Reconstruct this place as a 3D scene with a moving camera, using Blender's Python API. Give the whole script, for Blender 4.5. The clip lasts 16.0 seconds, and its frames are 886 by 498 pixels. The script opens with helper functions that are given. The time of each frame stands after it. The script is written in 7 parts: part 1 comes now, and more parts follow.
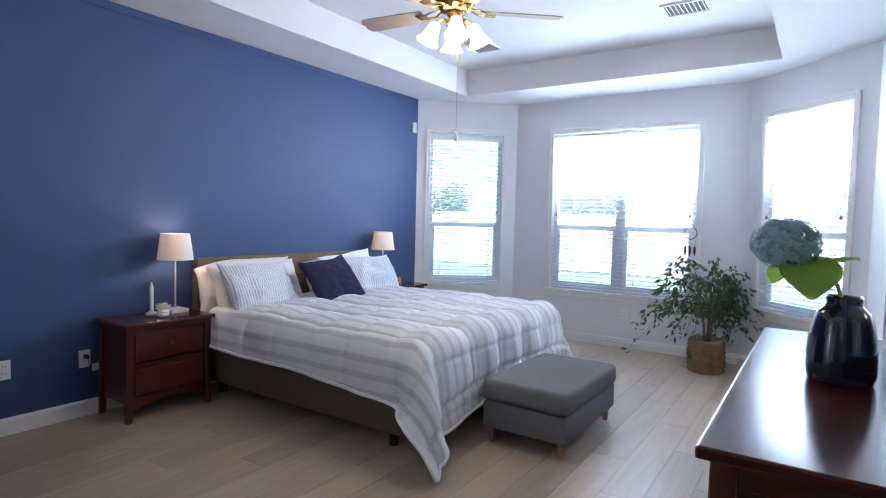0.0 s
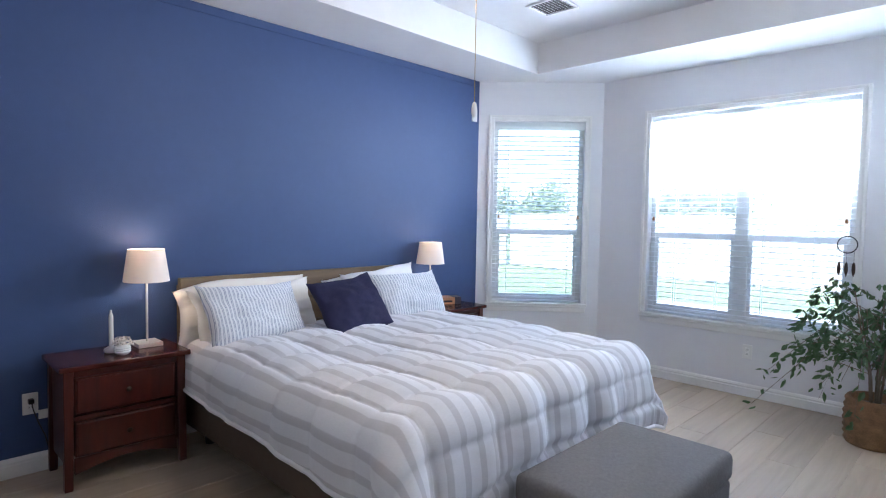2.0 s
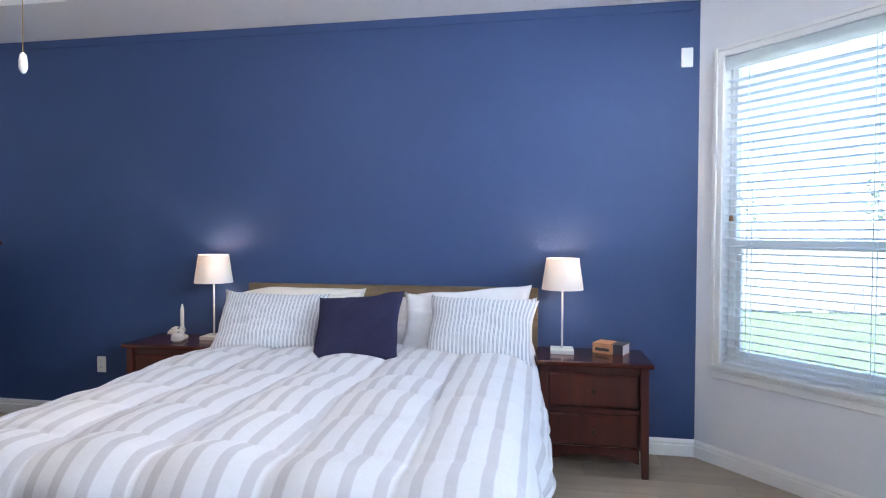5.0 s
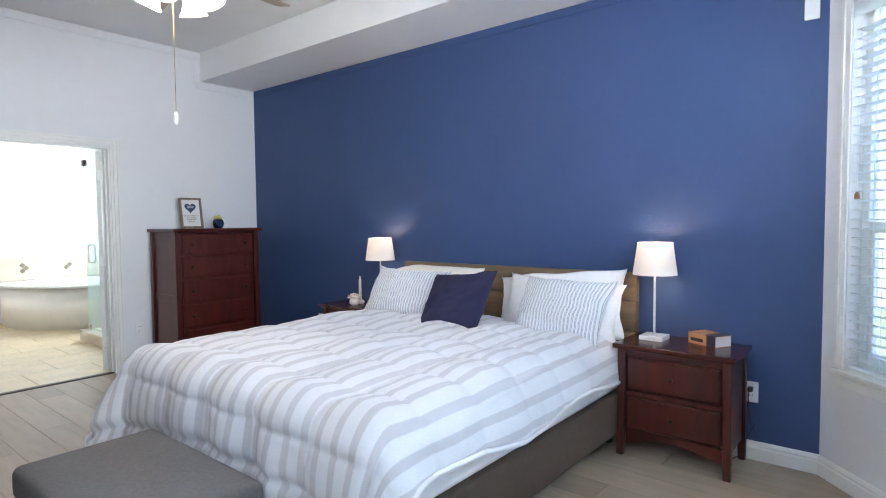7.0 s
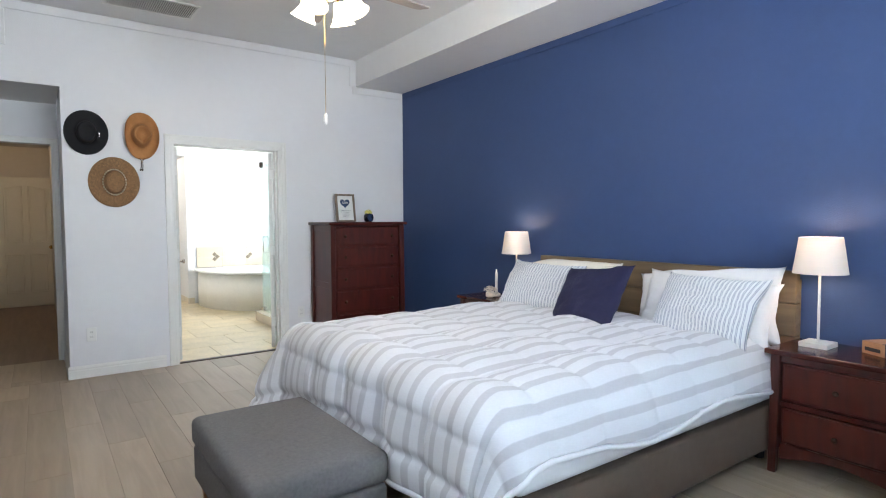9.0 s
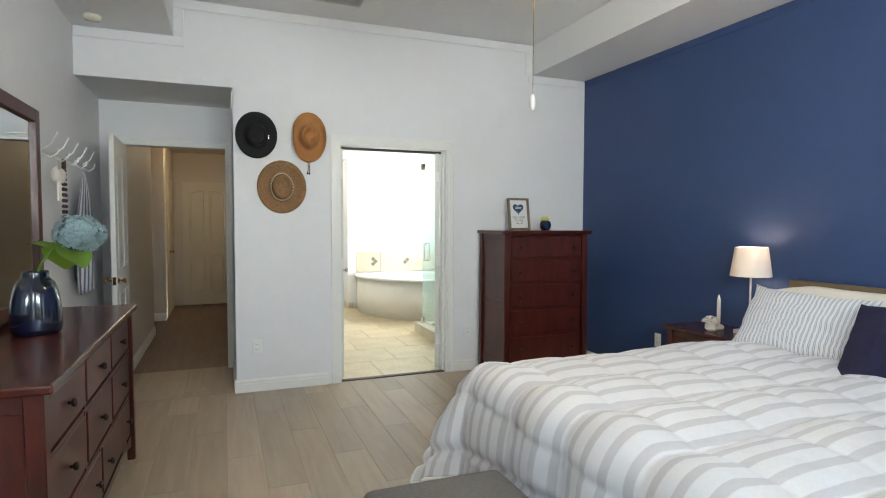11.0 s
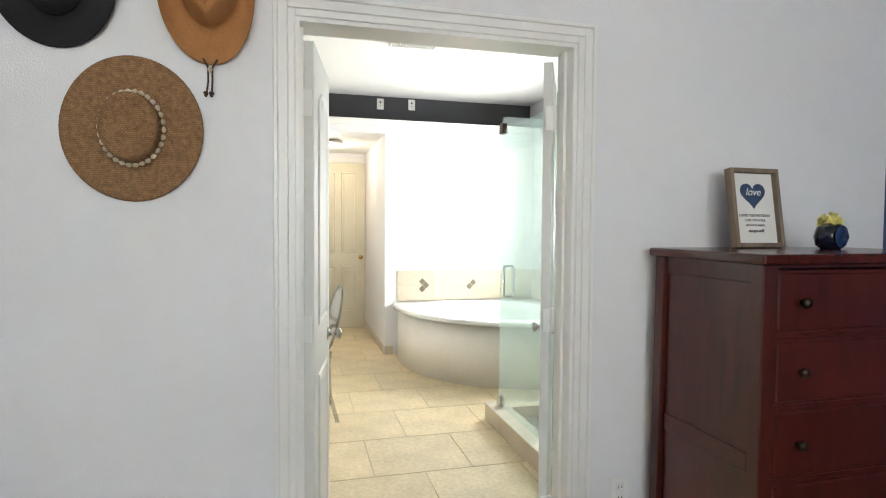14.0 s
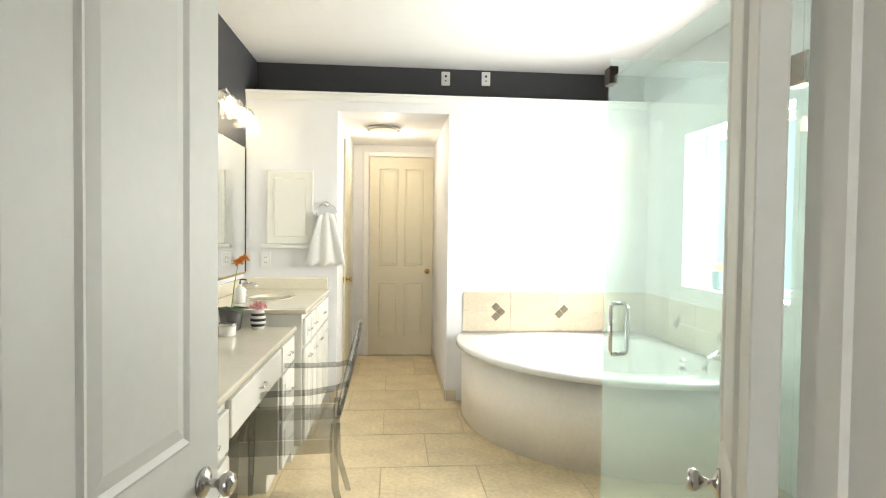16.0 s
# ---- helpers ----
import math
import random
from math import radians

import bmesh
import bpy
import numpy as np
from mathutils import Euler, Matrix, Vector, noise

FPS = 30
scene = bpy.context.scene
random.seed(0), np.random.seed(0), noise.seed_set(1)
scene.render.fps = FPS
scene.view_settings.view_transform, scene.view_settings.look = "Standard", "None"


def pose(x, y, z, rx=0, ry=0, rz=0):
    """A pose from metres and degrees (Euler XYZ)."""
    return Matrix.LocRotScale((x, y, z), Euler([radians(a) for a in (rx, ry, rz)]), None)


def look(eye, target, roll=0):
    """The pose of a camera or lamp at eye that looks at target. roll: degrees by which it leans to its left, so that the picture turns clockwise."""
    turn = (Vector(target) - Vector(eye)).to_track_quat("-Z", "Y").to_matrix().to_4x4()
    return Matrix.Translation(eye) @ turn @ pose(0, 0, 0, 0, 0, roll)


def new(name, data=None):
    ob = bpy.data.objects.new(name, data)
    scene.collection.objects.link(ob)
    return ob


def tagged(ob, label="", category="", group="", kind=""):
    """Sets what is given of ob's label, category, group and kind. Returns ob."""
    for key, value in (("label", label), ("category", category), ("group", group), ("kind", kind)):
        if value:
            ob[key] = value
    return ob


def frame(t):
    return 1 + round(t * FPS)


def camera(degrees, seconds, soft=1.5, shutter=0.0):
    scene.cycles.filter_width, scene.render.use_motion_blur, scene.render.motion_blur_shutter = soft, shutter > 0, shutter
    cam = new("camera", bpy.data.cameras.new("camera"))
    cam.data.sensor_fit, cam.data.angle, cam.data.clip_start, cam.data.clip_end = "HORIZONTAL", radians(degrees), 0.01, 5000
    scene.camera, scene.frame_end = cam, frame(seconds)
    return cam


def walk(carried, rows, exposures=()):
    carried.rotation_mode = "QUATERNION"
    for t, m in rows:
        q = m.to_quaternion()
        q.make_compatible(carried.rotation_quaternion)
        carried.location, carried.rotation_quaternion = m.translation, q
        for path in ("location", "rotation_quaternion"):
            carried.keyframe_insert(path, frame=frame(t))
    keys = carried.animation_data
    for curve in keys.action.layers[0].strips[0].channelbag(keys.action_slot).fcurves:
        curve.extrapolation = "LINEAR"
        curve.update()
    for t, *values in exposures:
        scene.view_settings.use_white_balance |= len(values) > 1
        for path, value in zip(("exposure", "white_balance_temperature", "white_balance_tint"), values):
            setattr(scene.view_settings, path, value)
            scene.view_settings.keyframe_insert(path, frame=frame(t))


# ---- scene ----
cam = camera(76.4, 16.0, soft=1.1)
PATH = [
    (0, (0.346, -0.59, 1.379), (-0.766, 1.066, 1.271), 1.4),
    (0.5, (0.300, -0.412, 1.347), (-0.852, 1.220, 1.256), 1.3),
    (1, (0.180, -0.157, 1.389), (-1.036, 1.427, 1.287), 1.3),
    (1.5, (0.072, 0.158, 1.431), (-1.220, 1.680, 1.322), 1.5),
    (2, (0.01, 0.586, 1.435), (-1.39, 2.01, 1.325), 1.0),
    (2.5, (-0.035, 1.117, 1.379), (-1.601, 2.358, 1.29), 0.9),
    (3, (-0.057, 1.661, 1.38), (-1.745, 2.729, 1.293), 0.9),
    (3.5, (-0.056, 2.174, 1.4), (-1.874, 3.002, 1.31), 0.1),
    (4, (-0.019, 2.705, 1.415), (-1.973, 3.121, 1.32), -0.3),
    (4.2, (-0.009, 2.948, 1.394), (-1.991, 3.205, 1.314), -0.1),
    (6.3, (-0.152, 4.934, 1.355), (-1.859, 3.897, 1.263), -0.6),
    (6.5, (-0.147, 5.015, 1.372), (-1.808, 3.907, 1.271), -0.6),
    (7, (-0.183, 5.15, 1.356), (-1.732, 3.888, 1.258), -0.5),
    (7.5, (-0.232, 5.228, 1.341), (-1.67, 3.842, 1.241), -0.6),
    (8, (-0.234, 5.25, 1.304), (-1.577, 3.77, 1.215), -0.2),
    (8.5, (-0.194, 5.248, 1.316), (-1.457, 3.701, 1.221), 0.0),
    (9, (-0.237, 5.257, 1.317), (-1.402, 3.634, 1.217), -0.3),
    (9.5, (-0.25, 5.215, 1.304), (-1.324, 3.531, 1.21), 0.1),
    (10, (-0.284, 5.095, 1.343), (-1.214, 3.327, 1.243), 0.1),
    (10.2, (-0.274, 5.001, 1.379), (-1.148, 3.205, 1.278), 0.1),
    (12.3, (-0.631, 3.076, 1.373), (-1.269, 1.182, 1.292), 0.3),
    (12.5, (-0.692, 2.864, 1.353), (-1.322, 0.967, 1.275), 0.3),
    (13, (-0.876, 2.368, 1.348), (-1.485, 0.464, 1.269), 0.3),
    (13.5, (-1.052, 1.915, 1.367), (-1.634, 0.003, 1.292), 0.5),
    (14, (-1.248, 1.509, 1.379), (-1.754, -0.425, 1.302), 0.4),
    (14.5, (-1.456, 1.131, 1.394), (-1.859, -0.827, 1.322), 0.6),
    (15, (-1.555, 0.769, 1.394), (-1.872, -1.205, 1.325), 0.6),
    (15.5, (-1.624, 0.466, 1.391), (-1.872, -1.518, 1.334), 0.6),
    (16, (-1.733, 0.143, 1.394), (-1.906, -1.848, 1.338), 0.7),
]
walk(cam, [(t, look(eye, target, roll)) for t, eye, target, roll in PATH],
     exposures=((0, 2.29, 5550, 16), (2.5, 2.36, 5700, 15), (4.2, 2.30, 5800, 16), (6.5, 2.33, 6000, 13), (10, 2.27, 6420, 9), (12.5, 2.2, 6850, 3), (13.5, 2.18, 6800, 7), (14.5, 2.15, 6760, 12), (15.5, 2.06, 7000, 11), (16, 2.06, 7150, 9)))

# ---- world, sun and large lights ----
world = bpy.data.worlds.new("world")
scene.world = world
world.use_nodes = True
wn, wl = world.node_tree.nodes, world.node_tree.links
sky = wn.new("ShaderNodeTexSky")
sky.sky_type = 'NISHITA'
sky.sun_disc = False
sky.sun_elevation = radians(50)
sky.sun_rotation = radians(150)
wl.new(sky.outputs[0], wn["Background"].inputs[0])
wn["Background"].inputs[1].default_value = 0.15

sun = new("sun", bpy.data.lights.new("sun", 'SUN'))
sun.data.energy, sun.data.angle, sun.data.color = 5.0, radians(0.53), (1.0, 0.95, 0.88)
sun.matrix_world = look((0, 0, 10), (-0.321, 0.557, 10 - 0.766))


def window_lamp(x, y, z, w, h, aim, power, color=(0.86, 0.93, 1.0)):
    ob = new("window_daylight", bpy.data.lights.new("window_daylight", 'AREA'))
    ob.data.shape, ob.data.size, ob.data.size_y = 'RECTANGLE', w, h
    ob.data.energy, ob.data.color = power, color
    ob.matrix_world = look((x, y, z), (x + aim[0], y + aim[1], z))
    return ob


def bulb(x, y, z, power, radius=0.03, color=(1.0, 0.84, 0.64)):
    ob = new("point_light", bpy.data.lights.new("point_light", 'POINT'))
    ob.data.energy, ob.data.color, ob.data.shadow_soft_size = power, color, radius
    ob.location = (x, y, z)
    return ob


R2 = math.sqrt(0.5)
window_lamp(-1.46, 5.66 + 0.17, 2.12, 1.56, 0.56, (0, -1), 30)
window_lamp(0.20 + 0.17 * R2, 5.20 + 0.17 * R2, 2.12, 0.84, 0.56, (-R2, -R2), 9)
# fill light added to brighten the passage; the ceiling fixture there is off
bulb(-1.62, -5.18, 2.22, 3.0, 0.06, (1.0, 0.90, 0.74))
window_lamp(-3.98, -3.18, 1.56, 1.0, 1.0, (1, 0), 23, (0.97, 1.0, 1.0))


# ---- materials ----
def mat(name, color, rough=0.6, metal=0.0, vary=0.06, scale=6.0, bump=0.0, bump_scale=120.0, coat=0.0, island=0.0, spec=0.5):
    """A surface with two scales of colour variation, and fine relief."""
    m = bpy.data.materials.new(name)
    m.use_nodes = True
    n, l = m.node_tree.nodes, m.node_tree.links
    b = n["Principled BSDF"]
    b.inputs["Roughness"].default_value, b.inputs["Metallic"].default_value = rough, metal
    b.inputs["Coat Weight"].default_value = coat
    b.inputs["Coat Roughness"].default_value = 0.12
    b.inputs["Specular IOR Level"].default_value = spec
    tc = n.new("ShaderNodeTexCoord")
    big, fine = n.new("ShaderNodeTexNoise"), n.new("ShaderNodeTexNoise")
    big.inputs["Scale"].default_value, fine.inputs["Scale"].default_value = scale, scale * 9
    big.inputs["Detail"].default_value = fine.inputs["Detail"].default_value = 4
    l.new(tc.outputs["Object"], big.inputs[0]), l.new(tc.outputs["Object"], fine.inputs[0])
    mix = n.new("ShaderNodeMath")
    mix.operation = 'ADD'
    l.new(big.outputs[0], mix.inputs[0]), l.new(fine.outputs[0], mix.inputs[1])
    rng = n.new("ShaderNodeMapRange")
    rng.inputs[1].default_value, rng.inputs[2].default_value = 0.6, 1.4
    rng.inputs[3].default_value, rng.inputs[4].default_value = 1 - vary, 1 + vary
    l.new(mix.outputs[0], rng.inputs[0])
    hsv = n.new("ShaderNodeHueSaturation")
    hsv.inputs["Color"].default_value = (*color, 1)
    val = rng.outputs[0]
    if island:
        info, r2, mul = n.new("ShaderNodeObjectInfo"), n.new("ShaderNodeMapRange"), n.new("ShaderNodeMath")
        r2.inputs[3].default_value, r2.inputs[4].default_value = 1 - island, 1 + island
        l.new(info.outputs["Random"], r2.inputs[0])
        mul.operation = 'MULTIPLY'
        l.new(val, mul.inputs[0]), l.new(r2.outputs[0], mul.inputs[1])
        val = mul.outputs[0]
    l.new(val, hsv.inputs["Value"])
    l.new(hsv.outputs[0], b.inputs["Base Color"])
    if bump:
        t, bp = n.new("ShaderNodeTexNoise"), n.new("ShaderNodeBump")
        t.inputs["Scale"].default_value, t.inputs["Detail"].default_value = bump_scale, 3
        l.new(tc.outputs["Object"], t.inputs[0])
        bp.inputs["Strength"].default_value, bp.inputs["Distance"].default_value = bump, 0.004
        l.new(t.outputs[0], bp.inputs["Height"])
        l.new(bp.outputs[0], b.inputs["Normal"])
    return m


def wood(name, light, dark, rough=0.35, grain=(1.2, 14, 14), island=0.1, coat=0.0, bump=0.15):
    """Grained wood; grain gives the stretch of the figure along x, y and z."""
    m = mat(name, light, rough, coat=coat)
    n, l = m.node_tree.nodes, m.node_tree.links
    b = n["Principled BSDF"]
    tc, mp = n.new("ShaderNodeTexCoord"), n.new("ShaderNodeMapping")
    mp.inputs["Scale"].default_value = grain
    l.new(tc.outputs["Object"], mp.inputs[0])
    info, off = n.new("ShaderNodeObjectInfo"), n.new("ShaderNodeVectorMath")
    off.operation = 'ADD'
    sc = n.new("ShaderNodeMath")
    sc.operation = 'MULTIPLY'
    sc.inputs[1].default_value = 37.0
    l.new(info.outputs["Random"], sc.inputs[0])
    l.new(mp.outputs[0], off.inputs[0]), l.new(sc.outputs[0], off.inputs[1])
    t = n.new("ShaderNodeTexNoise")
    t.inputs["Scale"].default_value, t.inputs["Detail"].default_value, t.inputs["Distortion"].default_value = 2.2, 6, 0.6
    l.new(off.outputs[0], t.inputs[0])
    ramp = n.new("ShaderNodeValToRGB")
    ramp.color_ramp.elements[0].position, ramp.color_ramp.elements[1].position = 0.3, 0.72
    ramp.color_ramp.elements[0].color, ramp.color_ramp.elements[1].color = (*dark, 1), (*light, 1)
    l.new(t.outputs[0], ramp.inputs[0])
    hsv = n.new("ShaderNodeHueSaturation")
    r2 = n.new("ShaderNodeMapRange")
    r2.inputs[3].default_value, r2.inputs[4].default_value = 1 - island, 1 + island
    l.new(info.outputs["Random"], r2.inputs[0])
    l.new(r2.outputs[0], hsv.inputs["Value"])
    l.new(ramp.outputs[0], hsv.inputs["Color"])
    l.new(hsv.outputs[0], b.inputs["Base Color"])
    bp = n.new("ShaderNodeBump")
    bp.inputs["Strength"].default_value, bp.inputs["Distance"].default_value = bump, 0.002
    l.new(t.outputs[0], bp.inputs["Height"]), l.new(bp.outputs[0], b.inputs["Normal"])
    return m


def striped(name, base, band, coord, period, duty, soft=0.08, rough=0.9, second=None):
    """Cloth with woven stripes along one UV direction."""
    m = mat(name, base, rough, bump=0.25, bump_scale=500)
    n, l = m.node_tree.nodes, m.node_tree.links
    b = n["Principled BSDF"]
    uv, sep = n.new("ShaderNodeUVMap"), n.new("ShaderNodeSeparateXYZ")
    l.new(uv.outputs[0], sep.inputs[0])
    div, fr = n.new("ShaderNodeMath"), n.new("ShaderNodeMath")
    div.operation, fr.operation = 'DIVIDE', 'FRACT'
    div.inputs[1].default_value = period
    l.new(sep.outputs[coord], div.inputs[0]), l.new(div.outputs[0], fr.inputs[0])
    ramp = n.new("ShaderNodeValToRGB")
    e = ramp.color_ramp.elements
    e[0].position, e[0].color = 0.0, (*base, 1)
    e[1].position, e[1].color = max(0.01, 0.5 - duty / 2 - soft), (*base, 1)
    for p, c in ((0.5 - duty / 2, band), (0.5 + duty / 2, band), (min(0.99, 0.5 + duty / 2 + soft), base)):
        k = e.new(p)
        k.color = (*c, 1)
    if second:
        for p, c in ((0.5 - second, band), (0.5 - second * 0.7, base), (0.5 + second * 0.7, base), (0.5 + second, band)):
            k = e.new(p)
            k.color = (*c, 1)
    l.new(fr.outputs[0], ramp.inputs[0])
    weave = n.new("ShaderNodeTexNoise")
    weave.inputs["Scale"].default_value = 160
    r2, hsv = n.new("ShaderNodeMapRange"), n.new("ShaderNodeHueSaturation")
    r2.inputs[3].default_value, r2.inputs[4].default_value = 0.93, 1.05
    l.new(weave.outputs[0], r2.inputs[0]), l.new(r2.outputs[0], hsv.inputs["Value"])
    l.new(ramp.outputs[0], hsv.inputs["Color"])
    l.new(hsv.outputs[0], b.inputs["Base Color"])
    b.inputs["Sheen Weight"].default_value = 0.2
    return m


def glowing(name, color, strength):
    m = bpy.data.materials.new(name)
    m.use_nodes = True
    b = m.node_tree.nodes["Principled BSDF"]
    b.inputs["Base Color"].default_value = (*color, 1)
    b.inputs["Emission Color"].default_value = (*color, 1)
    b.inputs["Emission Strength"].default_value = strength
    b.inputs["Roughness"].default_value = 0.5
    return m


def glass(name, color, rough=0.0, clear=0.9, ior=1.45):
    """Thin pane: mostly see-through, with real gloss."""
    m = bpy.data.materials.new(name)
    m.use_nodes = True
    n, l = m.node_tree.nodes, m.node_tree.links
    out = n["Material Output"]
    t, g, mix, fr = n.new("ShaderNodeBsdfTransparent"), n.new("ShaderNodeBsdfGlossy"), n.new("ShaderNodeMixShader"), n.new("ShaderNodeLayerWeight")
    t.inputs[0].default_value = (*color, 1)
    g.inputs["Roughness"].default_value = rough
    fr.inputs[0].default_value = 0.5
    po, sc = n.new("ShaderNodeMath"), n.new("ShaderNodeMath")
    po.operation, sc.operation = 'POWER', 'MULTIPLY_ADD'
    po.inputs[1].default_value, sc.inputs[1].default_value, sc.inputs[2].default_value = 4.0, 0.55, (ior - 1) ** 2 / (ior + 1) ** 2
    l.new(fr.outputs["Facing"], po.inputs[0]), l.new(po.outputs[0], sc.inputs[0])
    l.new(sc.outputs[0], mix.inputs[0]), l.new(t.outputs[0], mix.inputs[1]), l.new(g.outputs[0], mix.inputs[2])
    if clear < 1:
        d, mix2 = n.new("ShaderNodeBsdfTranslucent"), n.new("ShaderNodeMixShader")
        d.inputs[0].default_value = (*color, 1)
        mix2.inputs[0].default_value = 1 - clear
        l.new(mix.outputs[0], mix2.inputs[1]), l.new(d.outputs[0], mix2.inputs[2])
        l.new(mix2.outputs[0], out.inputs[0])
    else:
        l.new(mix.outputs[0], out.inputs[0])
    return m


M_BLUE = mat("blue_wall_paint", (0.034, 0.067, 0.178), 0.6, vary=0.05, scale=2.0, bump=0.35, bump_scale=160)
M_WHITE = mat("white_wall_paint", (0.76, 0.76, 0.775), 0.6, vary=0.02, scale=1.5, bump=0.3, bump_scale=150)
M_CEIL = mat("white_ceiling_paint", (0.78, 0.78, 0.78), 0.75, vary=0.02, scale=1.5, bump=0.3, bump_scale=120)
M_TRIM = mat("white_trim_paint", (0.80, 0.795, 0.77), 0.35, vary=0.02, scale=5, bump=0.05, bump_scale=60)
# cream of the hall walls; on the ceiling this tone carries dim warm light
M_HALL = mat("dim_cream_hall_paint", (0.62, 0.56, 0.47), 0.6, vary=0.03, scale=2, bump=0.25, bump_scale=150)
M_CHAR = mat("charcoal_wall_paint", (0.045, 0.046, 0.052), 0.6, vary=0.06, scale=3, bump=0.25, bump_scale=150)
M_FLOOR = wood("pale_oak_plank", (0.465, 0.375, 0.28), (0.385, 0.305, 0.222), 0.42, (10, 0.8, 10), 0.13)
M_GROUT = mat("dark_joint", (0.33, 0.265, 0.20), 0.8)
M_HALLFLOOR = wood("brown_plank", (0.20, 0.125, 0.085), (0.13, 0.08, 0.055), 0.4, (10, 0.8, 10), 0.2)
M_TILE = mat("beige_floor_tile", (0.68, 0.56, 0.365), 0.34, vary=0.24, scale=4.5, bump=0.05, bump_scale=25, island=0.06)
M_TILEGROUT = mat("tan_grout", (0.57, 0.47, 0.32), 0.85)
M_WTILE = mat("travertine_tile", (0.62, 0.54, 0.42), 0.3, vary=0.14, scale=7, bump=0.1, bump_scale=40, island=0.06)
M_DIAM = mat("brown_stone_tile", (0.20, 0.165, 0.12), 0.4, vary=0.2, scale=20)
M_CHERRY = wood("cherry_stained_wood", (0.088, 0.0142, 0.0085), (0.043, 0.007, 0.005), 0.32, (9, 9, 1.5), 0.05, coat=0.15, bump=0.06)
M_CHERRYTOP = wood("cherry_stained_top", (0.088, 0.0142, 0.0085), (0.043, 0.007, 0.005), 0.22, (9, 1.4, 9), 0.05, coat=0.12, bump=0.05)
M_BRONZE = mat("dark_bronze", (0.055, 0.040, 0.028), 0.4, 0.8, vary=0.2, scale=40)
M_TAUPE = mat("taupe_upholstery", (0.115, 0.083, 0.060), 0.95, vary=0.12, scale=30, bump=0.5, bump_scale=400)
M_HEAD = wood("weathered_headboard", (0.20, 0.135, 0.075), (0.12, 0.08, 0.045), 0.7, (9, 1.0, 9), 0.12)
M_GREY = mat("grey_upholstery", (0.165, 0.158, 0.157), 0.95, vary=0.22, scale=70, bump=0.6, bump_scale=550)
M_OAKLEG = wood("oak_leg", (0.42, 0.21, 0.09), (0.30, 0.14, 0.055), 0.45, (9, 9, 2))
M_SHEET = mat("white_cotton", (0.78, 0.77, 0.78), 0.9, vary=0.03, scale=8, bump=0.2, bump_scale=300)
M_CREAM = mat("cream_pillow_cotton", (0.78, 0.73, 0.66), 0.85, vary=0.03, scale=8, bump=0.2, bump_scale=300)
M_NAVY = mat("navy_cotton", (0.018, 0.018, 0.060), 0.95, vary=0.12, scale=60, bump=0.5, bump_scale=500)
M_QUILT = striped("striped_comforter", (0.71, 0.705, 0.73), (0.545, 0.53, 0.555), 1, 0.0935, 0.32, 0.05)
M_TICK = striped("ticking_stripe", (0.74, 0.745, 0.77), (0.27, 0.31, 0.40), 0, 0.0235, 0.36, 0.06, second=0.08)
M_SHADE = mat("white_lampshade", (0.82, 0.78, 0.72), 0.9, bump=0.2, bump_scale=400)
M_IVORY = mat("white_ceramic", (0.78, 0.76, 0.73), 0.3, vary=0.02)
M_WMETAL = mat("white_enamel", (0.72, 0.70, 0.68), 0.35)
M_PLASTIC = mat("white_plastic", (0.80, 0.80, 0.78), 0.35, vary=0.01)
M_BRASS = mat("polished_brass", (0.62, 0.40, 0.12), 0.16, 1.0, vary=0.08, scale=12)
M_CHROME = mat("chrome", (0.75, 0.75, 0.76), 0.08, 1.0, vary=0.02)
M_NICKEL = mat("satin_nickel", (0.55, 0.53, 0.50), 0.25, 1.0, vary=0.03)
M_BLACK = mat("black_plastic", (0.012, 0.012, 0.014), 0.4)
M_SLAT = mat("white_blind_slat", (0.80, 0.80, 0.80), 0.4, vary=0.02)
_n, _l = M_SLAT.node_tree.nodes, M_SLAT.node_tree.links
_tr, _mx = _n.new("ShaderNodeBsdfTranslucent"), _n.new("ShaderNodeMixShader")
_tr.inputs[0].default_value = (0.93, 0.95, 0.96, 1)
_mx.inputs[0].default_value = 0.75
_l.new(_n["Principled BSDF"].outputs[0], _mx.inputs[1]), _l.new(_tr.outputs[0], _mx.inputs[2]), _l.new(_mx.outputs[0], _n["Material Output"].inputs[0])
M_PANE = glass("window_pane", (0.97, 0.985, 0.98))
M_SHOWER = glass("shower_glass", (0.90, 0.965, 0.95), 0.02, 0.93)
M_SMOKE = glass("smoke_acrylic", (0.74, 0.745, 0.735), 0.02, 0.97, 1.5)
# whitened pane that imitates glaring daylight and hides the lawn
M_BRIGHTPANE = glass("daylight_white_pane", (0.95, 0.97, 0.97), 0.3, 0.12)
M_MIRROR = mat("mirror_glass", (0.88, 0.90, 0.89), 0.01, 1.0, vary=0.0)
M_BELL = glowing("lit_frosted_glass", (1.0, 0.88, 0.66), 1.5)
# added glow for the diffuser of an unlit fixture
M_DIM = glowing("diffuser_added_glow", (0.95, 0.90, 0.80), 0.12)
M_LIT = glowing("lit_bulb", (1.0, 0.86, 0.62), 7.0)
M_STRAW = mat("woven_straw", (0.31, 0.175, 0.082), 0.85, vary=0.55, scale=75, bump=1.0, bump_scale=95)
_n, _l = M_STRAW.node_tree.nodes, M_STRAW.node_tree.links
_b = _n["Principled BSDF"]
_src = _b.inputs["Base Color"].links[0].from_socket
_tc, _br, _mx = _n.new("ShaderNodeTexCoord"), _n.new("ShaderNodeTexBrick"), _n.new("ShaderNodeMix")
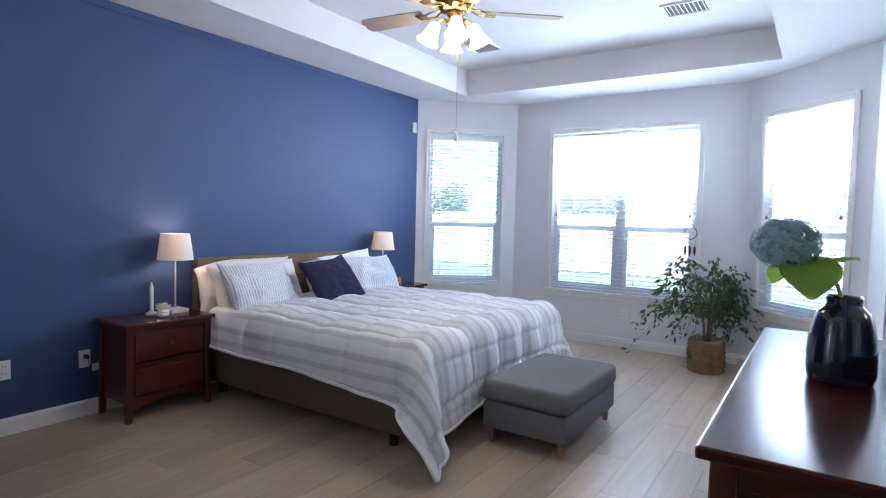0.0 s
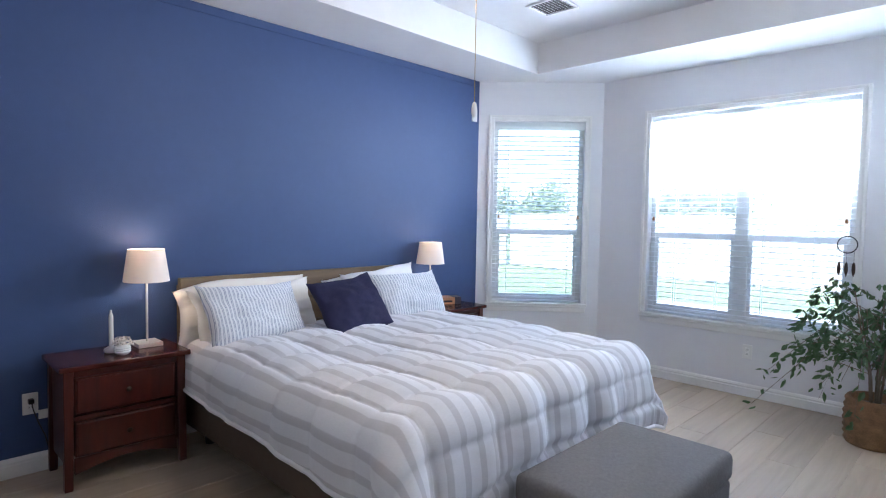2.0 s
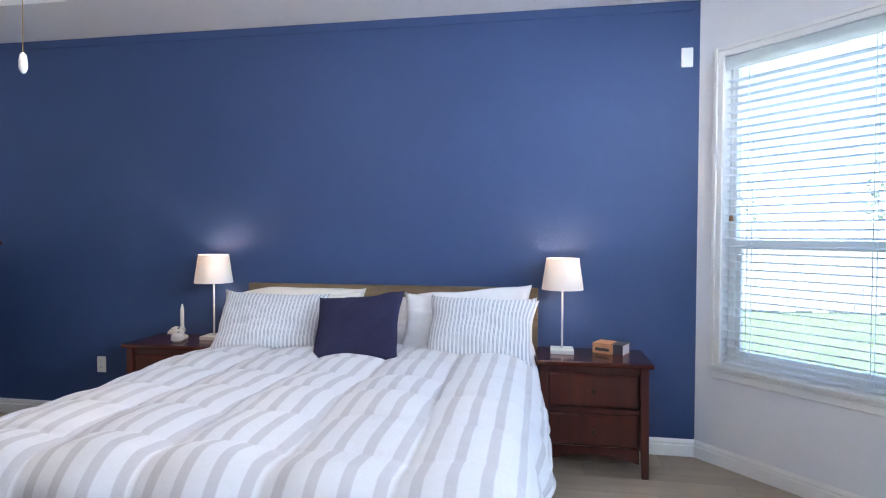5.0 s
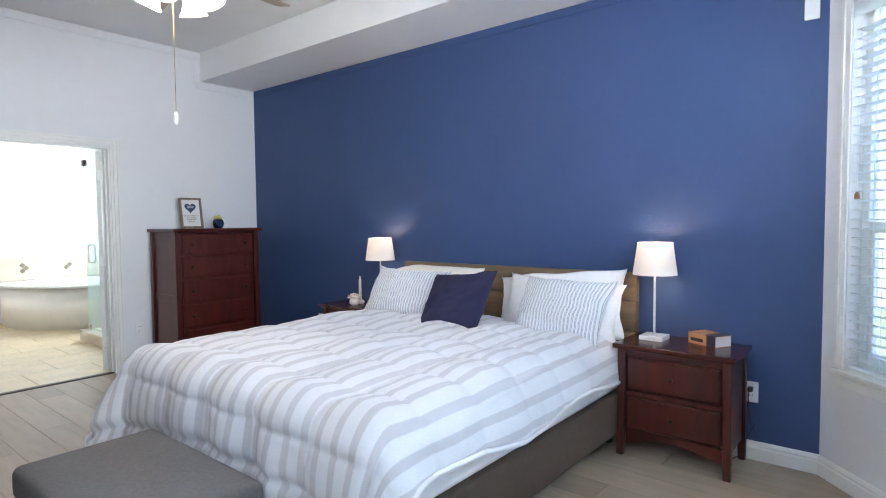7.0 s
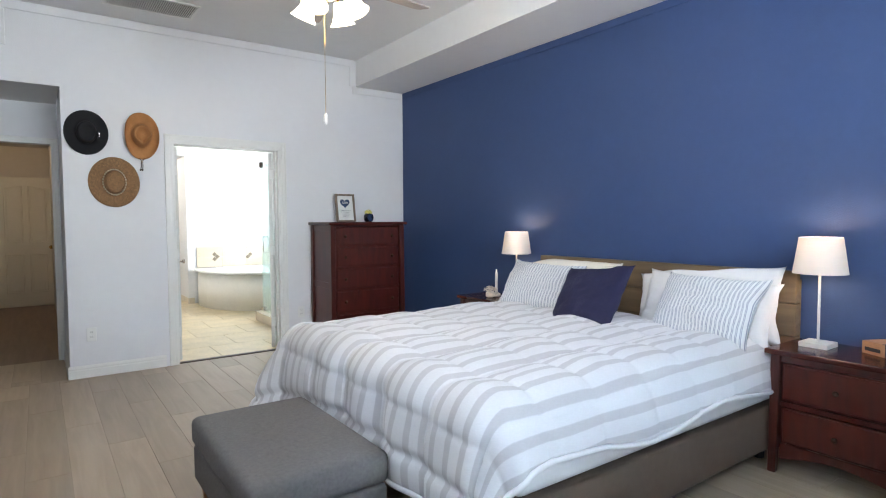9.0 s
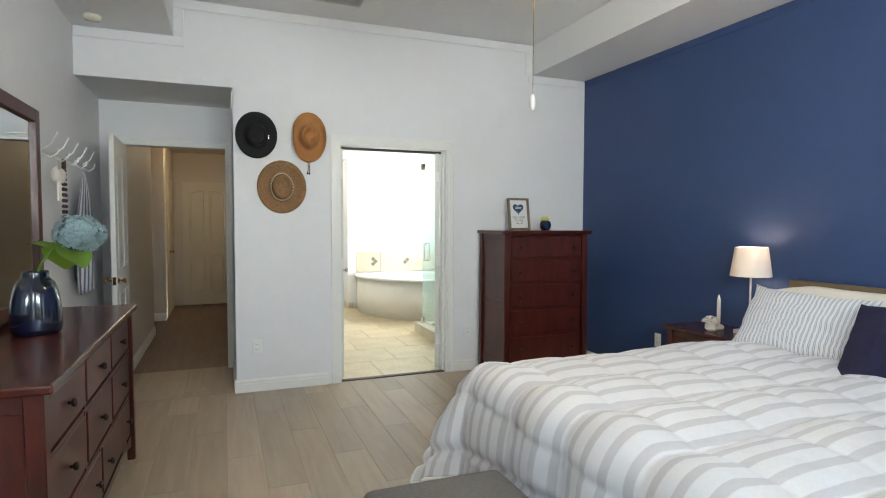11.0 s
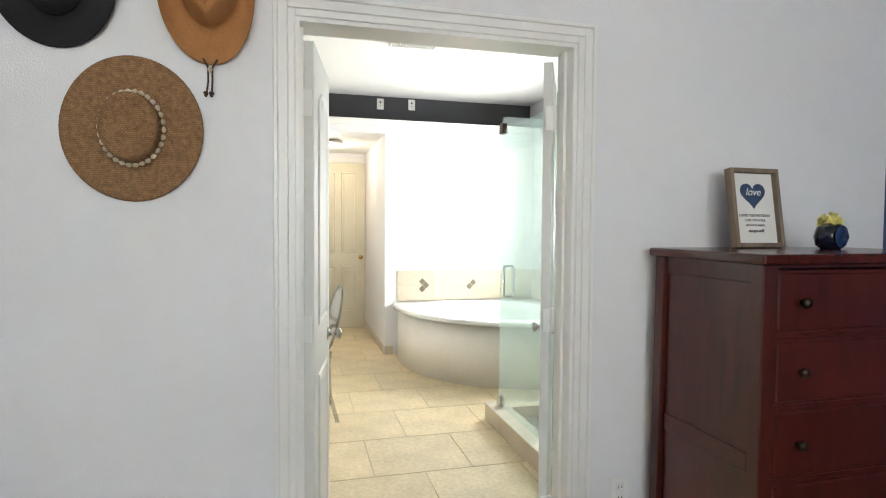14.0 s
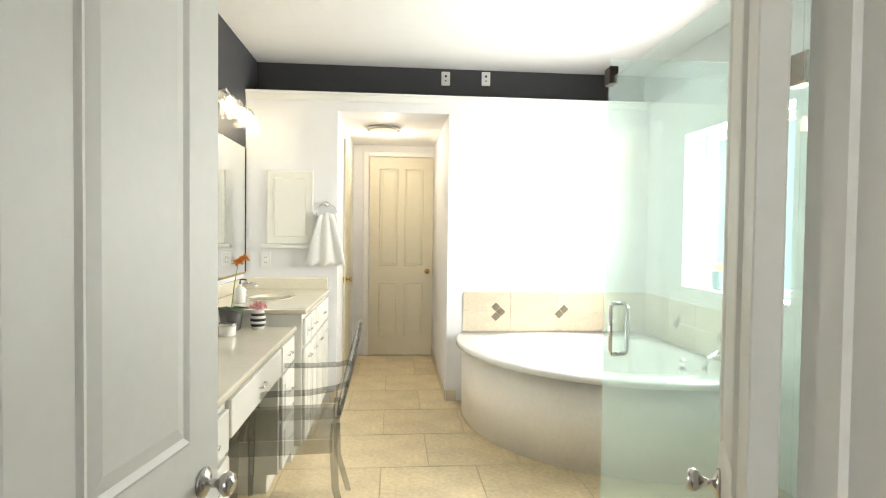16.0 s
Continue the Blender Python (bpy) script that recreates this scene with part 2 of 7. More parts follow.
_br.inputs["Scale"].default_value, _br.inputs["Mortar Size"].default_value, _br.inputs["Brick Width"].default_value, _br.inputs["Row Height"].default_value = 40.0, 0.05, 0.36, 0.22
_br.inputs["Color1"].default_value, _br.inputs["Color2"].default_value, _br.inputs["Mortar"].default_value = (1.25, 1.2, 1.1, 1), (0.72, 0.68, 0.62, 1), (0.42, 0.36, 0.30, 1)
_mx.data_type, _mx.blend_type, _mx.inputs["Factor"].default_value = 'RGBA', 'MULTIPLY', 0.5
_l.new(_tc.outputs["Object"], _br.inputs["Vector"]), _l.new(_src, _mx.inputs[6]), _l.new(_br.outputs["Color"], _mx.inputs[7]), _l.new(_mx.outputs[2], _b.inputs["Base Color"])
M_SUEDE = mat("tan_felt", (0.42, 0.19, 0.065), 0.9, vary=0.15, scale=14, bump=0.2, bump_scale=200)
M_FELT = mat("black_felt", (0.014, 0.014, 0.016), 0.95, vary=0.15, scale=20, bump=0.2, bump_scale=300)
M_BASKET = mat("seagrass_basket", (0.21, 0.125, 0.062), 0.9, vary=0.5, scale=22, bump=1.0, bump_scale=70)
M_LEAF = mat("ficus_leaf", (0.065, 0.125, 0.055), 0.45, vary=0.35, scale=9)
M_BARK = mat("grey_bark", (0.17, 0.13, 0.09), 0.9, vary=0.25, scale=30, bump=0.6, bump_scale=80)
M_VASE = mat("navy_glazed_ceramic", (0.007, 0.010, 0.026), 0.12, coat=0.6, vary=0.1, scale=9, bump=0.08, bump_scale=30)
M_HYDRANGEA = mat("pale_blue_petals", (0.34, 0.45, 0.47), 0.8, vary=0.25, scale=30)
M_GREENLEAF = mat("bright_green_leaf", (0.15, 0.27, 0.04), 0.5, vary=0.2, scale=14)
for _m, _c, _f in ((M_GREENLEAF, (0.30, 0.46, 0.06, 1), 0.45), (M_LEAF, (0.13, 0.24, 0.07, 1), 0.25), (M_HYDRANGEA, (0.45, 0.58, 0.60, 1), 0.35)):
    _n, _l = _m.node_tree.nodes, _m.node_tree.links
    _tr, _mx = _n.new("ShaderNodeBsdfTranslucent"), _n.new("ShaderNodeMixShader")
    _tr.inputs[0].default_value, _mx.inputs[0].default_value = _c, _f
    _l.new(_n["Principled BSDF"].outputs[0], _mx.inputs[1]), _l.new(_tr.outputs[0], _mx.inputs[2]), _l.new(_mx.outputs[0], _n["Material Output"].inputs[0])
M_GREYWOOD = wood("weathered_grey_frame", (0.26, 0.20, 0.14), (0.15, 0.115, 0.085), 0.8, (9, 9, 2), 0.1)
M_PAPER = mat("white_card", (0.76, 0.75, 0.72), 0.8, vary=0.03, scale=20)
M_INK = mat("dark_ink", (0.03, 0.03, 0.035), 0.8)
M_WATERCOLOUR = mat("blue_watercolour", (0.035, 0.065, 0.135), 0.85, vary=0.5, scale=22)
M_AGATE = mat("blue_agate", (0.016, 0.035, 0.10), 0.15, coat=0.5, vary=0.6, scale=45)
M_PETAL = mat("yellow_petal", (0.66, 0.60, 0.17), 0.7, vary=0.1, scale=30)
M_DOOR = mat("white_door_paint", (0.70, 0.70, 0.67), 0.5, vary=0.03, scale=4, bump=0.06, bump_scale=60)
M_CREAMDOOR = mat("cream_door_paint", (0.66, 0.61, 0.48), 0.4, vary=0.03, scale=4)
M_TUB = mat("white_acrylic", (0.80, 0.80, 0.78), 0.12, vary=0.01)
M_SURROUND = mat("cream_tub_panel", (0.86, 0.82, 0.76), 0.35, vary=0.05, scale=5)
M_MARBLE = mat("cream_cultured_marble", (0.74, 0.69, 0.57), 0.14, vary=0.06, scale=6, coat=0.3)
M_CABINET = mat("white_cabinet_paint", (0.77, 0.76, 0.71), 0.4, vary=0.02, scale=4)
M_PINK = mat("pink_petals", (0.68, 0.33, 0.33), 0.8, vary=0.15, scale=40)
M_ORANGE = mat("orange_orchid", (0.75, 0.27, 0.05), 0.7, vary=0.15, scale=40)
M_TOWEL = mat("white_terry", (0.80, 0.80, 0.79), 1.0, vary=0.05, scale=60, bump=0.8, bump_scale=500)
M_STRIPEPOT = striped("striped_ceramic", (0.76, 0.75, 0.73), (0.05, 0.05, 0.06), 1, 0.022, 0.42, 0.03, rough=0.3)
M_APRON = striped("striped_apron", (0.55, 0.55, 0.55), (0.10, 0.12, 0.19), 0, 0.030, 0.42, 0.05)
M_BOOK = mat("tan_book_cover", (0.50, 0.27, 0.14), 0.6, vary=0.2, scale=20)
M_BOOK2 = mat("navy_book_cover", (0.03, 0.035, 0.06), 0.5, vary=0.2, scale=20)
M_PAGES = mat("book_pages", (0.72, 0.70, 0.66), 0.9, vary=0.08, scale=120)
M_GRASS = mat("lawn", (0.095, 0.14, 0.055), 0.95, vary=0.4, scale=3, bump=0.8, bump_scale=60)
M_PATIO = mat("concrete", (0.42, 0.41, 0.39), 0.9, vary=0.1, scale=1.5, bump=0.2, bump_scale=40)
M_FENCE = wood("weathered_fence_board", (0.44, 0.42, 0.39), (0.32, 0.30, 0.28), 0.9, (9, 9, 1), 0.2)
M_TREE = mat("tree_leaf", (0.10, 0.14, 0.065), 0.7, vary=0.4, scale=2)
M_BEAD = mat("dark_wooden_beads", (0.05, 0.018, 0.010), 0.35, vary=0.2, scale=20)
M_SHELL = mat("cowrie_shell", (0.62, 0.52, 0.38), 0.35, vary=0.15, scale=60)
M_LEATHER = mat("dark_brown_cord", (0.05, 0.028, 0.015), 0.7)
M_CANDLE = mat("white_wax", (0.80, 0.79, 0.75), 0.4, vary=0.02)
M_POTBLUE = mat("grey_blue_ceramic", (0.22, 0.30, 0.36), 0.3, vary=0.1, scale=15)
M_GREYPOT = mat("grey_planter", (0.10, 0.09, 0.085), 0.5, vary=0.1, scale=15)


# ---- building helpers ----
def part(name, bm, material, parent=None, label="", smooth=False):
    me = bpy.data.meshes.new(name)
    bmesh.ops.recalc_face_normals(bm, faces=bm.faces[:])
    bm.to_mesh(me)
    bm.free()
    for p in me.polygons:
        p.use_smooth = smooth
    if material:
        me.materials.append(material)
    ob = new(name, me)
    if parent:
        ob.parent = parent
    if label:
        ob["label"] = label
    return ob


def share(src, name, parent, m):
    """A second object on the mesh of src."""
    ob = new(name, src.data)
    ob.parent = parent
    ob.matrix_basis = m
    return ob


def thing(name, label, category, m=None, group="", kind=""):
    ob = new(name)
    ob.empty_display_size = 0.1
    if m is not None:
        ob.matrix_basis = m
    return tagged(ob, label, category, group, kind)


def box(bm, x0, x1, y0, y1, z0, z1, bevel=0.0, seg=1, m=None):
    made = bmesh.ops.create_cube(bm, size=1.0)["verts"]
    for v in made:
        v.co = Vector((x0 + (v.co.x + 0.5) * (x1 - x0), y0 + (v.co.y + 0.5) * (y1 - y0), z0 + (v.co.z + 0.5) * (z1 - z0)))
    if bevel:
        edges = list({e for v in made for e in v.link_edges})
        res = bmesh.ops.bevel(bm, geom=edges, offset=bevel, segments=seg, affect='EDGES', profile=0.5)
        made = res["verts"] if m is not None else made
    if m is not None:
        bmesh.ops.transform(bm, matrix=m, verts=list(made))
    return bm


def one_box(x0, x1, y0, y1, z0, z1, bevel=0.0, seg=1):
    return box(bmesh.new(), x0, x1, y0, y1, z0, z1, bevel, seg)


def lathe(bm, profile, seg=24, m=None, wobble=0.0):
    """Turn a profile of (radius, height) round z."""
    rings = []
    for r, z in profile:
        ring = []
        for i in range(seg):
            a = 2 * math.pi * i / seg
            rr = r * (1 + wobble * math.sin(3 * a + z * 20))
            ring.append(bm.verts.new((rr * math.cos(a), rr * math.sin(a), z)))
        rings.append(ring)
    for a, b in zip(rings, rings[1:]):
        for i in range(seg):
            bm.faces.new((a[i], a[(i + 1) % seg], b[(i + 1) % seg], b[i]))
    for ring, (r, z) in ((rings[0], profile[0]), (rings[-1], profile[-1])):
        if r > 1e-4:
            bm.faces.new(ring)
    if m is not None:
        bmesh.ops.transform(bm, matrix=m, verts=[v for ring in rings for v in ring])
    return bm


def tube(bm, pts, r, seg=8, taper=1.0):
    pts = [Vector(p) for p in pts]
    rings = []
    for i, p in enumerate(pts):
        d = (pts[min(i + 1, len(pts) - 1)] - pts[max(i - 1, 0)]).normalized()
        up = Vector((0, 0, 1)) if abs(d.z) < 0.9 else Vector((1, 0, 0))
        a = d.cross(up).normalized()
        b = d.cross(a)
        rr = r * (1 + (taper - 1) * i / max(1, len(pts) - 1))
        rings.append([bm.verts.new(p + rr * (math.cos(t) * a + math.sin(t) * b)) for t in (2 * math.pi * k / seg for k in range(seg))])
    for a, b in zip(rings, rings[1:]):
        for i in range(seg):
            bm.faces.new((a[i], a[(i + 1) % seg], b[(i + 1) % seg], b[i]))
    bm.faces.new(rings[0]), bm.faces.new(rings[-1])
    return bm


def prism(bm, outline, y0, y1):
    """An outline of (x, z) drawn out from y0 to y1."""
    a = [bm.verts.new((x, y0, z)) for x, z in outline]
    b = [bm.verts.new((x, y1, z)) for x, z in outline]
    bm.faces.new(a), bm.faces.new(b)
    for i in range(len(outline)):
        j = (i + 1) % len(outline)
        bm.faces.new((a[i], a[j], b[j], b[i]))
    return bm


def along(p0, p1):
    """Frame with x from p0 towards p1 in plan, y to its left, z up."""
    d = Vector((p1[0] - p0[0], p1[1] - p0[1], 0))
    return pose(p0[0], p0[1], 0, 0, 0, math.degrees(math.atan2(d.y, d.x))), d.length


def wall(name, p0, p1, top, material, label, openings=(), thick=0.12, e0=0.0, e1=0.0, bottom=0.0):
    """A wall whose inner face runs from p0 to p1, the room on its left; openings are (s0, s1, z0, z1)."""
    m, length = along(p0, p1)
    bm = bmesh.new()
    cuts = sorted({-e0, length + e1, *[o[0] for o in openings], *[o[1] for o in openings]})
    for a, b in zip(cuts, cuts[1:]):
        holes = [o for o in openings if o[0] <= a + 1e-6 and o[1] >= b - 1e-6]
        spans, z = [], bottom
        for o in sorted(holes, key=lambda o: o[2]):
            if o[2] > z:
                spans.append((z, o[2]))
            z = o[3]
        spans.append((z, top))
        for z0, z1 in spans:
            if z1 - z0 > 1e-4:
                box(bm, a, b, -thick, 0, z0, z1)
    bmesh.ops.remove_doubles(bm, verts=bm.verts[:], dist=1e-5)
    ob = part(name, bm, material)
    ob.matrix_basis = m
    return tagged(ob, label, "wall", kind="structure")


def baseboard(p0, p1, h=0.105):
    m, length = along(p0, p1)
    bm = bmesh.new()
    prof = ((0.001, 0), (0.016, 0), (0.016, h * 0.62), (0.011, h * 0.70), (0.012, h * 0.80), (0.006, h * 0.93), (0.001, h))
    a = [bm.verts.new((0, y, z)) for y, z in prof]
    b = [bm.verts.new((length, y, z)) for y, z in prof]
    bm.faces.new(a), bm.faces.new(b)
    for i in range(len(prof)):
        j = (i + 1) % len(prof)
        bm.faces.new((a[i], a[j], b[j], b[i]))
    ob = part("baseboard", bm, M_TRIM)
    ob.matrix_basis = m
    return tagged(ob, "white moulded baseboard along the foot of the wall", "baseboard", kind="structure")


# ---- the large structure ----
NW, NB, NC, NE = (-3.705, 4.84), (-2.80, 5.66), (-0.28, 5.66), (0.655, 4.745)
LEN_W, LEN_N, LEN_E = (math.dist(a, b) for a, b in ((NW, NB), (NB, NC), (NC, NE)))
HATY, TOP, LOW = -0.365, 3.065, 2.783
W1 = (0.16, 1.05, 0.60, 2.40)     # along the wall, and up
W2 = (0.49, 2.065, 0.59, 2.395)
W3 = (0.215, 1.105, 0.59, 2.395)

wall("wall_west", NW, (-3.705, HATY), TOP, M_BLUE, "deep blue painted bedroom accent wall", e0=0.06, e1=0.125)
wall("wall_bay_west", NB, NW, LOW + 0.1, M_WHITE, "white angled bay wall with a window", [(LEN_W - W1[1], LEN_W - W1[0], W1[2], W1[3])], e0=0.05, e1=0.05)
wall("wall_north", NC, NB, LOW + 0.1, M_WHITE, "white bay wall with a wide double window", [(LEN_N - W2[1], LEN_N - W2[0], W2[2], W2[3])], e0=0.05, e1=0.05)
wall("wall_bay_east", NE, NC, LOW + 0.1, M_WHITE, "white angled bay wall with a window", [(LEN_E - W3[1], LEN_E - W3[0], W3[2], W3[3])], e0=0.05, e1=0.05)
wall("wall_east", (0.655, -1.24), NE, TOP, M_WHITE, "plain white bedroom wall behind the dresser", e0=0.12, e1=0.05)
# hat wall: bathroom doorway, then the header over the entry alcove
BD0, BD1, BDH = -1.248, -2.236, 2.045
wall("wall_south", (-3.705, HATY), (0.655, HATY), TOP, M_WHITE, "white wall with a bathroom doorway and an entry alcove",
     [(-3.705 * -1 + BD1, 3.705 + BD0, 0, BDH), (3.705 - 0.415, 4.36, 0, 2.433)], thick=0.125)
wall("wall_alcove_side", (-0.415, -0.49), (-0.415, -5.75), 2.9, M_WHITE, "white wall between the alcove and the bathroom", thick=0.115)
wall("wall_alcove_back", (-0.415, -1.24), (0.655, -1.24), 2.433, M_WHITE, "white alcove wall with the open entry doorway", [(0.06, 0.885, 0, 2.055)], thick=0.12)

bm = bmesh.new()
box(bm, -3.85, 0.80, HATY - 0.13, 5.85, TOP, TOP + 0.12)
box(bm, -3.704, -3.105, HATY + 0.001, 5.80, LOW, TOP - 0.002)
box(bm, 0.0, 0.654, HATY + 0.001, 5.80, LOW, TOP - 0.002)
box(bm, -3.105, 0.0, 4.97, 5.80, LOW, TOP - 0.002)
box(bm, -0.41, 0.65, -1.24, HATY - 0.126, 2.433, 2.5)
tagged(part("ceiling", bm, M_CEIL), "white painted tray ceiling with lower soffits", "ceiling", kind="structure")

# picture rail band under the ceiling
bm = bmesh.new()
box(bm, -3.69, -3.06, HATY, HATY + 0.012, LOW - 0.075, LOW - 0.001, 0.004)
box(bm, -3.105, -3.03, HATY, HATY + 0.012, LOW - 0.001, TOP - 0.075, 0.004)
box(bm, -3.105, 0.0, HATY, HATY + 0.012, TOP - 0.075, TOP - 0.001, 0.004)
box(bm, -0.075, 0.0, HATY, HATY + 0.012, LOW - 0.001, TOP - 0.075, 0.004)
box(bm, -0.075, 0.65, HATY, HATY + 0.012, LOW - 0.075, LOW - 0.001, 0.004)
tagged(part("trim", bm, M_WHITE), "flat white trim band along the top of the wall", "trim", kind="structure")
tagged(part("trim", one_box(-3.705, -3.695, HATY + 0.013, 4.80, LOW - 0.06, LOW - 0.001, 0.004), M_BLUE),
       "flat blue painted trim band along the top of the wall", "trim", kind="structure")

# floors: the joint layer under the planks, and beyond
tagged(part("floor", one_box(-3.8, 0.75, -1.30, 5.80, -0.12, -0.004), M_GROUT), "pale greyish oak plank floor", "floor", kind="structure")
tagged(part("hall_floor", one_box(-0.53, 2.2, -5.9, -1.30, -0.12, 0.0), M_HALLFLOOR), "dark brown wooden hallway floor", "floor", kind="structure")
tagged(part("bathroom_floor", one_box(-3.9, -0.54, -6.1, HATY, -0.12, -0.0045), M_TILEGROUT), "cream stone tile bathroom floor", "floor", kind="structure")

for a, b in ((NW, (-3.705, HATY)), (NB, NW), (NC, NB), (NE, NC), ((0.655, -1.24), NE), ((-3.705, HATY), (-2.30, HATY)), ((-1.15, HATY), (-0.40, HATY)),
             ((-0.415, HATY), (-0.415, -1.20))):
    baseboard(a, b)


def casing(name, x0, x1, top, y, w=0.095, d=0.02, side=1):
    """Moulded door casing round an opening from x0 to x1, standing proud of a wall at y."""
    bm = bmesh.new()
    for k, (a, b, t) in enumerate(((0.0, 0.35, 0.5), (0.35, 0.8, 0.75), (0.8, 1.0, 1.0))):
        lo, hi, dd = a * w, b * w, d * t * side
        ya, yb = sorted((y, y + dd))
        box(bm, x0 - hi, x0 - lo, ya, yb, 0, top + hi, 0.002)
        box(bm, x1 + lo, x1 + hi, ya, yb, 0, top + hi, 0.002)
        box(bm, x0 - lo, x1 + lo, ya, yb, top + lo, top + hi, 0.002)
    return tagged(part(name, bm, M_TRIM), "white moulded door casing round the opening", "door casing", kind="structure")


casing("trim_bathroom_door", BD1, BD0, BDH, HATY, w=0.068)
bm = bmesh.new()
box(bm, BD1 - 0.001, BD1 + 0.014, HATY - 0.126, HATY + 0.002, 0, BDH)
box(bm, BD0 - 0.014, BD0 + 0.001, HATY - 0.126, HATY + 0.002, 0, BDH)
box(bm, BD1 + 0.014, BD0 - 0.014, HATY - 0.126, HATY + 0.002, BDH - 0.014, BDH + 0.001)
box(bm, BD1 + 0.014, BD1 + 0.026, HATY - 0.085, HATY - 0.05, 0, BDH - 0.014)
box(bm, BD0 - 0.026, BD0 - 0.014, HATY - 0.085, HATY - 0.05, 0, BDH - 0.014)
tagged(part("trim_bathroom_jamb", bm, M_TRIM), "white door jamb lining the bathroom doorway", "door jamb", kind="structure")
tagged(part("trim_threshold", one_box(BD1 + 0.015, BD0 - 0.015, HATY - 0.075, HATY - 0.02, -0.004, 0.008, 0.003), M_BRONZE), "thin bronze threshold strip between wood and tile", "threshold", kind="structure")
casing("trim_entry_door", -0.355, 0.47, 2.055, -1.24, w=0.055)

# bathroom shell
BX0, BX1, BY1, BTOP, LEDGE = -3.76, -0.53, -4.295, 2.82, 2.475
wall("wall_bath_south", (BX0, BY1), (BX1, BY1), LEDGE, M_WHITE, "white bathroom wall below a plant ledge", [(-3.76 * -1 - 2.115, 3.76 - 1.245, 0, 2.35)], thick=0.36, e0=0.15)
wall("wall_bath_south_upper", (BX0 - 0.15, BY1 - 0.36), (BX1, BY1 - 0.36), BTOP, M_CHAR, "charcoal painted band of wall above the ledge", bottom=LEDGE - 0.001, thick=0.1, e0=0.0, e1=0.05)
wall("wall_bath_west", (BX0, -0.49), (BX0, BY1), LEDGE, M_WHITE, "white bathroom wall with a deep window recess", [(2.13, 3.23, 1.0, 2.12)], thick=0.30)
wall("wall_bath_west_upper", (BX0 - 0.11, -0.49), (BX0 - 0.11, BY1 - 0.36), BTOP, M_WHITE, "white upper bathroom wall", bottom=LEDGE, thick=0.1)
tagged(part("wall_bath_north", one_box(-3.9, BD1 - 0.02, -0.50, -0.491, 0, BTOP), M_WHITE), "white wall behind the shower", "wall", kind="structure")
tagged(part("wall_bath_east_upper", one_box(-0.545, -0.531, -4.65, -0.50, 2.03, BTOP), M_CHAR), "charcoal painted wall above the vanity mirror", "wall", kind="structure")
tagged(part("bathroom_ceiling", one_box(-4.1, -0.53, -4.76, -0.49, BTOP, BTOP + 0.1), M_CEIL), "white painted bathroom ceiling", "ceiling", kind="structure")
tagged(part("bathroom_passage_ceiling", one_box(-2.3, -1.0, -6.1, BY1 - 0.361, 2.35, 2.44), M_CEIL), "white lowered passage ceiling", "ceiling", kind="structure")
wall("wall_passage_west", (-2.115, BY1 - 0.361), (-2.115, -5.98), 2.35, M_WHITE, "white passage wall beside the closet door", thick=0.12)
wall("wall_passage_east", (-1.245, -5.98), (-1.245, BY1 - 0.361), 2.35, M_WHITE, "white passage wall with a side door", thick=0.12)
wall("wall_passage_end", (-2.115, -5.98), (-1.245, -5.98), 2.35, M_WHITE, "white wall at the end of the passage", thick=0.1)
bm = bmesh.new()
box(bm, BX0 - 0.11, BX1, BY1 - 0.01, BY1 + 0.018, LEDGE - 0.001, LEDGE + 0.02, 0.004)
box(bm, BX0 - 0.11, BX1, BY1, BY1 + 0.010, LEDGE - 0.05, LEDGE - 0.001, 0.003)
tagged(part("trim_ledge", bm, M_TRIM), "white moulded edge of the plant ledge", "trim", kind="structure")

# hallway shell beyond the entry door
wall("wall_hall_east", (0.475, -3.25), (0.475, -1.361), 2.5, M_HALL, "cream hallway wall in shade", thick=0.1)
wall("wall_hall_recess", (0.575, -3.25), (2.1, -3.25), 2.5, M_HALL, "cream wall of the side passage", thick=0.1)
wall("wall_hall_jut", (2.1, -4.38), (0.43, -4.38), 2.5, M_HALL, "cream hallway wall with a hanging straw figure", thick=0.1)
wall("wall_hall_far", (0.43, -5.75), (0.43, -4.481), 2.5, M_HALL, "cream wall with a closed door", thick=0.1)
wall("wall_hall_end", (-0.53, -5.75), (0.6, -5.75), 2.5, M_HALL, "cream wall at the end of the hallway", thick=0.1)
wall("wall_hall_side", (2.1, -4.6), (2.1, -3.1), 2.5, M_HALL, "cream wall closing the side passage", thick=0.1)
# cream in place of ceiling white imitates the hall's dim warm light
tagged(part("hall_ceiling", one_box(-0.53, 2.2, -5.9, -1.361, 2.5, 2.6), M_HALL), "hallway ceiling with dim warm light put into its cream colour", "ceiling", kind="structure")
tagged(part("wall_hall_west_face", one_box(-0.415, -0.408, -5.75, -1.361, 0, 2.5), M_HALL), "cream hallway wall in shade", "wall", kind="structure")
baseboard((0.475, -3.25), (0.475, -1.40))
baseboard((0.43, -4.279), (1.2, -4.279))


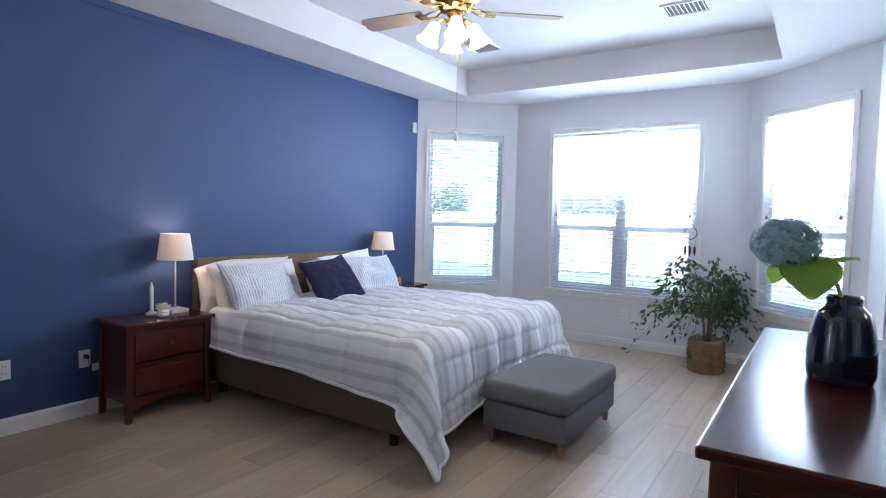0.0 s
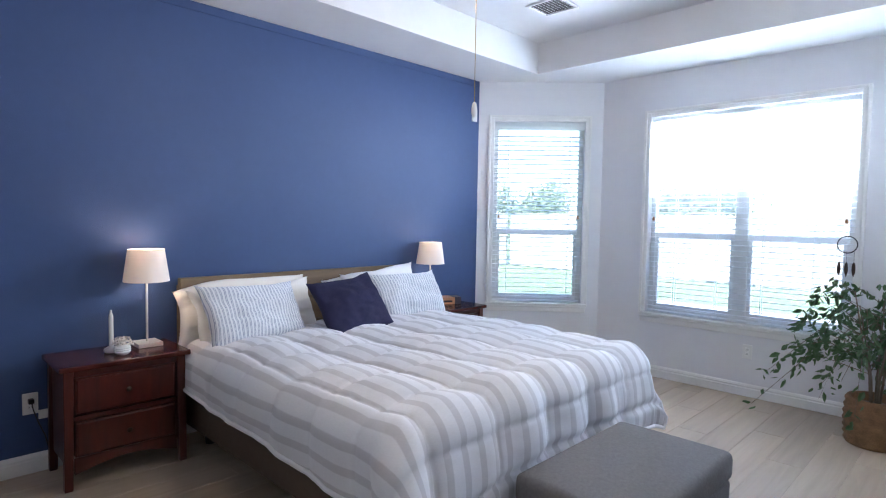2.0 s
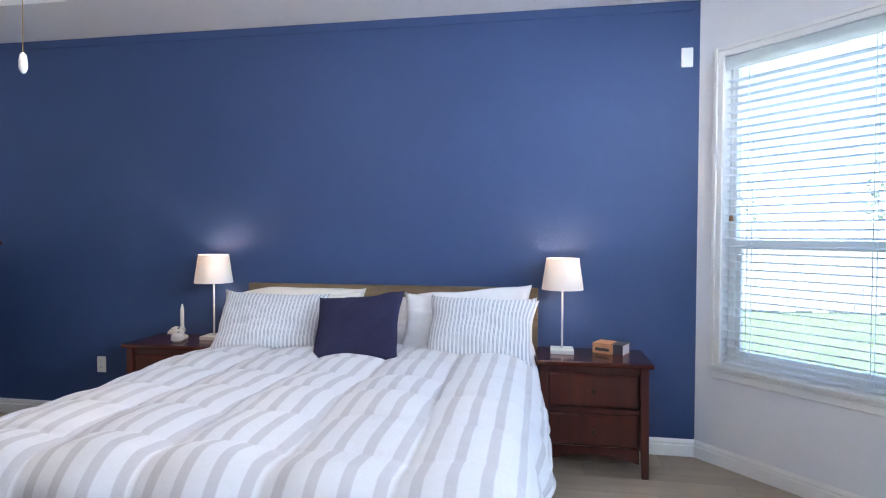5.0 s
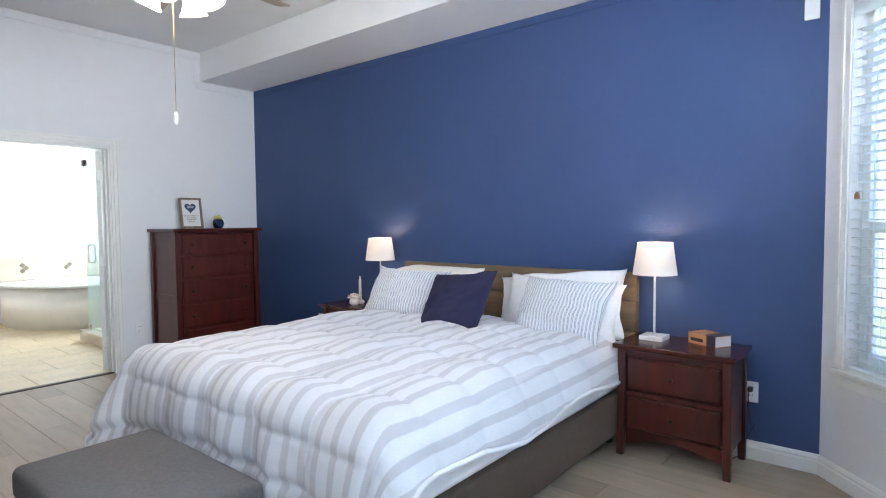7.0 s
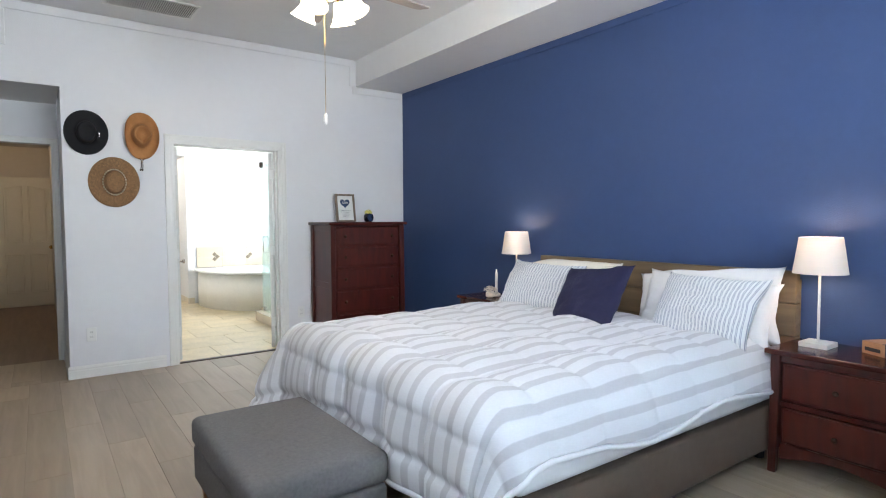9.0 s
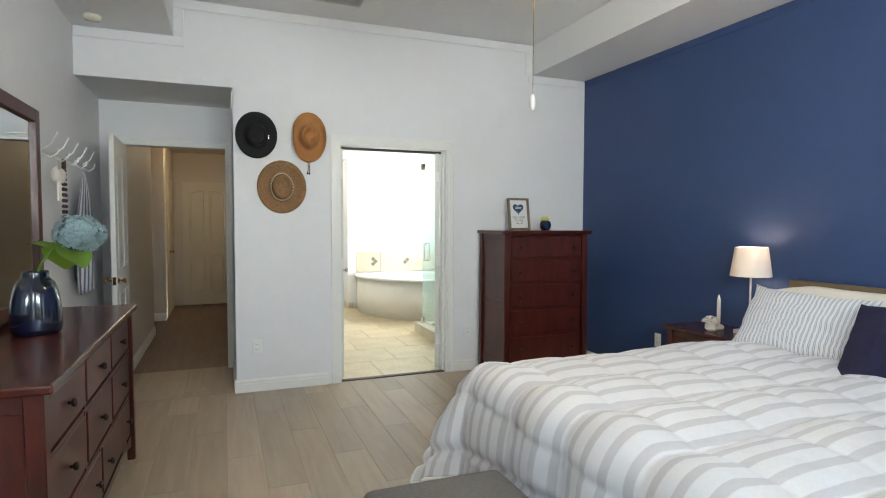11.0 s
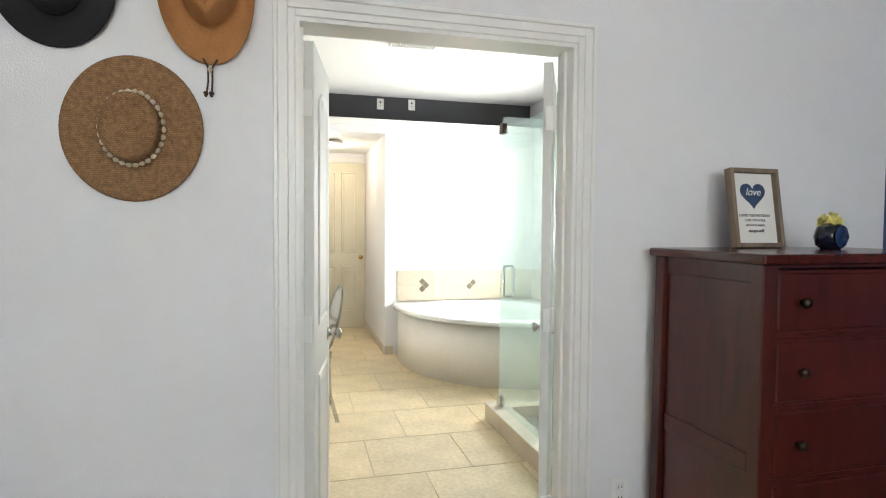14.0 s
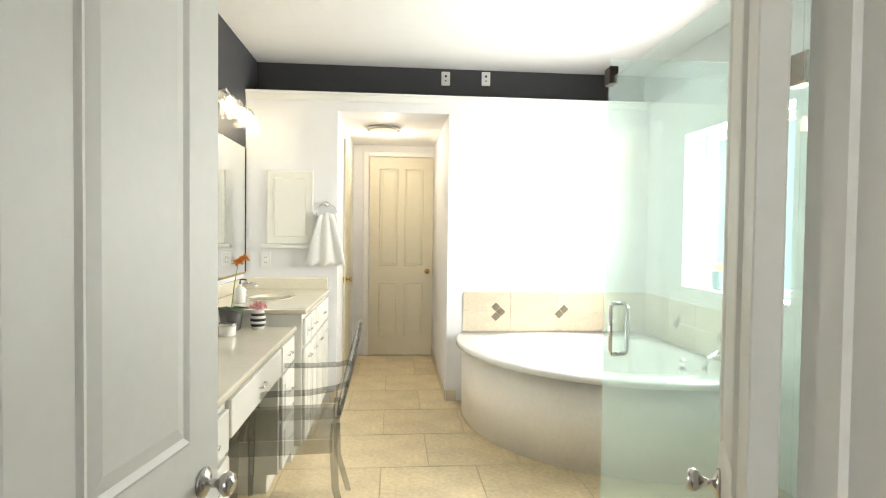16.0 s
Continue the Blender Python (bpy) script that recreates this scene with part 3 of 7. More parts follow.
# ---- windows with blinds ----
def sash_window(name, p0, p1, span, lights, label, slat_tilt=6.0, mid=1.31):
    """A vinyl window in its opening with sill, apron, casing and an open venetian blind; x runs along the inner wall face, y into the room."""
    m, length = along(p0, p1)
    a, b, z0, z1 = span
    win = thing(name, label, "window", m, kind="structure")
    bm = bmesh.new()   # outer frame and mullions
    d0, d1 = -0.115, -0.065
    box(bm, a, a + 0.045, d0, d1, z0, z1, 0.004), box(bm, b - 0.045, b, d0, d1, z0, z1, 0.004)
    box(bm, a + 0.045, b - 0.045, d0, d1, z0, z0 + 0.05, 0.004), box(bm, a + 0.045, b - 0.045, d0, d1, z1 - 0.045, z1, 0.004)
    w = (b - a) / lights
    for k in range(1, lights):
        box(bm, a + k * w - 0.055, a + k * w + 0.055, d0 - 0.003, d1 + 0.003, z0 + 0.05, z1 - 0.045, 0.004)
    part("window_frame", bm, M_PLASTIC, win)
    for k in range(lights):
        x0, x1 = a + k * w + (0.045 if k == 0 else 0.055), a + (k + 1) * w - (0.045 if k == lights - 1 else 0.055)
        bm = bmesh.new()
        box(bm, x0, x1, -0.108, -0.070, mid - 0.025, mid + 0.025, 0.003)
        box(bm, x0, x0 + 0.03, -0.100, -0.072, z0 + 0.05, mid - 0.025, 0.003), box(bm, x1 - 0.03, x1, -0.100, -0.072, z0 + 0.05, mid - 0.025, 0.003)
        box(bm, x0 + 0.03, x1 - 0.03, -0.100, -0.072, z0 + 0.05, z0 + 0.085, 0.003)
        part("sash", bm, M_PLASTIC, win)
        for zz0, zz1, yy in ((z0 + 0.085, mid - 0.025, -0.086), (mid + 0.025, z1 - 0.045, -0.096)):
            pane = part("pane", one_box(x0, x1, yy - 0.002, yy + 0.002, zz0, zz1), M_PANE, win)
            pane.visible_shadow = False
    bm = bmesh.new()
    box(bm, a - 0.06, b + 0.06, -0.06, 0.035, z0 - 0.022, z0 + 0.002, 0.006, 2)
    part("window_sill", bm, M_TRIM, win)
    bm = bmesh.new()
    box(bm, a - 0.045, b + 0.045, 0.001, 0.014, z0 - 0.085, z0 - 0.022, 0.004), box(bm, a - 0.05, b + 0.05, 0.001, 0.022, z0 - 0.040, z0 - 0.023, 0.004)
    part("apron", bm, M_TRIM, win)
    bm = bmesh.new()
    for t0, t1, dd in ((0.0, 0.035, 0.012), (0.035, 0.058, 0.018)):
        box(bm, a - t1, a - t0, 0.001, dd, z0 + 0.002, z1 + t1, 0.003), box(bm, b + t0, b + t1, 0.001, dd, z0 + 0.002, z1 + t1, 0.003)
        box(bm, a - t0, b + t0, 0.001, dd, z1 + t0, z1 + t1, 0.003)
    part("casing", bm, M_TRIM, win)
    # the blind hangs in the opening, a thing of its own
    blind = thing("venetian_blind", "white slatted venetian blind hanging open in the window", "window blind", m, group="venetian blinds")
    bm = bmesh.new()
    box(bm, a + 0.006, b - 0.006, -0.055, -0.008, z1 - 0.055, z1 - 0.006, 0.003)
    box(bm, a + 0.004, b - 0.004, -0.008, 0.002, z1 - 0.085, z1 - 0.004, 0.003)
    part("valance", bm, M_SLAT, blind)
    part("bottom_rail", one_box(a + 0.008, b - 0.008, -0.052, -0.010, z0 + 0.012, z0 + 0.030, 0.004), M_SLAT, blind)
    slat = None
    z = z0 + 0.065
    while z < z1 - 0.10:
        mm = pose(0, -0.031, z, slat_tilt, 0, 0)
        if slat is None:
            bm = bmesh.new()
            prof = [(-0.025, -0.0015), (-0.012, 0.0015), (0.0, 0.0025), (0.012, 0.0015), (0.025, -0.0015)]
            up = [[bm.verts.new((x, y, zz + 0.0012)) for y, zz in prof] for x in (a + 0.008, b - 0.008)]
            dn = [[bm.verts.new((x, y, zz - 0.0012)) for y, zz in prof] for x in (a + 0.008, b - 0.008)]
            for i in range(4):
                bm.faces.new((up[0][i], up[0][i + 1], up[1][i + 1], up[1][i]))
                bm.faces.new((dn[0][i], dn[0][i + 1], dn[1][i + 1], dn[1][i]))
            for i in (0, 4):
                bm.faces.new((up[0][i], up[1][i], dn[1][i], dn[0][i]))
            slat = part("slat", bm, M_SLAT, blind)
            slat.matrix_basis = mm
        else:
            share(slat, "slat", blind, mm)
        z += 0.0455
    n = 2 if lights == 1 else 4
    for k in range(n):
        x = a + (b - a) * (0.16 + 0.68 * k / (n - 1))
        for y in (-0.006, -0.056):
            part("ladder_cord", one_box(x - 0.002, x + 0.002, y - 0.0008, y + 0.0008, z0 + 0.03, z1 - 0.06), M_SLAT, blind)
    for x in (a + 0.05, b - 0.06):
        cord = part("pull_cord", tube(bmesh.new(), [(x, 0.004, z1 - 0.08), (x + 0.004, 0.006, 1.48)], 0.0016, 6), M_SLAT, blind)
        part("tassel", lathe(bmesh.new(), [(0.004, 0.035), (0.010, 0.027), (0.013, 0.005), (0.008, 0.0)], 10, pose(x + 0.004, 0.006, 1.445)), M_OAKLEG, cord, "small brown wooden tassel")
    return win


sash_window("window_1", NB, NW, (LEN_W - W1[1], LEN_W - W1[0], W1[2], W1[3]), 1, "white sash window in the angled bay wall")
sash_window("window_2", NC, NB, (LEN_N - W2[1], LEN_N - W2[0], W2[2], W2[3]), 2, "wide white double sash window in the bay")
sash_window("window_3", NE, NC, (LEN_E - W3[1], LEN_E - W3[0], W3[2], W3[3]), 1, "white sash window in the angled bay wall by the dresser")


# ---- bedroom furniture ----
def knob(bm, m, r=0.014):
    return lathe(bm, [(0.006, 0), (0.006, 0.010), (r * 0.8, 0.014), (r, 0.021), (r * 0.8, 0.028), (0.0, 0.030)], 12, m)


def nightstand(m, label):
    """Front faces +x; base at the floor under its middle."""
    t = thing("nightstand", label, "nightstand", m, group="nightstands by the bed")
    W, D, H = 0.60, 0.37, 0.65
    part("top", one_box(-D / 2 - 0.015, D / 2 + 0.025, -W / 2 - 0.022, W / 2 + 0.022, H - 0.028, H, 0.006, 2), M_CHERRYTOP, t)
    for y in (-1, 1):
        for x in (-1, 1):
            bm = bmesh.new()
            cx, cy = x * (D / 2 - 0.024), y * (W / 2 - 0.024)
            box(bm, cx - 0.024, cx + 0.024, cy - 0.024, cy + 0.024, 0, H - 0.028, 0.004)
            for v in bm.verts:
                if v.co.z < 0.01:
                    v.co.x = cx + (v.co.x - cx) * 0.72 + x * 0.012
                    v.co.y = cy + (v.co.y - cy) * 0.8 + y * 0.008
            part("leg", bm, M_CHERRY, t)
        yy = y * (W / 2 - 0.022)
        part("side_panel", one_box(-D / 2 + 0.048, D / 2 - 0.048, yy - 0.009, yy + 0.009, 0.12, H - 0.03, 0.003), M_CHERRY, t)
    part("back_panel", one_box(-D / 2 + 0.005, -D / 2 + 0.017, -W / 2 + 0.048, W / 2 - 0.048, 0.13, H - 0.03), M_CHERRY, t)
    bm = bmesh.new()
    x0, x1 = D / 2 - 0.035, D / 2 - 0.012
    box(bm, x0, x1, -W / 2 + 0.048, W / 2 - 0.048, H - 0.066, H - 0.028), box(bm, x0, x1, -W / 2 + 0.048, W / 2 - 0.048, 0.355, 0.378)
    n = 12
    low = [(-W / 2 + 0.048 + (W - 0.096) * k / n) for k in range(n + 1)]
    out = [(y, 0.155) for y in low] + [(y, 0.075 + 0.045 * math.sin(math.pi * k / n)) for k, y in reversed(list(enumerate(low)))]
    a = [bm.verts.new((x0, y, z)) for y, z in out]
    b = [bm.verts.new((x1, y, z)) for y, z in out]
    for k in range(n):
        j = len(out) - 1 - k
        bm.faces.new((a[k], a[k + 1], a[j - 1], a[j])), bm.faces.new((b[k], b[k + 1], b[j - 1], b[j]))
        bm.faces.new((a[j - 1], a[j], b[j], b[j - 1]))
    part("front_rail", bm, M_CHERRY, t)
    for z0, z1 in ((0.160, 0.350), (0.383, 0.580)):
        bm = bmesh.new()
        box(bm, D / 2 - 0.30, D / 2 - 0.016, -W / 2 + 0.052, W / 2 - 0.052, z0 + 0.002, z1 - 0.002, 0.003)
        box(bm, D / 2 - 0.020, D / 2 - 0.010, -W / 2 + 0.060, W / 2 - 0.060, z0 + 0.010, z1 - 0.010, 0.004)
        dr = part("drawer", bm, M_CHERRY, t)
        part("knob", knob(bmesh.new(), pose(D / 2 - 0.011, 0, (z0 + z1) / 2, 0, 90, 0)), M_BRONZE, dr, "round dark bronze knob", True)
    return t


nightstand(pose(-3.49, 1.545, 0), "cherry-stained two-drawer nightstand holding a lamp and candle")
nightstand(pose(-3.49, 4.197, 0), "cherry-stained two-drawer nightstand holding a lamp and books")


def chest_frame(t, W, D, H, floor_z, mat_top):
    """Posts, tapered feet, sides and top for a case that faces +y, its middle at the origin."""
    part("top", one_box(-W / 2 - 0.025, W / 2 + 0.025, -D / 2 - 0.005, D / 2 + 0.028, H - 0.030, H, 0.007, 2), mat_top, t)
    for x in (-1, 1):
        for y in (-1, 1):
            bm = bmesh.new()
            cx, cy = x * (W / 2 - 0.027), y * (D / 2 - 0.027)
            box(bm, cx - 0.027, cx + 0.027, cy - 0.027, cy + 0.027, 0, H - 0.030, 0.004)
            for v in bm.verts:
                if v.co.z < 0.01:
                    v.co.x, v.co.y = cx + (v.co.x - cx) * 0.75 + x * 0.012, cy + (v.co.y - cy) * 0.75 + y * 0.012
            part("post", bm, M_CHERRY, t)
        xx = x * (W / 2 - 0.022)
        part("side_panel", one_box(xx - 0.006, xx + 0.006, -D / 2 + 0.054, D / 2 - 0.054, floor_z, H - 0.031), M_CHERRY, t)
        for z0, z1 in ((floor_z - 0.02, floor_z + 0.06), (H * 0.52 - 0.03, H * 0.52 + 0.03), (H - 0.09, H - 0.031)):
            part("side_rail", one_box(xx - 0.012, xx + 0.012, -D / 2 + 0.054, D / 2 - 0.054, z0, z1, 0.003), M_CHERRY, t)
    part("back_panel", one_box(-W / 2 + 0.054, W / 2 - 0.054, -D / 2 + 0.004, -D / 2 + 0.016, floor_z, H - 0.031), M_CHERRY, t)


def drawer_front(t, x0, x1, z0, z1, D, knobs):
    bm = bmesh.new()
    box(bm, x0, x1, D / 2 - 0.32, D / 2 - 0.018, z0, z1, 0.003)
    box(bm, x0 + 0.010, x1 - 0.010, D / 2 - 0.022, D / 2 - 0.012, z0 + 0.010, z1 - 0.010, 0.004)
    dr = part("drawer", bm, M_CHERRY, t)
    for f in knobs:
        part("knob", knob(bmesh.new(), pose(x0 + (x1 - x0) * f, D / 2 - 0.013, (z0 + z1) / 2, -90, 0, 0), 0.016), M_BRONZE, dr, "round dark bronze knob", True)


def arched_apron(t, W, D, z_top, drop, rise):
    bm = bmesh.new()
    n = 16
    xs = [-W / 2 + 0.054 + (W - 0.108) * k / n for k in range(n + 1)]
    y0, y1 = D / 2 - 0.034, D / 2 - 0.012
    lo = [z_top - drop + rise * min(1, 3 * math.sin(math.pi * k / n)) for k in range(n + 1)]
    for k in range(n):
        p = [(xs[k], lo[k]), (xs[k + 1], lo[k + 1]), (xs[k + 1], z_top), (xs[k], z_top)]
        a, b = [bm.verts.new((x, y0, z)) for x, z in p], [bm.verts.new((x, y1, z)) for x, z in p]
        bm.faces.new(a), bm.faces.new(b), bm.faces.new((a[0], a[1], b[1], b[0]))
    bmesh.ops.remove_doubles(bm, verts=bm.verts[:], dist=1e-5)
    part("apron", bm, M_CHERRY, t)


def tall_chest(m):
    t = thing("chest_of_drawers", "tall cherry-stained five-drawer chest against the wall", "chest of drawers", m)
    W, D, H = 0.83, 0.50, 1.31
    chest_frame(t, W, D, H, 0.13, M_CHERRYTOP)
    hs, z = [0.235, 0.225, 0.215, 0.205, 0.195], 0.165
    bm = bmesh.new()
    for k, h in enumerate(hs):
        drawer_front(t, -W / 2 + 0.058, W / 2 - 0.058, z + 0.003, z + h - 0.003, D, (0.13, 0.87))
        if k < 4:
            box(bm, -W / 2 + 0.054, W / 2 - 0.054, D / 2 - 0.034, D / 2 - 0.020, z + h - 0.003, z + h + 0.009)
        z += h + 0.006
    box(bm, -W / 2 + 0.054, W / 2 - 0.054, D / 2 - 0.034, D / 2 - 0.016, z - 0.003, H - 0.031)
    part("rail", bm, M_CHERRY, t)
    arched_apron(t, W, D, 0.166, 0.085, 0.045)
    return t


tall_chest(pose(-2.95, -0.055, 0))


def low_dresser(m):
    t = thing("dresser", "wide cherry-stained dresser with dark round knobs", "dresser", m)
    W, D, H = 1.715, 0.475, 0.90
    chest_frame(t, W, D, H, 0.12, M_CHERRYTOP)
    z, bm = 0.155, bmesh.new()
    for h, cells in ((0.235, 2), (0.235, 3), (0.195, 3)):
        w = (W - 0.108) / cells
        for k in range(cells):
            x0 = -W / 2 + 0.054 + k * w
            drawer_front(t, x0 + 0.012, x0 + w - 0.012, z + 0.004, z + h - 0.004, D, (0.15, 0.85) if cells == 2 else (0.5,))
        for k in range(cells + 1):
            xc = -W / 2 + 0.054 + k * w
            box(bm, max(xc - 0.012, -W / 2 + 0.054), min(xc + 0.012, W / 2 - 0.054), D / 2 - 0.034, D / 2 - 0.016, z - 0.004, z + h + 0.004)
        z += h + 0.012
        box(bm, -W / 2 + 0.054, W / 2 - 0.054, D / 2 - 0.034, D / 2 - 0.015, z - 0.012, z - 0.004)
    box(bm, -W / 2 + 0.054, W / 2 - 0.054, D / 2 - 0.034, D / 2 - 0.014, z - 0.004, H - 0.031)
    part("rail", bm, M_CHERRY, t)
    arched_apron(t, W, D, 0.152, 0.07, 0.04)
    return t


low_dresser(pose(0.405, 1.60, 0, 0, 0, 90))


def storage_ottoman(m):
    t = thing("ottoman", "grey fabric storage ottoman with short oak legs", "ottoman", m)
    a, b = 0.283, 0.46
    bm = one_box(-a + 0.01, a - 0.01, -b + 0.01, b - 0.01, 0.095, 0.26, 0.015, 3)
    part("body", bm, M_GREY, t, smooth=True)
    bm = one_box(-a, a, -b, b, 0.262, 0.395, 0.035, 4)
    bmesh.ops.subdivide_edges(bm, edges=[e for e in bm.edges if e.calc_length() > 0.3], cuts=5, use_grid_fill=True)
    for v in bm.verts:
        if v.co.z > 0.34:
            v.co.z += 0.015 * (1 - (v.co.x / a) ** 2) * (1 - (v.co.y / b) ** 2)
    part("lid", bm, M_GREY, t, smooth=True)
    for x in (-1, 1):
        for y in (-1, 1):
            part("leg", lathe(bmesh.new(), [(0.017, 0), (0.020, 0.004), (0.027, 0.095)], 4, pose(x * (a - 0.055), y * (b - 0.055), 0, 0, 0, 45)), M_OAKLEG, t)
    part("tag", one_box(a - 0.010, a - 0.0085, -b + 0.035, -b + 0.055, 0.125, 0.15), M_BLACK, t, "small black sewn label")
    return t


storage_ottoman(pose(-1.075, 2.87, 0))


# ---- the bed ----
BY0, BYM, BX_F = 1.965, 2.92, -1.56     # near edge, middle, foot


def bed():
    t = thing("bed", "king bed with a taupe base and wooden headboard", "bed")
    bm = one_box(-3.60, BX_F, BY0 - 0.01, 2 * BYM - BY0 + 0.01, 0.10, 0.34, 0.012, 2)
    part("base", bm, M_TAUPE, t)
    n = 4
    for k in range(n):
        z0, z1 = 0.30 + k * 0.183, 0.30 + (k + 1) * 0.183 - 0.004
        part("headboard_plank", one_box(-3.665, -3.615, 1.935, 3.885, z0, z1, 0.005), M_HEAD, t)
    for y0, y1 in ((1.937, 1.985), (3.835, 3.883)):
        part("headboard_post", one_box(-3.685, -3.666, y0, y1, 0.0, 0.98), M_HEAD, t)
    for x in (-3.45, -1.75):
        for y in (2.05, 3.78):
            part("leg", lathe(bmesh.new(), [(0.03, 0), (0.035, 0.1)], 12, pose(x, y, 0)), M_BLACK, t)
    bm = one_box(-3.605, BX_F + 0.02, BY0, 2 * BYM - BY0, 0.345, 0.575, 0.045, 4)
    part("mattress", bm, M_SHEET, t, "white sheeted mattress", True)
    return t


bed()


def comforter():
    """Puffed, box-stitched cover folded over the mattress edges; u runs from the head to the foot, v across."""
    top_l, half, rad, mid_y = 1.96, 1.005, 0.11, 2.868
    drop_foot, drop_far = 0.33, 0.11
    nu, nv = 190, 230
    x_head = -3.40

    def fold(e):
        """Length e past the flat part: how far out, and how far down."""
        arc = rad * math.pi / 2
        if e < arc:
            return rad * math.sin(e / rad), rad * (1 - math.cos(e / rad))
        return rad + 0.10 * (e - arc), rad + 0.985 * (e - arc)

    bm = bmesh.new()
    uvl = bm.loops.layers.uv.new("UVMap")
    rows, uvs = [], {}
    for i in range(nu + 1):
        w = i / nu
        u = (top_l + rad * 0.57 + drop_foot) * w
        row = []
        # the near side hangs lower towards the foot
        s = min(1, max(0, (u - 1.55) / 0.55))
        dn = 0.13 + 0.06 * min(1, u / 1.5) + 0.10 * s * s * (3 - 2 * s) + 0.012 * math.sin(u * 5)
        df = drop_far + 0.025 * math.sin(u * 6 + 1)
        v0, v1 = -(half - rad + rad * 1.57 + dn), half - rad + rad * 1.57 + df
        for j in range(nv + 1):
            v = v0 + (v1 - v0) * j / nv
            near = min(1, max(0, (-v - 0.2) / 1.0))
            u = (top_l + rad * 0.57 + drop_foot + 0.12 * near) * w
            e1, e2 = max(0.0, u - top_l + rad), max(0.0, abs(v) - half + rad)
            e = (e1 ** 3 + e2 ** 3) ** (1 / 3)
            size = math.hypot(e1, e2) or 1.0
            d1, d2 = e1 / size, e2 / size
            away, down = fold(e)
            # the loose corner hangs as a cone that flares out
            away += (0.40 if v < 0 else 0.10) * 2 * d1 * d2 * max(0, e - rad)
            fx, fy = min(u, top_l - rad) + away * d1, math.copysign(min(abs(v), half - rad) + away * d2, v)
            z = 0.672 - down
            dz1, dz2 = down * d1, down * d2
            # puffs between the stitch lines
            sway = 0.03 * math.sin(u * 2.3 + v)
            su, sv = ((u + 0.13) % 0.31) / 0.31, ((v + sway + 5.0) % 0.374) / 0.374
            tack = 0.75 + 0.25 * math.cos(2 * math.pi * (sv - 0.5))
            puff = 0.80 * math.sin(math.pi * sv) ** 0.34 + 0.62 * math.sin(math.pi * su) ** 0.34 * tack - 0.36
            hem = abs(w - 0.945) * 2.3
            puff -= 0.5 * math.exp(-(hem / 0.022) ** 2)
            big = noise.noise((u * 1.8, v * 1.8, 0.3))
            fine = noise.noise((u * 7, v * 4.0, 1.3)) + 0.5 * noise.noise((u * 16, v * 9, 2.1))
            p = 0.047 * puff + 0.020 * big + 0.006 * fine
            p += 0.010 * math.sin(v * 21 + 3 * big) * min(1, dz1 * 5)      # hanging folds at the foot
            p += 0.008 * math.sin(u * 17 + 3 * big) * min(1, dz2 * 5)
            p *= min(1, 0.3 + u * 1.3)
            out1, out2 = d1 * min(1, down / rad), d2 * min(1, down / rad)
            z += p * (1 - 0.8 * min(1, down / rad)) + 0.012 * (1 - (v / half) ** 2)
            fx += p * out1
            fy += math.copysign(p * out2, v)
            vert = bm.verts.new((x_head + fx, mid_y + fy, z))
            uvs[vert] = (u, v)
            row.append(vert)
        rows.append(row)
    for a, b in zip(rows, rows[1:]):
        for j in range(nv):
            f = bm.faces.new((a[j], b[j], b[j + 1], a[j + 1]))
            for lp in f.loops:
                lp[uvl].uv = uvs[lp.vert]
    rim = [r[0] for r in rows] + rows[-1][1:] + [r[-1] for r in reversed(rows[:-1])]
    path = [v.co.copy() + Vector((0, 0, -0.008)) for v in rim[::3]]
    ob = part("comforter", bm, M_QUILT, smooth=True)
    sol = ob.modifiers.new("thickness", 'SOLIDIFY')
    sol.thickness, sol.offset = 0.022, -1
    part("edge_binding", tube(bmesh.new(), path, 0.012, 7), M_SHEET, ob, "white sewn edge binding", True)
    return tagged(ob, "puffy white comforter with grey stripes spread over the bed", "comforter")


comforter()


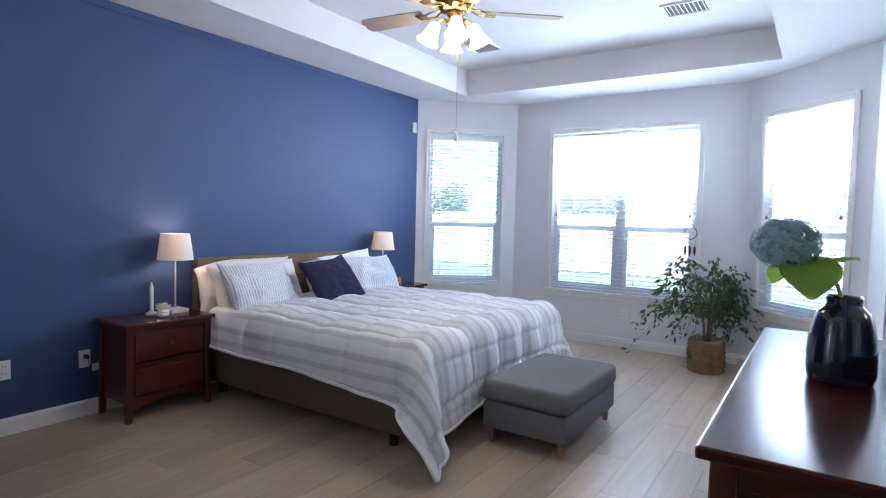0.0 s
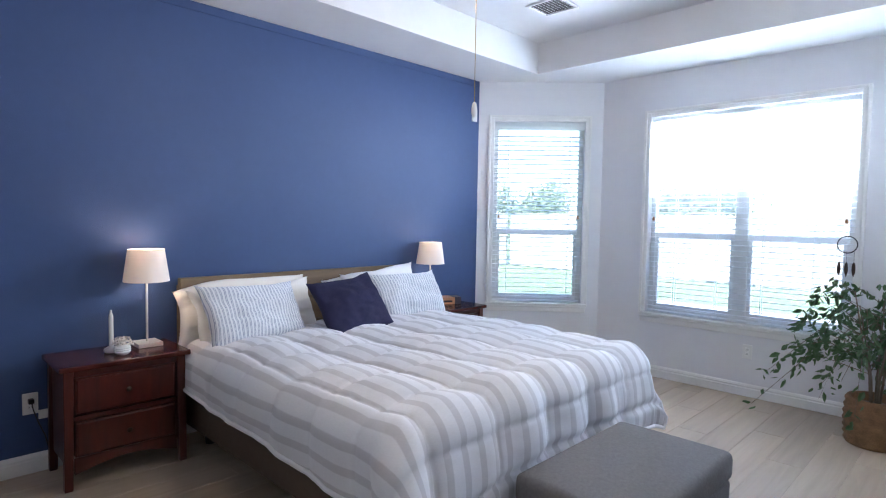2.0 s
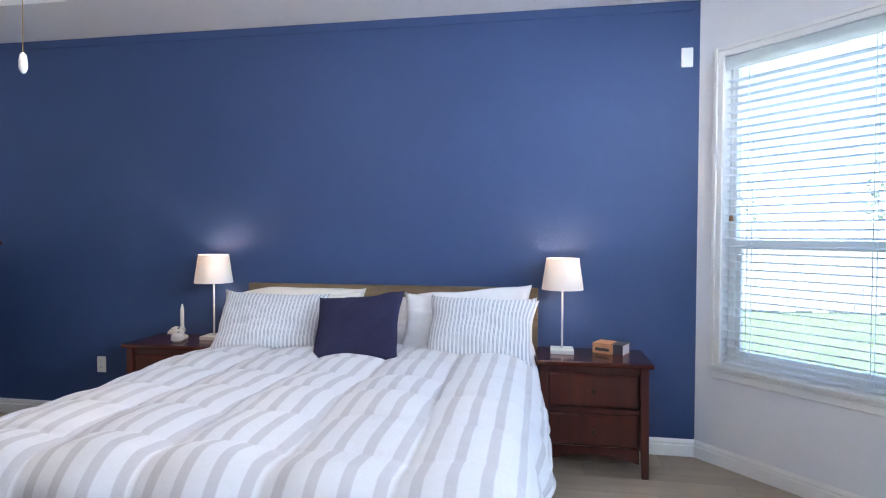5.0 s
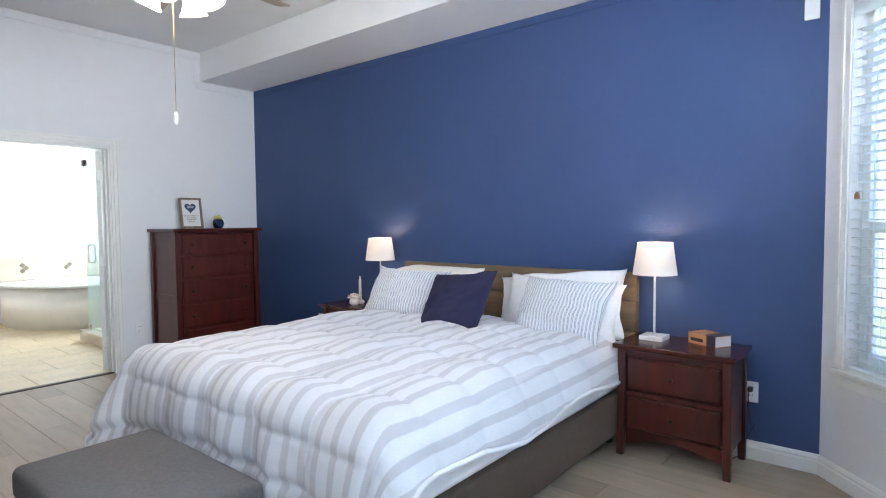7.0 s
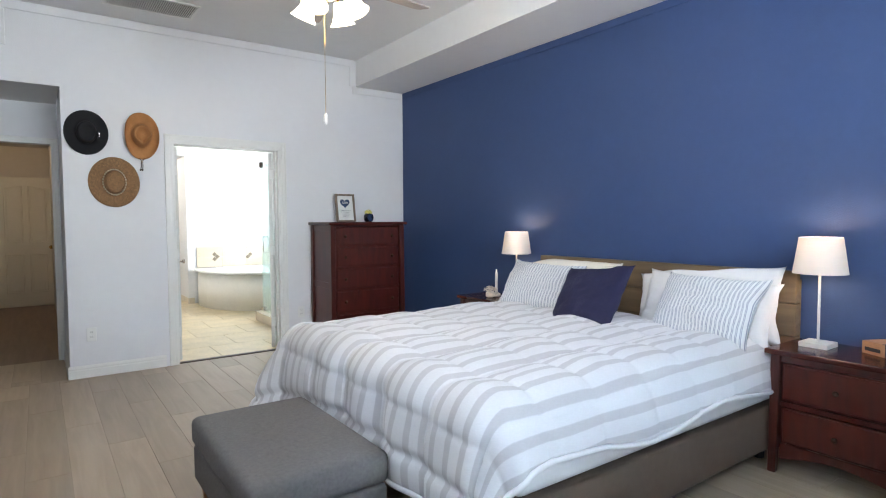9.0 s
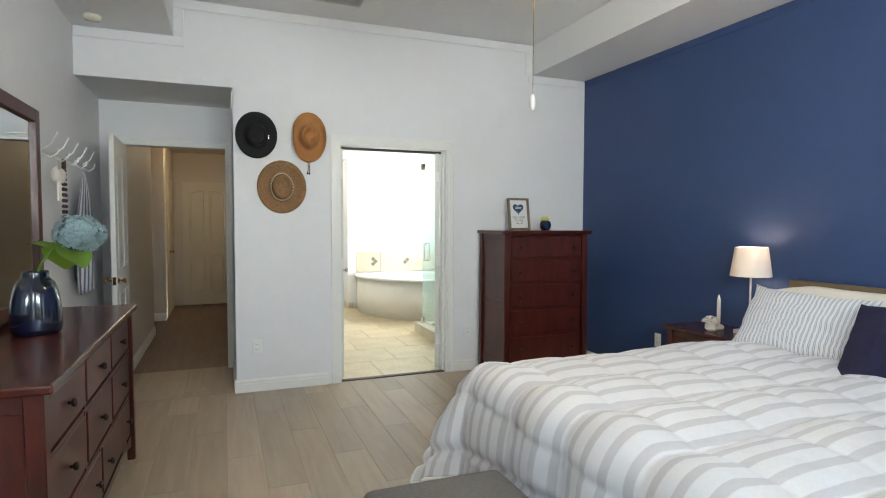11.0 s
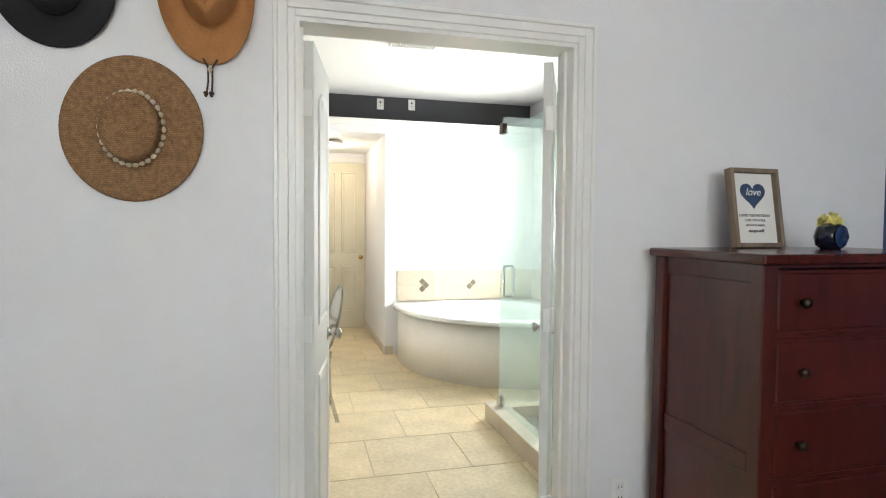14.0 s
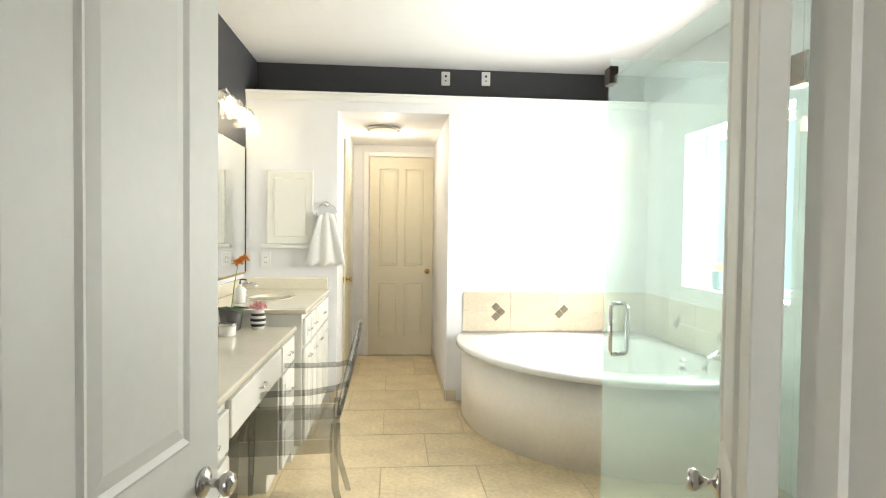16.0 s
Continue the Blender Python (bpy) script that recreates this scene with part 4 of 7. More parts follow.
def pillow(m, w, h, t, material, label, name="pillow", sag=0.0, seed=1, group=""):
    """A stuffed pillow standing on its long side: x is its width, z its height, y its thickness."""
    bm = bmesh.new()
    uvl = bm.loops.layers.uv.new("UVMap")
    n = 30
    grids = []
    for side in (-1, 1):
        g = []
        for i in range(n + 1):
            row = []
            for k in range(n + 1):
                a, b = -1 + 2 * i / n, -1 + 2 * k / n
                ea, eb = max(0, 1 - a * a), max(0, 1 - b * b)
                th = (ea * eb) ** 0.42 * t / 2
                pinch_x, pinch_z = 1 - 0.085 * eb * abs(a) ** 5, 1 - 0.15 * ea ** 0.8 * abs(b) ** 5
                wr = noise.noise((a * 2.2 + seed * 7, b * 2.2, seed)) * 0.10 + noise.noise((a * 5 + seed, b * 9, seed * 3)) * 0.07
                wr += 0.06 * math.sin(9 * (a + b * 0.4) + seed) * (abs(a) * abs(b)) ** 1.5
                th *= 1 + wr * 2.2
                x = a * w / 2 * pinch_x * (1 + 0.03 * noise.noise((b * 2, seed, 1)))
                z = h / 2 + b * h / 2 * pinch_z * (1 + 0.09 * noise.noise((a * 1.6, seed * 2.3, 5)) * max(0, b))
                z -= sag * max(0.0, -a - 0.2) ** 2 * max(0.0, b + 0.4)
                y = side * th + 0.02 * noise.noise((a * 1.5, b * 1.5, seed + 9))
                row.append(((x, y, z), (a * w / 2, b * h / 2)))
            g.append(row)
        grids.append(g)
    for s, g in enumerate(grids):
        vs = [[bm.verts.new(p[0]) for p in row] for row in g]
        for i in range(n):
            for k in range(n):
                f = bm.faces.new((vs[i][k], vs[i + 1][k], vs[i + 1][k + 1], vs[i][k + 1]))
                for lp, (ii, kk) in zip(f.loops, ((i, k), (i + 1, k), (i + 1, k + 1), (i, k + 1))):
                    lp[uvl].uv = g[ii][kk][1]
    bmesh.ops.remove_doubles(bm, verts=bm.verts[:], dist=0.0015)
    ob = part(name, bm, material, smooth=True)
    ob.matrix_basis = m
    return tagged(ob, label, "pillow", group)


# each leans back against the headboard: width runs along y, face towards +x
def lean(x, y, z, back, yaw=0.0, roll=0.0):
    return pose(x, y, z, 0, 0, 90 + yaw) @ pose(0, 0, 0, -back, roll, 0)


pillow(lean(-3.47, 2.31, 0.59, 14, 0, 2), 0.92, 0.46, 0.22, M_CREAM, "cream cotton sleeping pillow propped against the headboard", sag=0.10, seed=1, group="sleeping pillows")
pillow(lean(-3.47, 3.42, 0.59, 14, 0, -4), 0.92, 0.46, 0.22, M_SHEET, "white cotton sleeping pillow propped against the headboard", sag=0.06, seed=2, group="sleeping pillows")
pillow(lean(-3.33, 2.36, 0.61, 23, 3, -1), 0.88, 0.41, 0.20, M_CREAM, "cream cotton sleeping pillow leaning behind a striped one", seed=6, group="sleeping pillows")
pillow(lean(-3.33, 3.46, 0.61, 23, -3, 1), 0.84, 0.41, 0.20, M_SHEET, "white cotton sleeping pillow leaning behind a striped one", seed=8, group="sleeping pillows")
pillow(lean(-3.16, 2.27, 0.635, 32, 5, 1), 0.68, 0.43, 0.17, M_TICK, "blue and white ticking-striped pillow on the bed", seed=3, group="striped pillows")
pillow(lean(-3.16, 3.54, 0.635, 32, -7, -1), 0.64, 0.43, 0.17, M_TICK, "blue and white ticking-striped pillow on the bed", seed=4, group="striped pillows")
pillow(lean(-2.96, 2.895, 0.650, 38, 0, -6), 0.52, 0.46, 0.15, M_NAVY, "dark navy square throw pillow on the bed", "throw_pillow", seed=5)


# ---- bedroom: doors, fan, lamps and small things ----
def panel_door(name, w, h, m, material, label, hinge_x=0.0, knob_mat=None, leaf_panels=2, knob_z=0.93, kind="structure", arched=True):
    """A moulded door from its hinge along +x, its thickness centred on y; panels stand in relief on both faces."""
    t = thing(name, label, "door", m, kind=kind)
    th = 0.0175
    bm = one_box(0.004, w - 0.003, -th, th, 0.010, h - 0.003, 0.002)
    part("leaf", bm, material, t)
    st = 0.11 if leaf_panels == 2 else 0.115
    cols = [(st, w / 2 - 0.035), (w / 2 + 0.035, w - st)] if leaf_panels == 2 else [(st, w - st)]
    for x0, x1 in cols:
        for z0, z1, arch in ((0.22, 0.83, False), (1.01, h - 0.13, arched)):
            for s in (-1, 1):
                bm = bmesh.new()
                n = 10
                def ring(ins, y):
                    pts = [(x0 + ins, z0 + ins), (x1 - ins, z0 + ins)]
                    for k in range(n + 1):
                        f = k / n
                        rise = 0.045 * math.sin(math.pi * (f if leaf_panels == 1 else (f / 2 if (x0 > w / 2) else 0.5 + f / 2))) if arch else 0
                        rise = 0.045 - rise if arch else 0
                        pts.append((x1 - ins - (x1 - x0 - 2 * ins) * f, z1 - ins - rise))
                    return [bm.verts.new((x, s * y, z)) for x, z in pts]
                rs = [ring(0, th), ring(0.008, th + 0.006), ring(0.020, th + 0.001), ring(0.045, th + 0.005)]
                for a, b in zip(rs, rs[1:]):
                    for i in range(len(a)):
                        j = (i + 1) % len(a)
                        bm.faces.new((a[i], a[j], b[j], b[i]))
                bm.faces.new(rs[-1])
                part("panel", bm, material, t)
    if knob_mat:
        for s in (-1, 1):
            bm = lathe(bmesh.new(), [(0.028, 0), (0.029, 0.004), (0.020, 0.009), (0.008, 0.013), (0.008, 0.030), (0.016, 0.036), (0.023, 0.046), (0.020, 0.057), (0.0, 0.061)], 18,
                       pose(w - 0.065, s * th, knob_z, -90 * s, 0, 0))
            part("door_handle", bm, knob_mat, t, "round polished door knob", True)
        part("latch_plate", one_box(w - 0.003, w - 0.0015, -0.012, 0.012, knob_z - 0.03, knob_z + 0.03), knob_mat, t, "metal latch plate")
    return t


def hinge(m, material):
    bm = bmesh.new()
    box(bm, 0.003, 0.034, -0.0015, 0.0015, -0.045, 0.045, 0.001)
    box(bm, -0.034, -0.003, -0.0015, 0.0015, -0.045, 0.045, 0.001)
    lathe(bm, [(0.005, -0.046), (0.005, 0.046)], 10)
    for x in (-0.024, 0.024):
        for z in (-0.03, 0, 0.03):
            lathe(bm, [(0.003, 0), (0.003, 0.001)], 6, pose(x, -0.0016, z, 90, 0, 0))
    ob = part("door_hinge", bm, material)
    ob.matrix_basis = m
    return tagged(ob, "white painted butt hinge on the door jamb", "hinge", group="door hinges")


panel_door("door_1", 0.81, 2.035, pose(0.466, -1.222, 0, 0, 0, 92.0), M_DOOR, "white panelled entry door standing open against the wall", knob_mat=M_BRASS)
panel_door("door_2", 0.51, 2.02, pose(-1.292, -0.500, 0, 0, 0, 261.0), M_DOOR, "narrow white panelled bathroom door leaf standing open", knob_mat=M_NICKEL, leaf_panels=1, knob_z=0.92)
panel_door("door_3", 0.47, 2.02, pose(-2.188, -0.505, 0, 0, 0, 242.5), M_DOOR, "narrow white panelled bathroom door leaf swung wide open", knob_mat=M_NICKEL, leaf_panels=1, knob_z=0.92)
for z in (0.28, 1.02, 1.80):
    hinge(pose(-1.268, -0.490, z, 0, 0, 170), M_PLASTIC)
    hinge(pose(-2.210, -0.492, z, 0, 0, 165), M_PLASTIC)


def ceiling_fan(m):
    """Origin at the ceiling."""
    t = thing("ceiling_fan", "polished brass ceiling fan with pale blades and four lit bell shades", "ceiling fan", m)
    part("canopy", lathe(bmesh.new(), [(0.0, 0), (0.075, 0), (0.075, -0.015), (0.05, -0.06), (0.014, -0.075), (0.014, -0.26)], 24), M_BRASS, t, smooth=True)
    part("motor_housing", lathe(bmesh.new(), [(0.02, -0.26), (0.06, -0.265), (0.115, -0.295), (0.13, -0.33), (0.125, -0.38), (0.10, -0.405), (0.085, -0.43), (0.05, -0.435)], 28), M_BRASS, t, smooth=True)
    part("light_fitter", lathe(bmesh.new(), [(0.04, -0.43), (0.055, -0.44), (0.045, -0.455), (0.035, -0.47), (0.055, -0.50), (0.03, -0.53), (0.0, -0.545)], 20), M_BRASS, t, smooth=True)
    for k in range(5):
        a = 41 + 72 * k
        bm = bmesh.new()
        for side in (-1, 1):
            tube(bm, [(0.10, side * 0.012, -0.41), (0.15, side * 0.04, -0.425), (0.19, side * 0.028, -0.43), (0.235, side * 0.035, -0.428)], 0.006, 6)
        box(bm, 0.19, 0.26, -0.045, 0.045, -0.434, -0.429, 0.002)
        iron = part("blade_iron", bm, M_BRASS, t)
        iron.matrix_basis = pose(0, 0, 0, 0, 0, a)
        bm = bmesh.new()
        out = [(0.21, -0.052), (0.30, -0.060), (0.60, -0.072), (0.655, -0.066), (0.675, -0.035), (0.665, 0.0), (0.675, 0.035), (0.655, 0.066), (0.60, 0.072), (0.30, 0.060), (0.21, 0.052)]
        lo, hi = [bm.verts.new((x, y, -0.004)) for x, y in out], [bm.verts.new((x, y, 0.003)) for x, y in out]
        bm.faces.new(lo), bm.faces.new(hi)
        for i in range(len(out)):
            j = (i + 1) % len(out)
            bm.faces.new((lo[i], lo[j], hi[j], hi[i]))
        blade = part("blade", bm, M_FANBLADE, t, "pale washed wooden fan blade")
        blade.matrix_basis = pose(0, 0, -0.422, 0, 0, a) @ pose(0, 0, 0, 12, 0, 0)
    for k in range(4):
        r = pose(0, 0, 0, 0, 0, 38 + 90 * k)
        arm = part("lamp_arm", tube(bmesh.new(), [(0.03, 0, -0.49), (0.07, 0, -0.475), (0.10, 0, -0.49), (0.115, 0, -0.515)], 0.008, 8), M_BRASS, t)
        arm.matrix_basis = r
        bell = part("bell_shade", lathe(bmesh.new(), [(0.022, 0.0), (0.030, -0.008), (0.038, -0.04), (0.043, -0.07), (0.055, -0.10), (0.072, -0.125), (0.068, -0.124), (0.050, -0.098), (0.036, -0.06), (0.024, -0.006)], 20), M_BELL, arm, "lit frosted glass bell shade", True)
        bell.matrix_basis = pose(0.112, 0, -0.505, 0, -24, 0)
        lit = part("bulb", lathe(bmesh.new(), [(0.0, -0.105), (0.016, -0.098), (0.024, -0.08), (0.016, -0.05), (0.012, -0.02)], 12, pose(0.112, 0, -0.505, 0, -24, 0)), M_LIT, arm, "glowing light bulb", True)
    chain = part("pull_chain", tube(bmesh.new(), [(0.03, 0.0, -0.52), (0.031, 0.0, -1.155)], 0.0014, 6), M_BRASS, t)
    part("pull_knob", lathe(bmesh.new(), [(0.003, 0.035), (0.009, 0.028), (0.012, 0.008), (0.012, -0.012), (0.006, -0.026), (0.0, -0.028)], 14, pose(0.031, 0, -1.188)), M_IVORY, chain, "white ceramic pull knob", True)
    return t


M_FANBLADE = wood("washed_fan_blade", (0.42, 0.37, 0.34), (0.34, 0.29, 0.26), 0.4, (1.5, 14, 14))
ceiling_fan(pose(-1.575, 2.335, TOP))
bulb(-1.575, 2.335, 2.36, 3.4, 0.12, (1.0, 0.80, 0.55))


def table_lamp(m, label):
    t = thing("table_lamp", label, "table lamp", m, group="bedside lamps")
    part("base", one_box(-0.068, 0.068, -0.068, 0.068, 0, 0.026, 0.003), M_WMETAL, t)
    part("stem", lathe(bmesh.new(), [(0.0065, 0.026), (0.0065, 0.44)], 10), M_WMETAL, t)
    bm = bmesh.new()
    n = 40
    for r0, r1, z0, z1 in ((0.125, 0.098, 0.383, 0.572),):
        for rr in (0.0, -0.0018):
            ra = [bm.verts.new(((r0 + rr) * math.cos(2 * math.pi * i / n), (r0 + rr) * math.sin(2 * math.pi * i / n), z0)) for i in range(n)]
            rb = [bm.verts.new(((r1 + rr) * math.cos(2 * math.pi * i / n), (r1 + rr) * math.sin(2 * math.pi * i / n), z1)) for i in range(n)]
            for i in range(n):
                bm.faces.new((ra[i], ra[(i + 1) % n], rb[(i + 1) % n], rb[i]))
    part("shade", bm, M_LAMPSHADE, t, "white tapered fabric shade", True)
    bm = bmesh.new()
    for k in range(3):
        a = 2 * math.pi * k / 3
        tube(bm, [(0.006 * math.cos(a), 0.006 * math.sin(a), 0.44), (0.108 * math.cos(a), 0.108 * math.sin(a), 0.50)], 0.0015, 5)
    part("shade_spider", bm, M_WMETAL, t)
    part("bulb", lathe(bmesh.new(), [(0.012, 0.44), (0.013, 0.455), (0.028, 0.485), (0.028, 0.50), (0.015, 0.52), (0.0, 0.523)], 14), M_LIT, t, "glowing light bulb", True)
    return t


M_LAMPSHADE = bpy.data.materials.new("translucent_lampshade")
M_LAMPSHADE.use_nodes = True
_n, _l = M_LAMPSHADE.node_tree.nodes, M_LAMPSHADE.node_tree.links
_tr, _mx = _n.new("ShaderNodeBsdfTranslucent"), _n.new("ShaderNodeMixShader")
_n["Principled BSDF"].inputs["Base Color"].default_value = (0.80, 0.77, 0.74, 1)
_n["Principled BSDF"].inputs["Roughness"].default_value = 0.9
_tr.inputs[0].default_value = (0.80, 0.74, 0.66, 1)
_mx.inputs[0].default_value = 0.2
_l.new(_n["Principled BSDF"].outputs[0], _mx.inputs[1]), _l.new(_tr.outputs[0], _mx.inputs[2]), _l.new(_mx.outputs[0], _n["Material Output"].inputs[0])
table_lamp(pose(-3.55, 1.718, 0.65), "white square-based table lamp with a lit white shade")
table_lamp(pose(-3.53, 4.03, 0.65), "white square-based table lamp with a lit white shade")
bulb(-3.55, 1.718, 1.165, 1.5, 0.025, (1.0, 0.56, 0.29))
bulb(-3.53, 4.03, 1.165, 1.5, 0.025, (1.0, 0.56, 0.29))

# candle in its holder, and a small striped pot of white blossom
t = thing("candle_holder", "white candle in a round stone holder on the nightstand", "candle", pose(-3.50, 1.515, 0.65))
part("holder", lathe(bmesh.new(), [(0.030, 0), (0.038, 0.010), (0.036, 0.024), (0.022, 0.032), (0.012, 0.030)], 20), M_IVORY, t, smooth=True)
part("candle", lathe(bmesh.new(), [(0.0125, 0.028), (0.012, 0.205), (0.007, 0.220), (0.005, 0.236), (0.0, 0.241)], 12), M_CANDLE, t, "white taper candle")


def blossom(bm, cx, cy, cz, spread, count, r, rng, squash=0.7):
    """Tiny flower heads scattered in a dome."""
    for _ in range(count):
        a, e = rng.uniform(0, 2 * math.pi), math.acos(rng.uniform(0, 1))
        d = spread * rng.uniform(0.65, 1.0)
        c = Vector((cx + d * math.sin(e) * math.cos(a), cy + d * math.sin(e) * math.sin(a), cz + d * squash * math.cos(e)))
        out = (c - Vector((cx, cy, cz))).normalized()
        u = out.orthogonal().normalized()
        w = out.cross(u)
        mid = bm.verts.new(c)
        ring = [bm.verts.new(c + r * (math.cos(k * math.pi / 4 + a) * u + math.sin(k * math.pi / 4 + a) * w) * (1.0 if k % 2 else 0.55) + out * r * 0.35) for k in range(8)]
        for k in range(8):
            bm.faces.new((mid, ring[k], ring[(k + 1) % 8]))
    return bm


rng = random.Random(4)
t = thing("flower_pot", "small ribbed white pot of dried white blossom", "flower pot", pose(-3.405, 1.545, 0.65))
part("pot", lathe(bmesh.new(), [(0.022, 0), (0.032, 0.006)] + [(0.040 + (0.0016 if k % 2 else -0.0005), 0.014 + k * 0.0055) for k in range(6)] + [(0.033, 0.052), (0.028, 0.055)], 24), M_IVORY, t, smooth=False)
part("blossom", blossom(bmesh.new(), 0, 0, 0.060, 0.058, 130, 0.0085, rng), M_CREAM, t, "cluster of tiny cream flowers")


def book(m, w, d, h, cover, label, name="book"):
    t = thing(name, label, "book", m, group="")
    bm = bmesh.new()
    box(bm, -w / 2, w / 2, -d / 2, d / 2, 0, 0.003, 0.001), box(bm, -w / 2, w / 2, -d / 2, d / 2, h - 0.003, h, 0.001), box(bm, -w / 2 - 0.002, -w / 2 + 0.002, -d / 2, d / 2, 0.0, h, 0.001)
    part("cover", bm, cover, t)
    part("page_block", one_box(-w / 2 + 0.003, w / 2 - 0.004, -d / 2 + 0.004, d / 2 - 0.004, 0.003, h - 0.003), M_PAGES, t, "white page block")
    return t


b1 = book(pose(-3.575, 4.325, 0.65, 0, 0, 152), 0.125, 0.185, 0.062, M_BOOK, "thick tan paperback book with a dark half cover on the nightstand")
part("title_bars", one_box(-0.0655, -0.0646, -0.01, 0.075, 0.016, 0.034), M_INK, b1)
bm = bmesh.new()
box(bm, -0.0655, -0.0635, -0.093, -0.035, 0.0005, 0.0626), box(bm, -0.0635, 0.061, -0.093, -0.018, 0.0621, 0.0628)
part("dark_cover_panel", bm, M_BOOK2, b1, "dark navy part of the cover")


def outlet(m, label="white duplex power outlet on the wall", plugs=2):
    """Faces +x from its wall."""
    t = thing("power_outlet", label, "outlet", m, group="wall outlets")
    part("plate", one_box(0.001, 0.007, -0.036, 0.036, -0.059, 0.059, 0.003, 2), M_PLASTIC, t)
    for z in (-0.02, 0.02):
        bm = one_box(0.006, 0.009, -0.016, 0.016, z - 0.014, z + 0.014, 0.004, 2)
        s = part("socket", bm, M_PLASTIC, t)
        bm = bmesh.new()
        box(bm, 0.0088, 0.0095, -0.008, -0.005, z - 0.004, z + 0.006), box(bm, 0.0088, 0.0095, 0.005, 0.008, z - 0.004, z + 0.006)
        part("slots", bm, M_BLACK, s)
    return t


outlet(pose(-3.705, 0.72, 0.40))
outlet(pose(-3.705, 1.17, 0.385))
outlet(pose(-3.705, 4.515, 0.383))
outlet(pose(-1.417, 5.66, 0.371, 0, 0, -90))
outlet(pose(-0.575, HATY, 0.364, 0, 0, 90))
outlet(pose(-2.44, HATY, 0.375, 0, 0, 90))
t = thing("wall_plate", "blank white cover plate high on the blue wall", "wall plate", pose(-3.705, 4.765, 2.44))
part("plate", one_box(0.001, 0.016, -0.034, 0.034, -0.058, 0.058, 0.003, 2), M_PLASTIC, t)


def lamp_cord(pts, y, tag_at):
    t = thing("lamp_cord", "black lamp cord plugged into the wall with a white tag", "power cord")
    part("plug", one_box(-3.695, -3.66, y - 0.013, y + 0.013, 0.39, 0.415, 0.004, 2), M_BLACK, t)
    part("cord", tube(bmesh.new(), pts, 0.0028, 6), M_BLACK, t)
    part("tag", one_box(-3.668, -3.666, y + tag_at - 0.03, y + tag_at + 0.03, 0.30, 0.35), M_PAPER, t, "white paper tag on the cord")
    return t


lamp_cord([(-3.66, 4.515, 0.40), (-3.64, 4.512, 0.38), (-3.65, 4.51, 0.30), (-3.66, 4.525, 0.20), (-3.665, 4.56, 0.15), (-3.66, 4.58, 0.19), (-3.66, 4.545, 0.22), (-3.66, 4.50, 0.12), (-3.66, 4.47, 0.02), (-3.62, 4.44, 0.004)], 4.515, -0.05)
lamp_cord([(-3.66, 1.17, 0.40), (-3.65, 1.175, 0.36), (-3.66, 1.20, 0.28), (-3.67, 1.23, 0.20), (-3.67, 1.25, 0.10)], 1.17, 0.06)


# hats on the wall, brim against it; each modelled round its own axis (y is away from the wall)
def hat(name, label, c, rx, rz, crown, rise, material, curl=0.0, pinch=0.0, taper=0.8):
    t = thing(name, label, "hat", pose(c[0], c[1], c[2], -90, 0, 0), group="hats on the wall")
    bm = bmesh.new()
    n, rings = 48, []
    prof = [(1.0, 0.0), (0.98, 0.004), (0.85, 0.002), (0.7, 0.003), (0.58, 0.004)]
    for f, h in prof:
        ring = []
        for i in range(n):
            a = 2 * math.pi * i / n
            k = crown / min(rx, rz)
            fx = k + (f - 0.58) / 0.42 * (1 - k)
            lift = curl * max(0, math.cos(a)) ** 2 * ((f - 0.58) / 0.42) ** 2 + curl * max(0, -math.cos(a)) ** 2 * ((f - 0.58) / 0.42) ** 2
            sx = fx * rx if f > 0.58 else crown * 0.86
            sz = fx * rz if f > 0.58 else crown * 1.08
            ring.append(bm.verts.new((sx * math.cos(a) * (1 - 0.9 * lift), sz * math.sin(a), 0.012 + h + lift * 0.55 + 0.004 * math.sin(3 * a))))
        rings.append(ring)
    steps = ((1.0, 0.25), (0.97, 0.55), (taper + 0.08, 0.85), (taper - 0.05, 1.0), (taper - 0.12, 0.96), (taper - 0.25, 0.84 - 0.2 * pinch), (0.3, 0.78 - 0.3 * pinch), (0.05, 0.76 - 0.3 * pinch))
    for f, h in steps:
        ring = []
        for i in range(n):
            a = 2 * math.pi * i / n
            dent = pinch * max(0, math.sin(a)) ** 1.5 * h
            ring.append(bm.verts.new((crown * 0.86 * f * math.cos(a) * (1 - dent), crown * 1.08 * f * math.sin(a), 0.012 + rise * h)))
        rings.append(ring)
    for a, b in zip(rings, rings[1:]):
        for i in range(n):
            bm.faces.new((a[i], a[(i + 1) % n], b[(i + 1) % n], b[i]))
    bm.faces.new(rings[-1])
    ob = part("hat_body", bm, material, t, smooth=True)
    sol = ob.modifiers.new("thickness", 'SOLIDIFY')
    sol.thickness = 0.003
    return t


hb = hat("cowboy_hat", "black felt cowboy hat hanging on the white wall", (-0.588, HATY, 2.072), 0.165, 0.185, 0.088, 0.085, M_FELT, 0.03)
part("hat_band", lathe(bmesh.new(), [(0.088, 0.018), (0.089, 0.032), (0.086, 0.034)], 32, Matrix.Diagonal((0.87, 1.09, 1, 1))), M_FELT, hb)
bm = bmesh.new()
for k in range(3):
    box(bm, -0.096, -0.088, 0.0 + k * 0.012, 0.008 + k * 0.012, 0.03, 0.045, 0.001)
part("buckle", bm, M_NICKEL, hb, "small silver band buckle")
ht = hat("cowboy_hat", "tan felt cowboy hat with a cord hanging on the wall", (-0.998, HATY, 2.075), 0.150, 0.205, 0.093, 0.115, M_SUEDE, 0.13, 0.8, taper=0.78)
